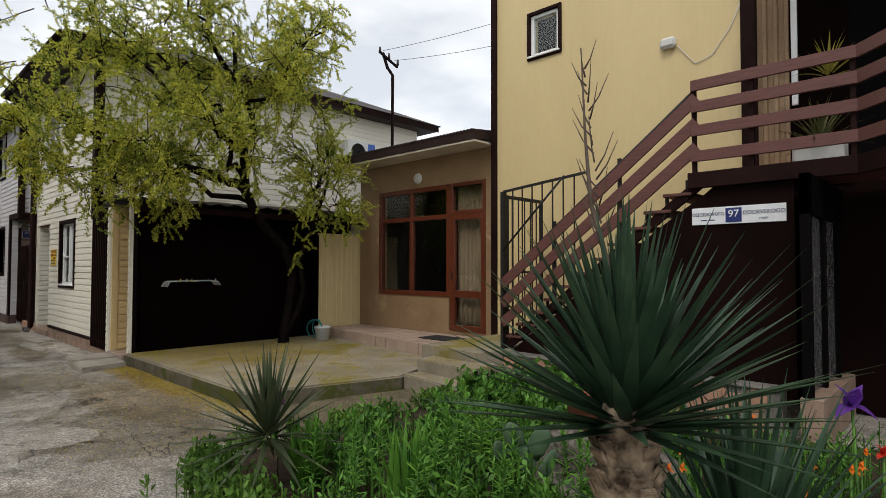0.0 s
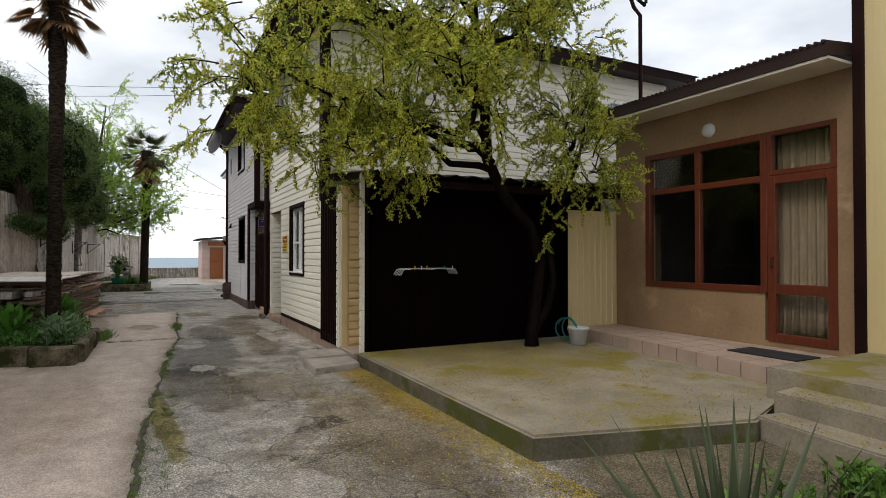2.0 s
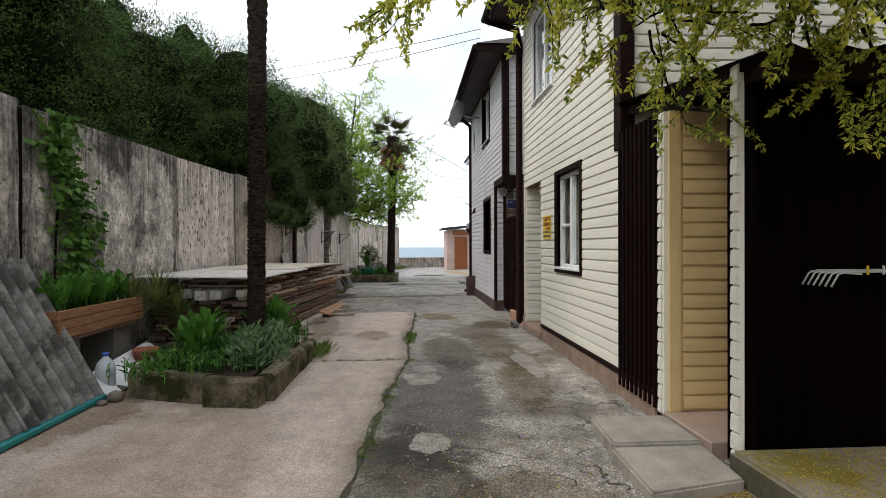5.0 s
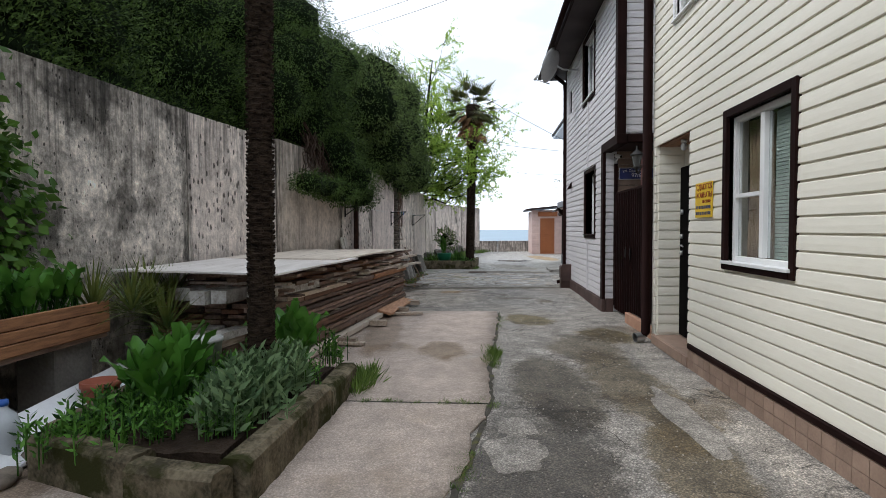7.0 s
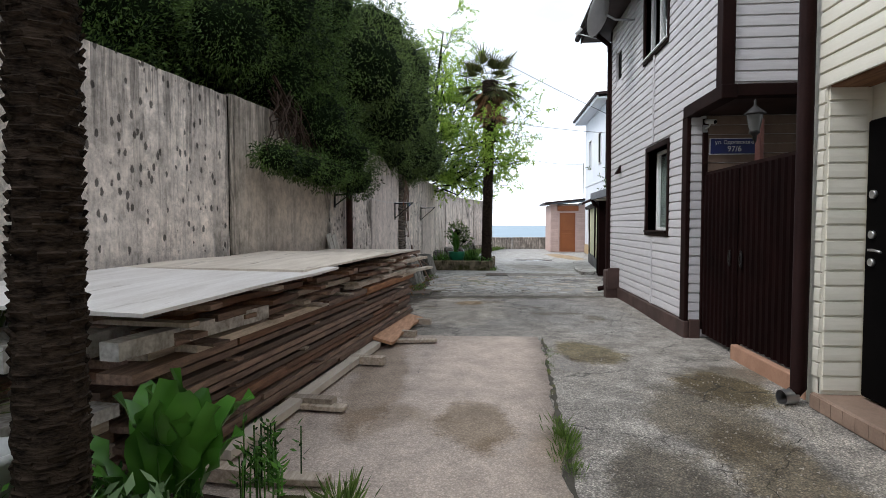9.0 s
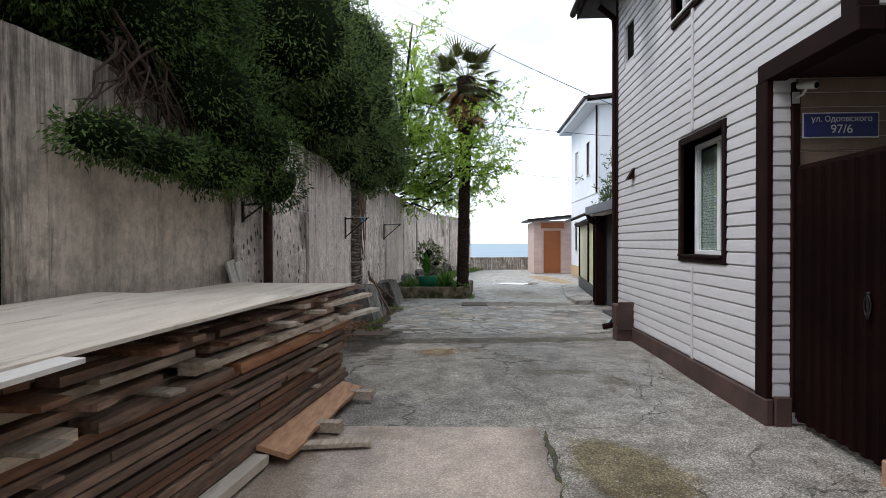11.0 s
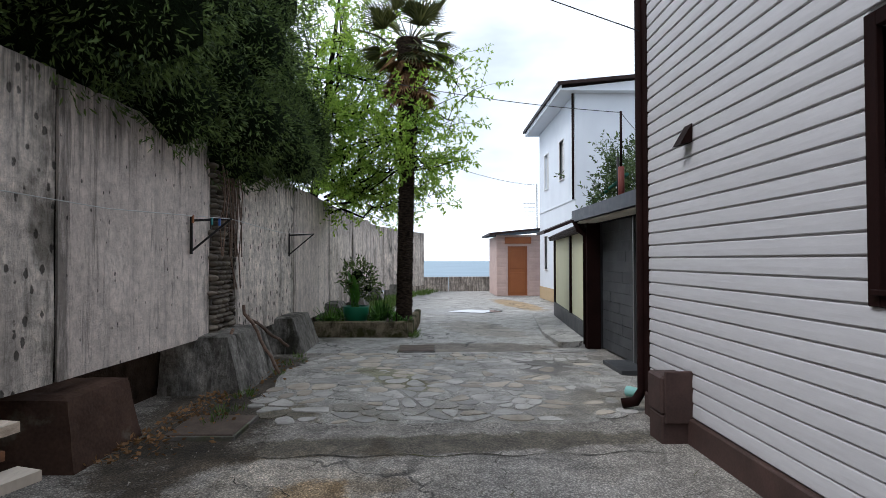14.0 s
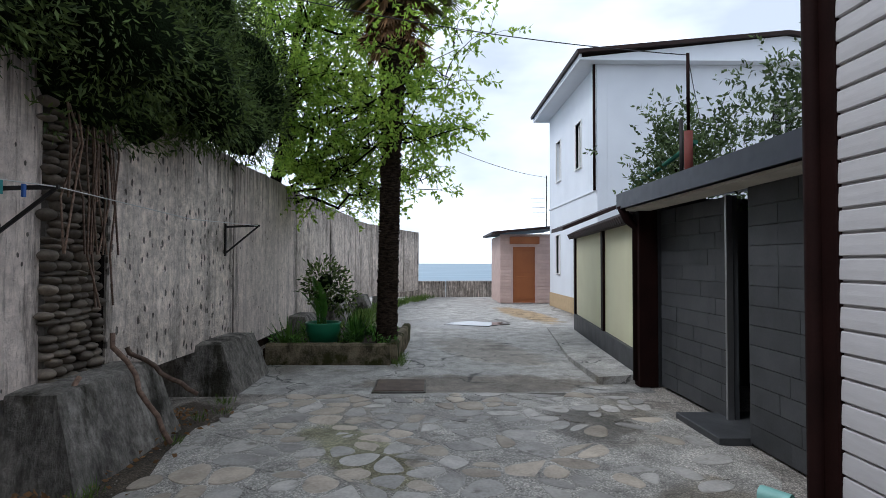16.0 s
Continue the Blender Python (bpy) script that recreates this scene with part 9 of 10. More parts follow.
def bushy(name, label, spots, mat, leaf_l, leaf_w, per, spread, height, category="plant", group="", stems=True):
    p = thing(name, spots[0][0], spots[0][1], spots[0][2], label, category, group, "stuff")
    pos, al, stem = [], [], []
    for x, y, z, h in spots:
        for _ in range(per):
            r, th = abs(RNG.normal(0, spread)), RNG.uniform(0, 6.283)
            hx, hy = x + r * math.cos(th), y + r * math.sin(th)
            hh = h * height * RNG.uniform(0.55, 1.1)
            stem.append((hx, hy, z, hh))
            for k in range(9):
                t = (k + 1) / 9
                a = RNG.uniform(0, 6.283)
                pos.append((hx + RNG.normal(0, 0.012), hy + RNG.normal(0, 0.012), z + hh * t))
                al.append((math.cos(a), math.sin(a), 0.45 + 0.5 * t))
    leaves("foliage", mat, p, pos, al, leaf_l, leaf_w, jitter=0.25, cup=0.1)
    bm = B()
    for hx, hy, z, hh in stem:
        bar(bm, (hx, hy, z - 0.05), (hx + RNG.normal(0, 0.01), hy, z + hh), 0.006)
    part("stem", bm, mat, p)
    return p


g = random.Random(8)
bushy("leafy_ground_cover", "dense bright green leafy plants in the front bed", [(g.uniform(-3.7, -1.4), g.uniform(2.3, 4.6), 0.06, g.uniform(0.7, 1.0)) for _ in range(60)], L_BED, 0.075, 0.032, 13, 0.14, 0.36)
bushy("leafy_ground_cover", "low pale-edged weeds spilling over the bed edge", [(-4.15 + t * 2.6 + g.uniform(-0.1, 0.1), 1.72 - t * 0.42 + g.uniform(-0.12, 0.18), 0.03, g.uniform(0.5, 1.0)) for t in [k / 29 for k in range(30)]] + [(-4.2 + g.uniform(-0.1, 0.1), g.uniform(1.8, 4.4), 0.03, g.uniform(0.5, 0.9)) for _ in range(22)], L_IVY, 0.06, 0.03, 11, 0.11, 0.24)


def leafy_stem(x, y, z, h, seed):
    """An upright lily-like stem ringed with narrow leaves that arch outwards."""
    p = thing("lily_stem", x, y, z, "upright green stem ringed with narrow arching leaves", "plant", "leafy stems")
    r = random.Random(seed)
    top = (x + r.uniform(-0.05, 0.05), y + r.uniform(-0.05, 0.05), z + h)
    part("stem", tube(B(), [(x, y, z), ((x + top[0]) / 2, (y + top[1]) / 2, z + h * 0.5), top], 0.006, 5), L_BED, p)
    bm = B()
    n = int(h * 95)
    for i in range(n):
        t = 0.25 + 0.75 * i / n
        a, e = i * 2.4, radians(10 + 65 * (i / n) ** 2 + r.uniform(-12, 12))
        d = (math.cos(a) * math.cos(e), math.sin(a) * math.cos(e), math.sin(e))
        blade_mesh(bm, (x + (top[0] - x) * t, y + (top[1] - y) * t, z + h * t), d, 0.115 * r.uniform(0.7, 1.1) * (1.1 - 0.45 * t), 0.017, 0.6, 0.2, 3)
    tagged(part("leaves", bm, L_LILY, p), kind="stuff")


L_LILY = leaf_material("fresh_lily_leaves", (0.17, 0.36, 0.05), (0.05, 0.15, 0.02), 0.3, 0.4, 4.0)
for k in range(46):
    leafy_stem(g.uniform(-3.1, -1.25), g.uniform(1.9, 3.7), 0.06, g.uniform(0.36, 0.6), 700 + k)
for k in range(9):
    leafy_stem(g.uniform(-2.6, -1.9), g.uniform(3.9, 4.9), 0.06, g.uniform(0.45, 0.65), 800 + k)
bushy("leafy_ground_cover", "bright green bindweed-like plants beside the stone wall", [(g.uniform(-3.9, -2.0), g.uniform(4.2, 5.4), 0.1, g.uniform(0.7, 1.0)) for _ in range(34)], L_BED, 0.11, 0.055, 11, 0.14, 0.36)
bushy("leafy_ground_cover", "mixed green weeds near the yuccas", [(g.uniform(-2.6, -0.9), g.uniform(1.5, 3.0), 0.1, g.uniform(0.7, 1.1)) for _ in range(34)] + [(g.uniform(-1.3, 0.5), g.uniform(1.9, 4.6), 0.1, g.uniform(0.9, 1.5)) for _ in range(60)], L_BED, 0.06, 0.018, 12, 0.14, 0.3)


def sword_clump(name, label, x, y, z, n, ln, w, mat, seed, category="plant", lo=50):
    p = thing(name, x, y, z, label, category)
    r = random.Random(seed)
    for i in range(n):
        a, e = r.uniform(0, 6.283), radians(r.uniform(lo, 88))
        bm = B()
        blade_mesh(bm, (x + r.uniform(-0.08, 0.08), y + r.uniform(-0.08, 0.08), z), (math.cos(a) * math.cos(e), math.sin(a) * math.cos(e), math.sin(e)), ln * r.uniform(0.7, 1.1), w, 0.25, 0.1, 4)
        part("leaf", bm, mat, p)
    return p


def flower(p, x, y, z, top, mat, size, seed, stem_mat=None, petals=6):
    r = random.Random(seed)
    part("stem", tube(B(), [(x, y, z), (x + r.uniform(-0.02, 0.02), y, (z + top) / 2), (x, y, top)], 0.005, 5), stem_mat or L_BED, p)
    bm = B()
    for k in range(petals):
        a = k * 6.283 / petals
        e = radians(60 if k % 2 else -20)
        blade_mesh(bm, (x, y, top), (math.cos(a) * math.cos(e), math.sin(a) * math.cos(e), math.sin(e)), size, size * 0.75, 0.9, 0.12, 3)
    part("petals", bm, mat, p)


c = sword_clump("iris", "clump of bright green iris leaves with a maroon flower", -3.25, 2.12, 0.06, 44, 0.5, 0.05, L_LILY, 3, "iris")
flower(c, -3.5, 2.05, 0.06, 0.6, L_MAROON, 0.075, 1)
sword_clump("iris", "clump of long green iris leaves", -2.55, 2.35, 0.06, 44, 0.52, 0.042, L_LILY, 4, "iris")
c = sword_clump("iris", "pale purple iris in flower at the bed edge", -0.33, 2.45, 0.12, 12, 0.45, 0.03, L_BED, 6, "iris")
flower(c, -0.33, 2.38, 0.12, 1.03, L_PURPLE, 0.085, 2)
for k in range(60):
    x, y = g.uniform(-1.2, 0.4), g.uniform(2.1, 4.2)
    p = thing("wallflower", x, y, 0.12, "small orange garden flower on a thin stem", "flower", "orange flowers")
    flower(p, x, y, 0.12, g.uniform(0.42, 0.66), L_ORANGE, 0.03, k, petals=5)
for k, (x, y, h) in enumerate(((-0.52, 1.55, 0.45), (-0.3, 2.9, 0.75), (0.1, 3.3, 0.6))):
    p = thing("poppy", x, y, 0.1, "red poppy on a thin stem", "flower", "red flowers")
    flower(p, x, y, 0.1, h, L_RED, 0.045, k + 60)
bm = lathe(B(), -1.68, 2.95, [(0.001, 0.56), (0.075, 0.56), (0.1, 0.72), (0.115, 0.72), (0.115, 0.76), (0.095, 0.76), (0.09, 0.72), (0.001, 0.70)], 20)
M_ROCK = material("dark_rough_rock", (0.20, 0.175, 0.15), (0.04, 0.036, 0.032), 0.95, spec=0.1, scale=9, fine=40, bump=0.9, dist=0.03, mix=0.35)
pt = tagged(part("terracotta_pot", bm, M_TERRA), "orange terracotta pot standing on a pale rock", "pot")
tagged(part("pale_rock", blob(B(), (-1.56, 3.02, 0.24), 0.3, 3, 0.75, 4, (1.15, 0.95, 0.95)), M_ROCK), "rough pale rock in the garden bed", "rock")
# prickly pear
c = thing("prickly_pear", -1.95, 2.75, 0.1, "grey-green prickly pear cactus pads", "cactus")
for k, (dx, dz, a, s) in enumerate(((0, 0.2, 0, 1), (0.1, 0.38, 25, 0.75), (-0.08, 0.37, -20, 0.7), (0.18, 0.28, 40, 0.7), (-0.17, 0.26, -45, 0.7))):
    bm = blob(B(), (0, 0, 0), 0.12 * s, k, 0.08, 2, (0.72, 0.16, 1.15))
    bm.transform(pose(-1.95 + dx, 2.75, 0.12 + dz, 0, a, 20 * k))
    part("pad", bm, plain("cactus_skin_%d" % k, (0.055, 0.10, 0.05), 0.6), c, smooth=True)
# bare sapling
c = thing("bare_sapling", -0.9, 1.75, 0.1, "thin bare sapling with knobbly side twigs", "sapling")
bm = tube(B(), [(-0.88, 1.78, 0.1), (-0.88, 1.77, 0.8), (-0.9, 1.75, 1.5), (-0.96, 1.74, 1.72), (-0.98, 1.74, 1.95), (-1.0, 1.75, 2.27)], [0.014, 0.012, 0.010, 0.008, 0.005, 0.002], 7)
M_SAPLING = material("grey_brown_twig_bark", (0.13, 0.10, 0.08), (0.06, 0.045, 0.035), 0.9, spec=0.1, scale=20, bump=0.3)
part("stem", bm, M_SAPLING, c)
for k in range(22):
    z = 1.56 + k * 0.03
    a = g.uniform(0, 6.283)
    x = -0.92 - max(0, z - 1.6) * 0.11
    ln = 0.17 * (1 - (z - 1.56) / 1.1) * g.uniform(0.6, 1.1)
    s = Vector((x, 1.745, z))
    d = Vector((math.cos(a), math.sin(a) * 0.4, 0.8)).normalized()
    part("twig", tube(B(), [s, s + d * ln * 0.5 + Vector((0, 0, 0.01)), s + d * ln + Vector((0, 0, 0.05))], [0.0035, 0.0025, 0.001], 5), M_SAPLING, c)

# ---- bed by the palm: broad leaves, grey sage, grasses ----
def broad_leaf_plant(x, y, z, n, ln, w, seed, label, group="broad-leaved plants"):
    p = thing("broad_leaf_plant", x, y, z, label, "plant", group)
    r = random.Random(seed)
    for i in range(n):
        a, e = i * 2.4 + r.uniform(-0.4, 0.4), radians(r.uniform(58, 88))
        L = ln * r.uniform(0.6, 1.1)
        d = Vector((math.cos(a) * math.cos(e), math.sin(a) * math.cos(e), math.sin(e)))
        s = Vector((x + r.uniform(-0.1, 0.1), y + r.uniform(-0.1, 0.1), z))
        side = d.cross(Vector((0, 0, 1))).normalized()
        bm = B()
        rows = []
        q = s + d * L * 0.35
        bar(bm, s, q, 0.012)
        dd = d.copy()
        for k in range(7):
            t = k / 6
            ww = w * L / ln * (math.sin(math.pi * (0.1 + 0.86 * t)) ** 0.7 + 0.02)
            up = side.cross(dd)
            wav = 0.16 * w * math.sin(k * 2.1 + i)
            rows.append([bm.verts.new(q - side * ww / 2 + up * (ww * 0.18 + wav)), bm.verts.new(q), bm.verts.new(q + side * ww / 2 + up * (ww * 0.18 - wav))])
            q = q + dd * L * 0.65 / 6
            dd = (dd + Vector((0, 0, -0.06 - 0.02 * k))).normalized()
        for a_, b_ in zip(rows, rows[1:]):
            for k in (0, 1):
                bm.faces.new((a_[k], a_[k + 1], b_[k + 1], b_[k])).smooth = True
        part("leaf", bm, L_DOCK, p)
    return p


broad_leaf_plant(-12.3, -1.25, 0.2, 60, 0.5, 0.12, 1, "lush green broad-leaved plant in the bed")
broad_leaf_plant(-12.7, -1.35, 0.2, 50, 0.56, 0.12, 2, "lush green broad-leaved plant in the bed")
broad_leaf_plant(-13.5, -0.75, 0.2, 26, 0.58, 0.16, 3, "lush green broad-leaved plant beside the palm")
for k in range(4):
    broad_leaf_plant(-11.8 - k * 0.38, -2.42, 0.8, 34, 0.36, 0.11, 20 + k, "green leafy plant in the wooden trough", "trough plants")
bushy("grey_sage", "soft grey-green sage bush by the kerb", [(g.uniform(-13.1, -11.95), g.uniform(-0.80, -0.56), 0.2, g.uniform(0.8, 1.1)) for _ in range(40)], L_SAGE, 0.095, 0.034, 11, 0.09, 0.3, "shrub")
bushy("leafy_ground_cover", "small green weeds in the palm bed", [(g.uniform(-13.6, -11.7), g.uniform(-1.68, -0.55), 0.2, g.uniform(0.6, 1.1)) for _ in range(70)], L_BED, 0.06, 0.02, 9, 0.12, 0.2)
bushy("leafy_ground_cover", "small green weeds at the kerb corner", [(-13.95, -0.52, 0.2, 1.0), (-13.75, -0.5, 0.2, 0.8)], L_BED, 0.06, 0.016, 14, 0.08, 0.25)
L_STRAP = leaf_material("yellowing_strap_leaves", (0.24, 0.25, 0.06), (0.06, 0.10, 0.025), 0.25, 0.5, 4.0)
for k, (x, y, z) in enumerate(((-13.15, -2.32, 0.72), (-13.75, -2.2, 0.62), (-13.6, -1.95, 0.5), (-13.95, -2.35, 0.7), (-14.3, -2.3, 0.6), (-13.4, -2.15, 0.7))):
    rosette("spiky_plant", x, y, z, 46, 0.46, 0.026, L_STRAP, "arching strap-leaved plant with yellowed tips", "plant", 30 + k, 0, 85, 0.6, group="strap-leaved plants")
# ivy on the wall
iv = thing("wall_creeper", -12.5, -2.75, 0, "green leafy creeper climbing the concrete wall", "creeper")
pos, al = [], []
for k in range(900):
    z = RNG.uniform(0.8, 2.85)
    x = -12.55 + 0.18 * math.sin(z * 3) + RNG.normal(0, 0.13 + 0.05 * (2.8 - z))
    pos.append((x, wall_y(x) + abs(RNG.normal(0.06, 0.05)), z))
    al.append((RNG.normal(0, 0.5), 0.6, -0.5))
leaves("foliage", L_IVY, iv, pos, al, 0.11, 0.075)
part("stem", tube(B(), [(-12.55 + 0.15 * math.sin(z * 0.4), wall_y(-12.55) + 0.02, 0.3 * z) for z in range(10)], 0.012, 5), M_BARK, iv)
# far bed plants
broad_leaf_plant(-29.05, -0.62, 0.48, 16, 0.7, 0.1, 61, "dark green pot plant in the green tub", "far bed plants")
sword_clump("strap_leaf_clump", "clump of dark strap leaves in the far bed", -29.3, -0.15, 0.2, 34, 0.6, 0.035, L_BED, 71)
sword_clump("strap_leaf_clump", "arching strap leaves in the far bed", -28.95, -1.1, 0.2, 34, 0.55, 0.03, L_IVY, 72, lo=25)
leaf_mass("foliage", L_OLEANDER, thing("potted_shrub", -29.1, -0.62, 0.5, "dark green shrub growing in the tub", "shrub"), [(-29.1, -0.6, 1.15, 0.32, 0.32, 0.35), (-29.1, -0.4, 0.9, 0.22, 0.25, 0.22)], 6500, 0.08, 0.035, M_CORE, core=0.35)
bushy("leafy_ground_cover", "low green weeds in the far bed", [(g.uniform(-31.0, -28.9), g.uniform(-1.2, 0.35), 0.2, g.uniform(0.6, 1.0)) for _ in range(24)], L_BED, 0.08, 0.025, 9, 0.14, 0.22)
# shrub on the garage roof
c = thing("roof_shrub", -28.0, 5.3, 2.3, "olive-like shrub rising behind the garage roof", "shrub")
part("stem", tube(B(), crooked((-28.5, 4.45, 0), (-28.5, 4.4, 3.1), 5, 0.04, 5), [0.06, 0.055, 0.05, 0.04, 0.025, 0.01], 7), M_BARK, c)
part("stem", tube(B(), crooked((-27.5, 6.4, 0), (-27.6, 6.3, 3.6), 5, 0.05, 4), [0.08, 0.07, 0.06, 0.05, 0.03, 0.01], 7), M_BARK, c)
st, dr = [], []
for cx, cy, cz, s, n in ((-28.6, 4.45, 2.7, 0.28, 140), (-28.6, 4.4, 3.2, 0.2, 70), (-26.9, 5.6, 3.2, 0.45, 190), (-26.0, 6.0, 3.3, 0.5, 210), (-25.2, 6.2, 3.4, 0.45, 180), (-26.3, 5.9, 3.8, 0.35, 90), (-27.8, 4.65, 2.8, 0.3, 130), (-26.5, 5.4, 2.9, 0.4, 200), (-25.4, 5.6, 2.95, 0.45, 200), (-28.3, 4.4, 2.5, 0.28, 120)):
    for _ in range(n):
        off = RNG.normal(0, s, 3)
        st.append(np.array((cx, cy, cz)) + off)
        dr.append(off + np.array((0, 0, 0.5)) + RNG.normal(0, 0.3, 3))
pp, aa = strands(st, dr, 13, 0.34, 0.0)
leaves("crown", leaf_material("olive_leaves", (0.13, 0.18, 0.07), (0.04, 0.065, 0.025), 0.25, 0.6), c, pp, aa, 0.085, 0.036)
rosette("balcony_plant", -1.05, 6.12, 2.62, 40, 0.42, 0.03, L_PALM, "arching green plant in the balcony trough", "plant", 80, 0, 80, 0.5)
rosette("balcony_plant", -1.0, 6.3, 3.3, 26, 0.35, 0.03, leaf_material("yellowed_fronds", (0.35, 0.3, 0.05), (0.15, 0.16, 0.03), 0.3), "yellowed palm seedling by the balcony rail", "plant", 81, 10, 80, 0.6)


# ---- ground details: flagstones, cracks, moss, blossom, gravel ----
def on_lane(x, y):
    return ground_z(x, y) - 0.012


flags = thing("flagstone_paving", -24.6, 0.8, 0, "patch of irregular grey flagstones set in rough mortar", "paving", kind="structure")
fr = random.Random(31)
bm = B()
n = 60
ring = [(-25.0 + (1.95 + 0.1 * math.sin(i * 0.9)) * math.copysign(abs(math.cos(i * 6.283 / n)) ** 0.5, math.cos(i * 6.283 / n)),
         1.15 + (2.2 + 0.1 * math.cos(i * 1.7)) * math.copysign(abs(math.sin(i * 6.283 / n)) ** 0.5, math.sin(i * 6.283 / n))) for i in range(n)]
M_MORTAR = lane_material("pale_mortar_bed", (0.58, 0.55, 0.50), (0.34, 0.32, 0.285), (0.62, 0.58, 0.52), 0.53, 0.7)
blotches(M_MORTAR, [(-25.7, 2.4, 0.55, 0.4, 0, DAMP, 0.5), (-23.2, -0.6, 0.8, 0.4, 10, (0.5, 0.46, 0.38), 0.8), (-25.0, 0.4, 0.9, 0.3, 30, (0.7, 0.7, 0.5), 0.8)])
CX, CY = -25.0, 1.15
cen = bm.verts.new((CX, CY, on_lane(CX, CY) + 0.01))
vr = [bm.verts.new((x, y, on_lane(x, y) - 0.004)) for x, y in ring]
vm = [bm.verts.new((CX + (x - CX) * 0.94, CY + (y - CY) * 0.94, on_lane(x, y) + 0.008)) for x, y in ring]
vi = [bm.verts.new((CX + (x - CX) * 0.5, CY + (y - CY) * 0.5, on_lane(CX + (x - CX) * 0.5, CY + (y - CY) * 0.5) + 0.01)) for x, y in ring]
for i in range(n):
    j = (i + 1) % n
    bm.faces.new((vr[i], vr[j], vm[j], vm[i]))
    bm.faces.new((vm[i], vm[j], vi[j], vi[i]))
    bm.faces.new((vi[i], vi[j], cen))
part("mortar_bed", bm, M_MORTAR, flags, smooth=True)
for cell in voronoi_cells(-26.9, -23.1, -0.98, 3.2, 0.185, 12, 0.016, 0.3):
    cx, cy = sum(p[0] for p in cell) / len(cell), sum(p[1] for p in cell) / len(cell)
    if fr.random() < 0.08 + 0.16 * max(0, cy - 0.9) or ((cx - CX) / 1.88) ** 6 + ((cy - CY) / 2.12) ** 6 > 1:
        continue
    # round the corners by cutting each one back
    pts = []
    for i in range(len(cell)):
        a, b, c_ = Vector(cell[i - 1]), Vector(cell[i]), Vector(cell[(i + 1) % len(cell)])
        pts += [b.lerp(a, 0.34), b.lerp((a + c_) / 2, 0.24), b.lerp(c_, 0.34)]
    z = on_lane(cx, cy) + 0.01 + fr.uniform(0.001, 0.007)
    bm = B()
    lo = [bm.verts.new((p.x, p.y, z - 0.03)) for p in pts]
    mid = [bm.verts.new((p.x, p.y, z - 0.003)) for p in pts]
    hi = [bm.verts.new((cx + (p.x - cx) * 0.86, cy + (p.y - cy) * 0.86, z + fr.uniform(-0.0015, 0.0015))) for p in pts]
    m_ = len(pts)
    for i in range(m_):
        j = (i + 1) % m_
        bm.faces.new((lo[i], lo[j], mid[j], mid[i]))
        bm.faces.new((mid[i], mid[j], hi[j], hi[i]))
    bm.faces.new(hi)
    bmesh.ops.recalc_face_normals(bm, faces=bm.faces)
    part("flagstone", bm, fr.choice((M_FLAG, M_FLAG, M_FLAGTAN, M_MORTAR)), flags)


def ribbon(bm, pts, width, seed, lift=0.003):
    r = random.Random(seed)
    prev = None
    for i, (x, y) in enumerate(pts):
        a, b = pts[max(0, i - 1)], pts[min(len(pts) - 1, i + 1)]
        d = Vector((b[0] - a[0], b[1] - a[1], 0)).normalized()
        s = Vector((-d.y, d.x, 0)) * width * r.uniform(0.12, 0.7) * min(1, 0.25 + i * 0.2, 0.25 + (len(pts) - 1 - i) * 0.2)
        z = ground_z(x, y) + lift
        row = [bm.verts.new((x - s.x, y - s.y, z)), bm.verts.new((x + s.x, y + s.y, z))]
        if prev:
            bm.faces.new((prev[0], row[0], row[1], prev[1]))
        prev = row


def wander(x, y, ang, length, seed, turn=0.24, step=0.06):
    r = random.Random(seed)
    pts = [(x, y)]
    for _ in range(int(length / step)):
        ang += r.gauss(0, turn * 0.35)
        a = ang + r.gauss(0, turn * 2.2)
        x, y = x + step * math.cos(a), y + step * math.sin(a)
        pts.append((x, y))
    return pts


cracks = thing("paving_cracks", -14, 1, 0, "dark branching cracks in the old paving", "cracks", kind="stuff")
bm = B()
cr = random.Random(77)
for k in range(46):  # asphalt side
    x = cr.uniform(-22.3, -3.5)
    y = cr.uniform(1.2, 2.7)
    ribbon(bm, wander(x, y, cr.choice((0, 1.57, 3.14)) + cr.gauss(0, 0.5), cr.uniform(0.5, 2.0), k), cr.uniform(0.003, 0.008), k, -0.006)
for k in range(26):  # darker stretch past the slabs
    ribbon(bm, wander(cr.uniform(-22.0, -18.7), cr.uniform(-0.4, 2.7), cr.uniform(0, 6.28), cr.uniform(0.8, 2.4), 100 + k), cr.uniform(0.003, 0.009), 100 + k, -0.006)
for k in range(7):  # slab side
    ribbon(bm, wander(cr.uniform(-17, -4), cr.uniform(-0.8, 0.3), cr.uniform(0, 6.28), cr.uniform(0.3, 0.8), 200 + k, 0.2), cr.uniform(0.002, 0.004), 200 + k, 0.007)
for k in range(12):  # far paving
    ribbon(bm, wander(cr.uniform(-40, -28), cr.uniform(0.6, 3.2), cr.uniform(0, 6.28), cr.uniform(0.8, 2.0), 300 + k), cr.uniform(0.004, 0.009), 300 + k, 0.007)
for k in range(10):  # broken corner near the loose slabs
    ribbon(bm, wander(-9.9 + cr.gauss(0, 0.4), 1.9 + cr.gauss(0, 0.3), cr.uniform(0, 6.28), cr.uniform(0.4, 1.1), 400 + k, 0.5), cr.uniform(0.006, 0.014), 400 + k, -0.006)
ribbon(bm, wander(-18.55, -0.9, 1.57, 2.2, 500, 0.12), 0.012, 500, -0.004)
ribbon(bm, [(-22.25 + 0.04 * math.sin(y * 5), y * 0.12 - 0.7) for y in range(30)], 0.02, 501, -0.006)
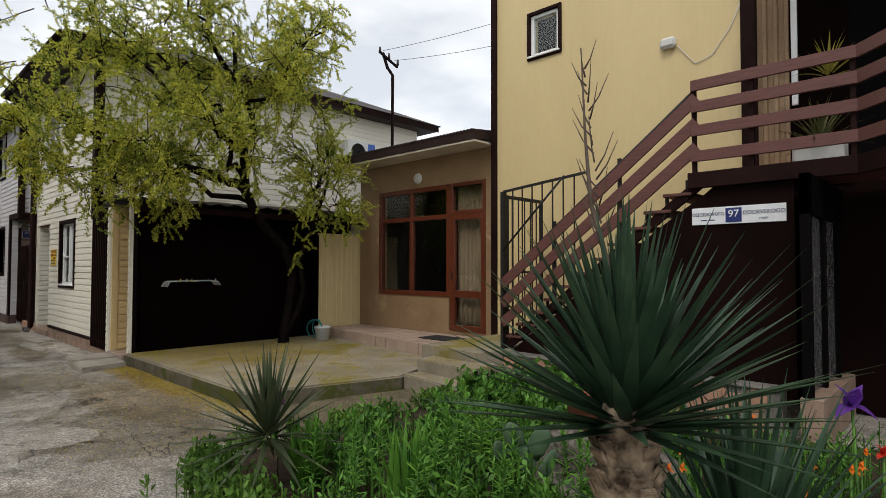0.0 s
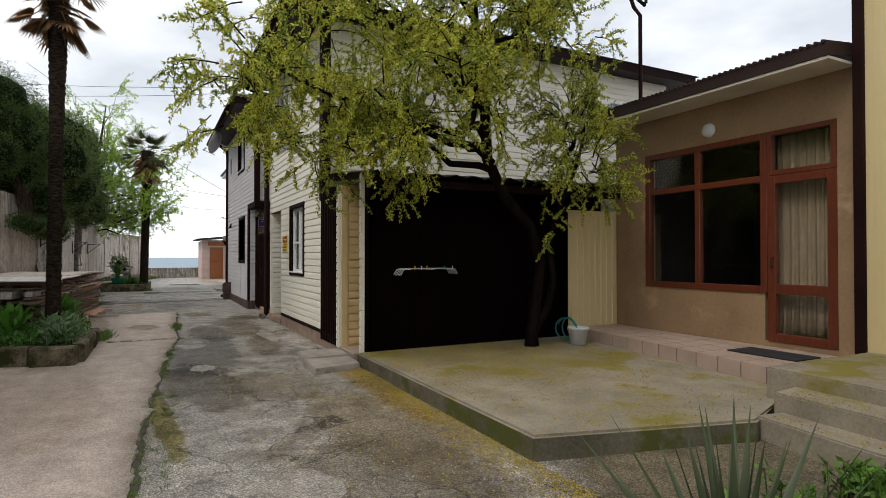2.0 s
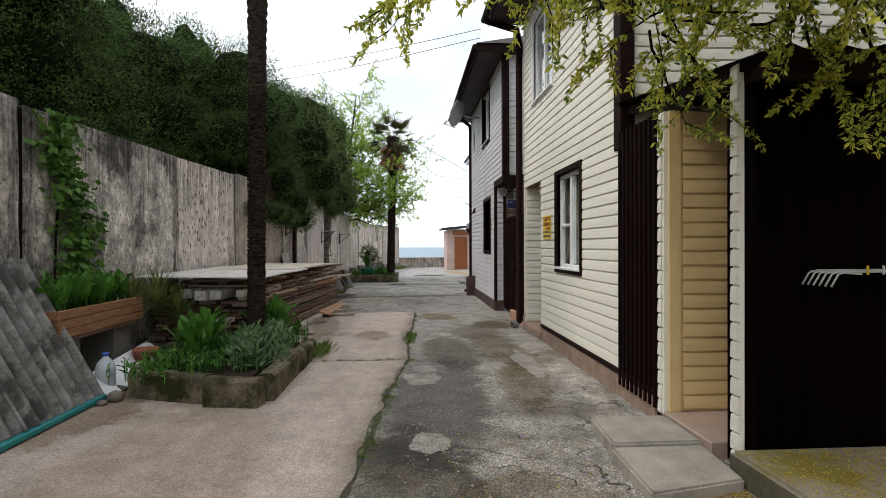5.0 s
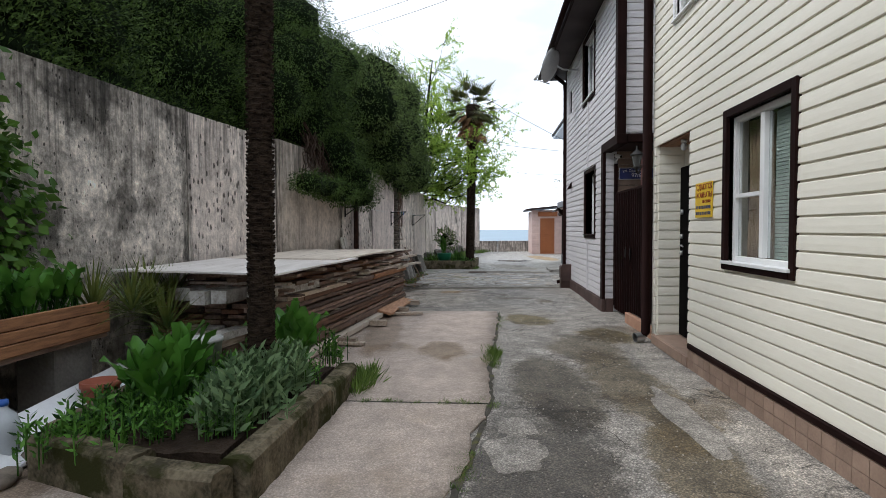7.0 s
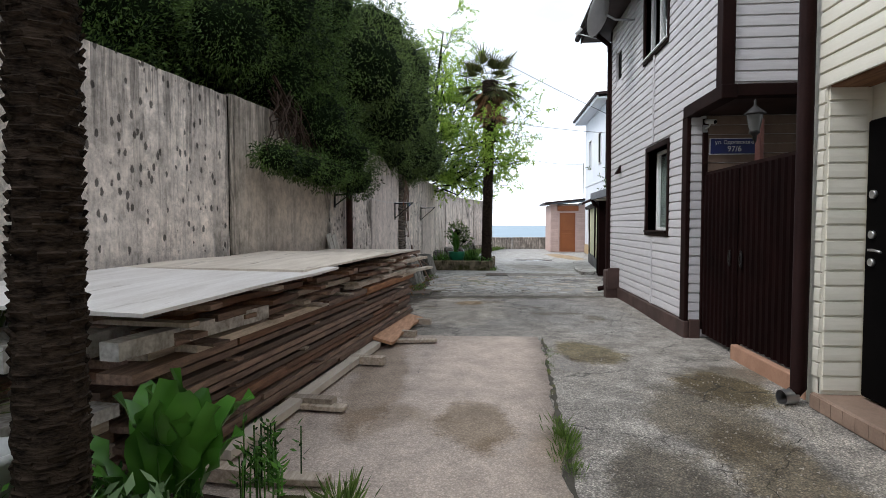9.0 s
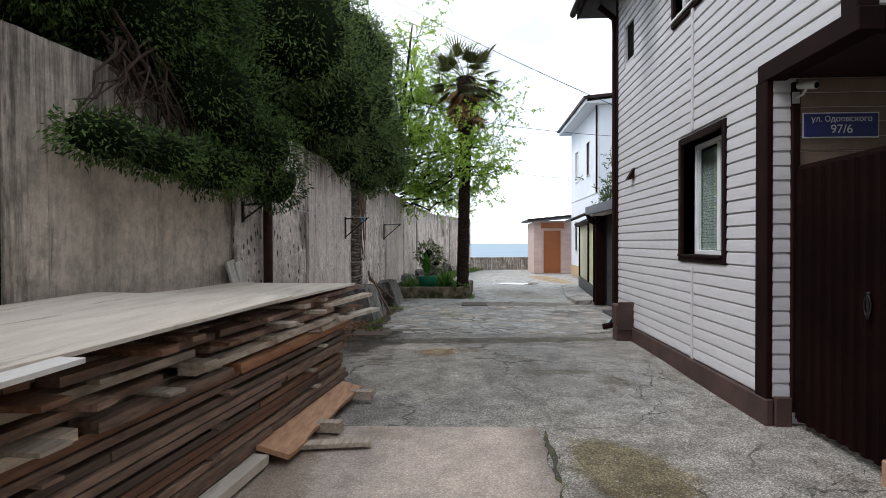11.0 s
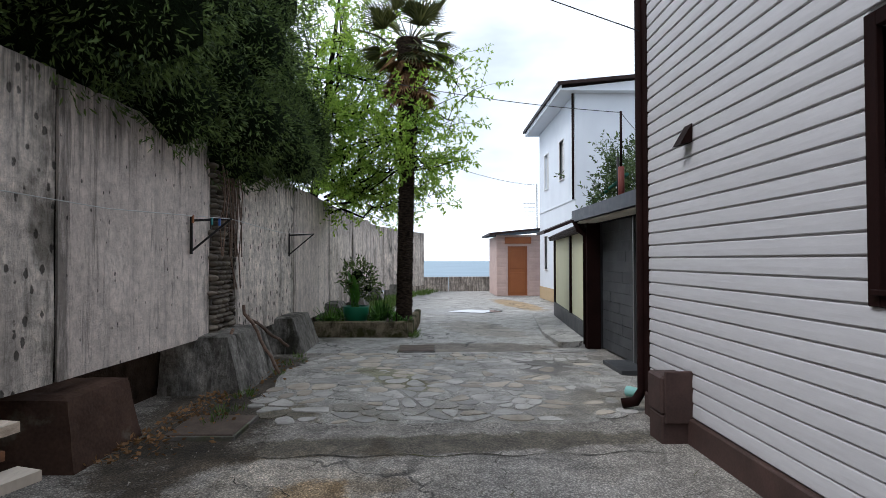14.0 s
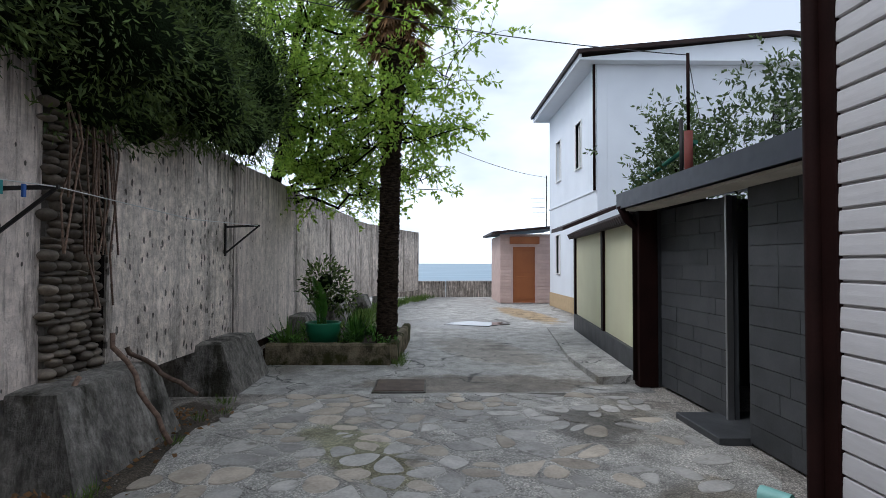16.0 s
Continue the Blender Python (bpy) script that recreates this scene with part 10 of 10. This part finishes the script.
tagged(part("crack_lines", bm, M_CRACK, cracks), kind="stuff")
# soil and moss along the long crack
bm = B()
pts = [(-3.0 - 0.1 * i, crack_y(-3.0 - 0.1 * i) + 0.02 + 0.03 * noise.noise(Vector((i * 0.3, 1, 1)))) for i in range(155)]
ribbon(bm, pts, 0.05, 600, -0.006)
ribbon(bm, [(-13.3, -0.3 + 0.06 * i) for i in range(21)], 0.02, 601, 0.004)
tagged(part("crack_soil", bm, M_CRACK, cracks), kind="stuff")
spots = []
for x0, x1, n_ in ((-6.2, -9.2, 110), (-9.8, -11.6, 60), (-11.5, -12.3, 22), (-13.2, -13.5, 8), (-14.5, -15.4, 34), (-16.8, -17.9, 14)):
    for _ in range(n_):
        x = cr.uniform(x0, x1)
        off = cr.gauss(0.03, 0.03) + (0.16 if x0 == -6.2 and cr.random() < 0.35 else 0)
        spots.append((x, crack_y(x) + off, ground_z(x, 0.5) - 0.01))
for _ in range(24):
    spots.append((-13.3 + cr.gauss(0, 0.03), cr.uniform(-0.2, 0.9), ground_z(-13.3, 0.3)))
gt = thing("crack_grass", -12, 0.8, 0, "small grass and moss tufts growing in the crack", "grass", kind="stuff")
grass_tufts("blades", L_GRASS, gt, spots, 0.03, 26, 0.03)
gt2 = thing("grass_tuft", -13.9, -0.22, 0, "tuft of green grass at the kerb foot", "grass", kind="stuff")
grass_tufts("blades", L_GRASS, gt2, [(-13.8 + cr.gauss(0, 0.18), -0.2 + cr.gauss(0, 0.04), 0.0) for _ in range(16)], 0.16, 22, 0.05)
gt3 = thing("grass_tuft", -15.0, 1.0, 0, "clump of green grass in the paving crack", "grass", kind="stuff")
grass_tufts("blades", L_GRASS, gt3, [(-14.9 + cr.gauss(0, 0.2), crack_y(-14.9) + cr.gauss(0.04, 0.03), 0.0) for _ in range(12)], 0.09, 24, 0.04)
gt4 = thing("grass_verge", -34, -0.6, 0, "rough green grass along the foot of the far wall", "grass", kind="stuff")
grass_tufts("blades", L_GRASS, gt4, [(cr.uniform(-43.5, -31.4), 0, 0.0) for _ in range(0)] + [(x, wall_y(x) + cr.uniform(0.2, 1.1), 0.0) for x in [cr.uniform(-43.5, -31.5) for _ in range(240)]], 0.2, 16, 0.1)
gt5 = thing("grass_verge", -24.5, -1.1, 0, "weeds at the foot of the footing blocks", "grass", kind="stuff")
grass_tufts("blades", L_GRASS, gt5, [(cr.uniform(-26.5, -22.6), -1.05 + cr.gauss(0, 0.06), 0.0) for _ in range(14)] + [(cr.uniform(-29.5, -28.4), 0.52 + cr.gauss(0, 0.05), 0.0) for _ in range(12)], 0.1, 20, 0.05)

# fallen blossom on the forecourt and in the gutter
fb = thing("fallen_blossom", -8, 4, 0.17, "yellow fallen blossom scattered under the tree", "blossom", kind="stuff")
pos = []
while len(pos) < 22000:
    x, y = RNG.uniform(-9.5, -5.4), RNG.uniform(2.98, 6.1)
    dens = math.exp(-((x + 8.7) / 1.5) ** 2 - ((y - 4.2) / 1.3) ** 2) + 0.05 + 0.4 * max(0, noise.noise(Vector((x * 2, y * 2, 0))))
    if RNG.uniform() < dens and x < -5.6 + 0.2 * (y - 2.9):
        pos.append((x, y, 0.168 + RNG.uniform(0, 0.003)))
for _ in range(9000):
    x = RNG.uniform(-9.9, -5.0)
    pos.append((x, 2.93 - abs(RNG.normal(0, 0.16)), on_lane(x, 2.85) + 0.004 + RNG.uniform(0, 0.004)))
for _ in range(3000):
    x, y = RNG.uniform(-10.5, -4.8), RNG.uniform(1.2, 2.8)
    pos.append((x, y, on_lane(x, y) + 0.004))
for _ in range(700):
    u, v = RNG.uniform(-5.2, -4.1), RNG.uniform(4.75, 5.3)
    pos.append((u, v, 0.174 if v < 4.98 else 0.325))
al = np.column_stack([RNG.normal(0, 1, len(pos)), RNG.normal(0, 1, len(pos)), RNG.normal(0.1, 0.12, len(pos))])
leaves("petals", L_FALLEN, fb, pos, al, 0.016, 0.009, jitter=0.05)

# loose gravel and chips on the asphalt
gv = thing("loose_gravel", -9, 1.8, 0, "small loose gravel chips on the asphalt", "gravel", kind="stuff")
verts, faces = [], []
for k in range(5200):
    x, y = (RNG.uniform(-18, -2.2), RNG.uniform(0.9, 2.95)) if k < 4200 else (RNG.uniform(-26, -18.6), RNG.uniform(-1.2, 2.7))
    s = RNG.uniform(0.004, 0.011)
    c = np.array((x, y, on_lane(x, y) + s * 0.2))
    b0 = len(verts)
    for q in ((1, 0, 0), (-0.6, 0.9, 0), (-0.5, -0.9, 0), (0.1, 0.1, 0.9)):
        verts.append(tuple(c + np.array(q) * s * RNG.uniform(0.7, 1.3)))
    faces += [(b0, b0 + 1, b0 + 3), (b0 + 1, b0 + 2, b0 + 3), (b0 + 2, b0, b0 + 3)]
me = bpy.data.meshes.new("chips")
me.from_pydata(verts, [], faces)
part("chips", me, material("pale_gravel", (0.36, 0.325, 0.28), (0.2, 0.18, 0.155), 0.85, per_piece=0.4, bump=0), gv)
# dry leaves below the raised panels
dl = thing("dry_leaf_litter", -23.6, -1.25, 0, "dry brown leaf litter at the foot of the wall", "leaf litter", kind="stuff")
pos = [(RNG.uniform(-26.2, -22.0), -1.35 + abs(RNG.normal(0, 0.22)) - 0.2, 0.01 + RNG.uniform(0, 0.02)) for _ in range(700)]
al = np.column_stack([RNG.normal(0, 1, 700), RNG.normal(0, 1, 700), RNG.normal(0.15, 0.3, 700)])
leaves("dry_leaves", L_DEADPALM, dl, pos, al, 0.055, 0.03, jitter=0.05)
# puddle far along the lane
pud = bpy.data.materials.new("puddle_water")
pud.use_nodes = True
pb = pud.node_tree.nodes["Principled BSDF"]
pb.inputs["Base Color"].default_value, pb.inputs["Roughness"].default_value, pb.inputs["Specular IOR Level"].default_value = (0.06, 0.06, 0.06, 1), 0.04, 0.8
bm = B()
prism(bm, [(-34.0 + (0.45 + 0.12 * math.sin(i * 1.3)) * math.cos(i * 0.314), 2.05 + (0.65 + 0.2 * math.sin(i * 2.1)) * math.sin(i * 0.314)) for i in range(20)], -0.02, ground_z(-34.0, 2.05) + 0.009)
tagged(part("puddle", bm, pud), "shallow rain puddle reflecting the sky", "puddle", kind="structure")
M_CEMENT = lane_material("cement_patch", (0.38, 0.345, 0.30), (0.28, 0.25, 0.215), (0.8, 0.78, 0.74), 0.62, 0.7)
# cement patches on the worn asphalt
for k, (x, y, a, b) in enumerate(((-5.95, 1.3, 0.42, 0.26), (-12.32, 1.12, 0.32, 0.2), (-12.8, 1.15, 0.2, 0.14), (-10.3, 1.12, 0.22, 0.14), (-13.1, 2.45, 0.75, 0.14))):
    bm = B()
    c0 = bm.verts.new((x, y, on_lane(x, y) + 0.009))
    rg = []
    for i in range(36):
        th = i * math.pi / 18
        f = 1 + 0.35 * noise.noise(Vector((math.cos(th) * 1.4 + k * 9, math.sin(th) * 1.4, 0))) + 0.12 * noise.noise(Vector((math.cos(th) * 5 + k, math.sin(th) * 5, 2)))
        px, py = x + a * f * math.cos(th), y + b * f * math.sin(th)
        rg.append(bm.verts.new((px, py, on_lane(px, py) + 0.003)))
    for i in range(36):
        bm.faces.new((c0, rg[i], rg[(i + 1) % 36]))
    tagged(part("cement_patch", bm, M_CEMENT), "pale cement patch in the worn asphalt", "patch", "cement patches", "structure")
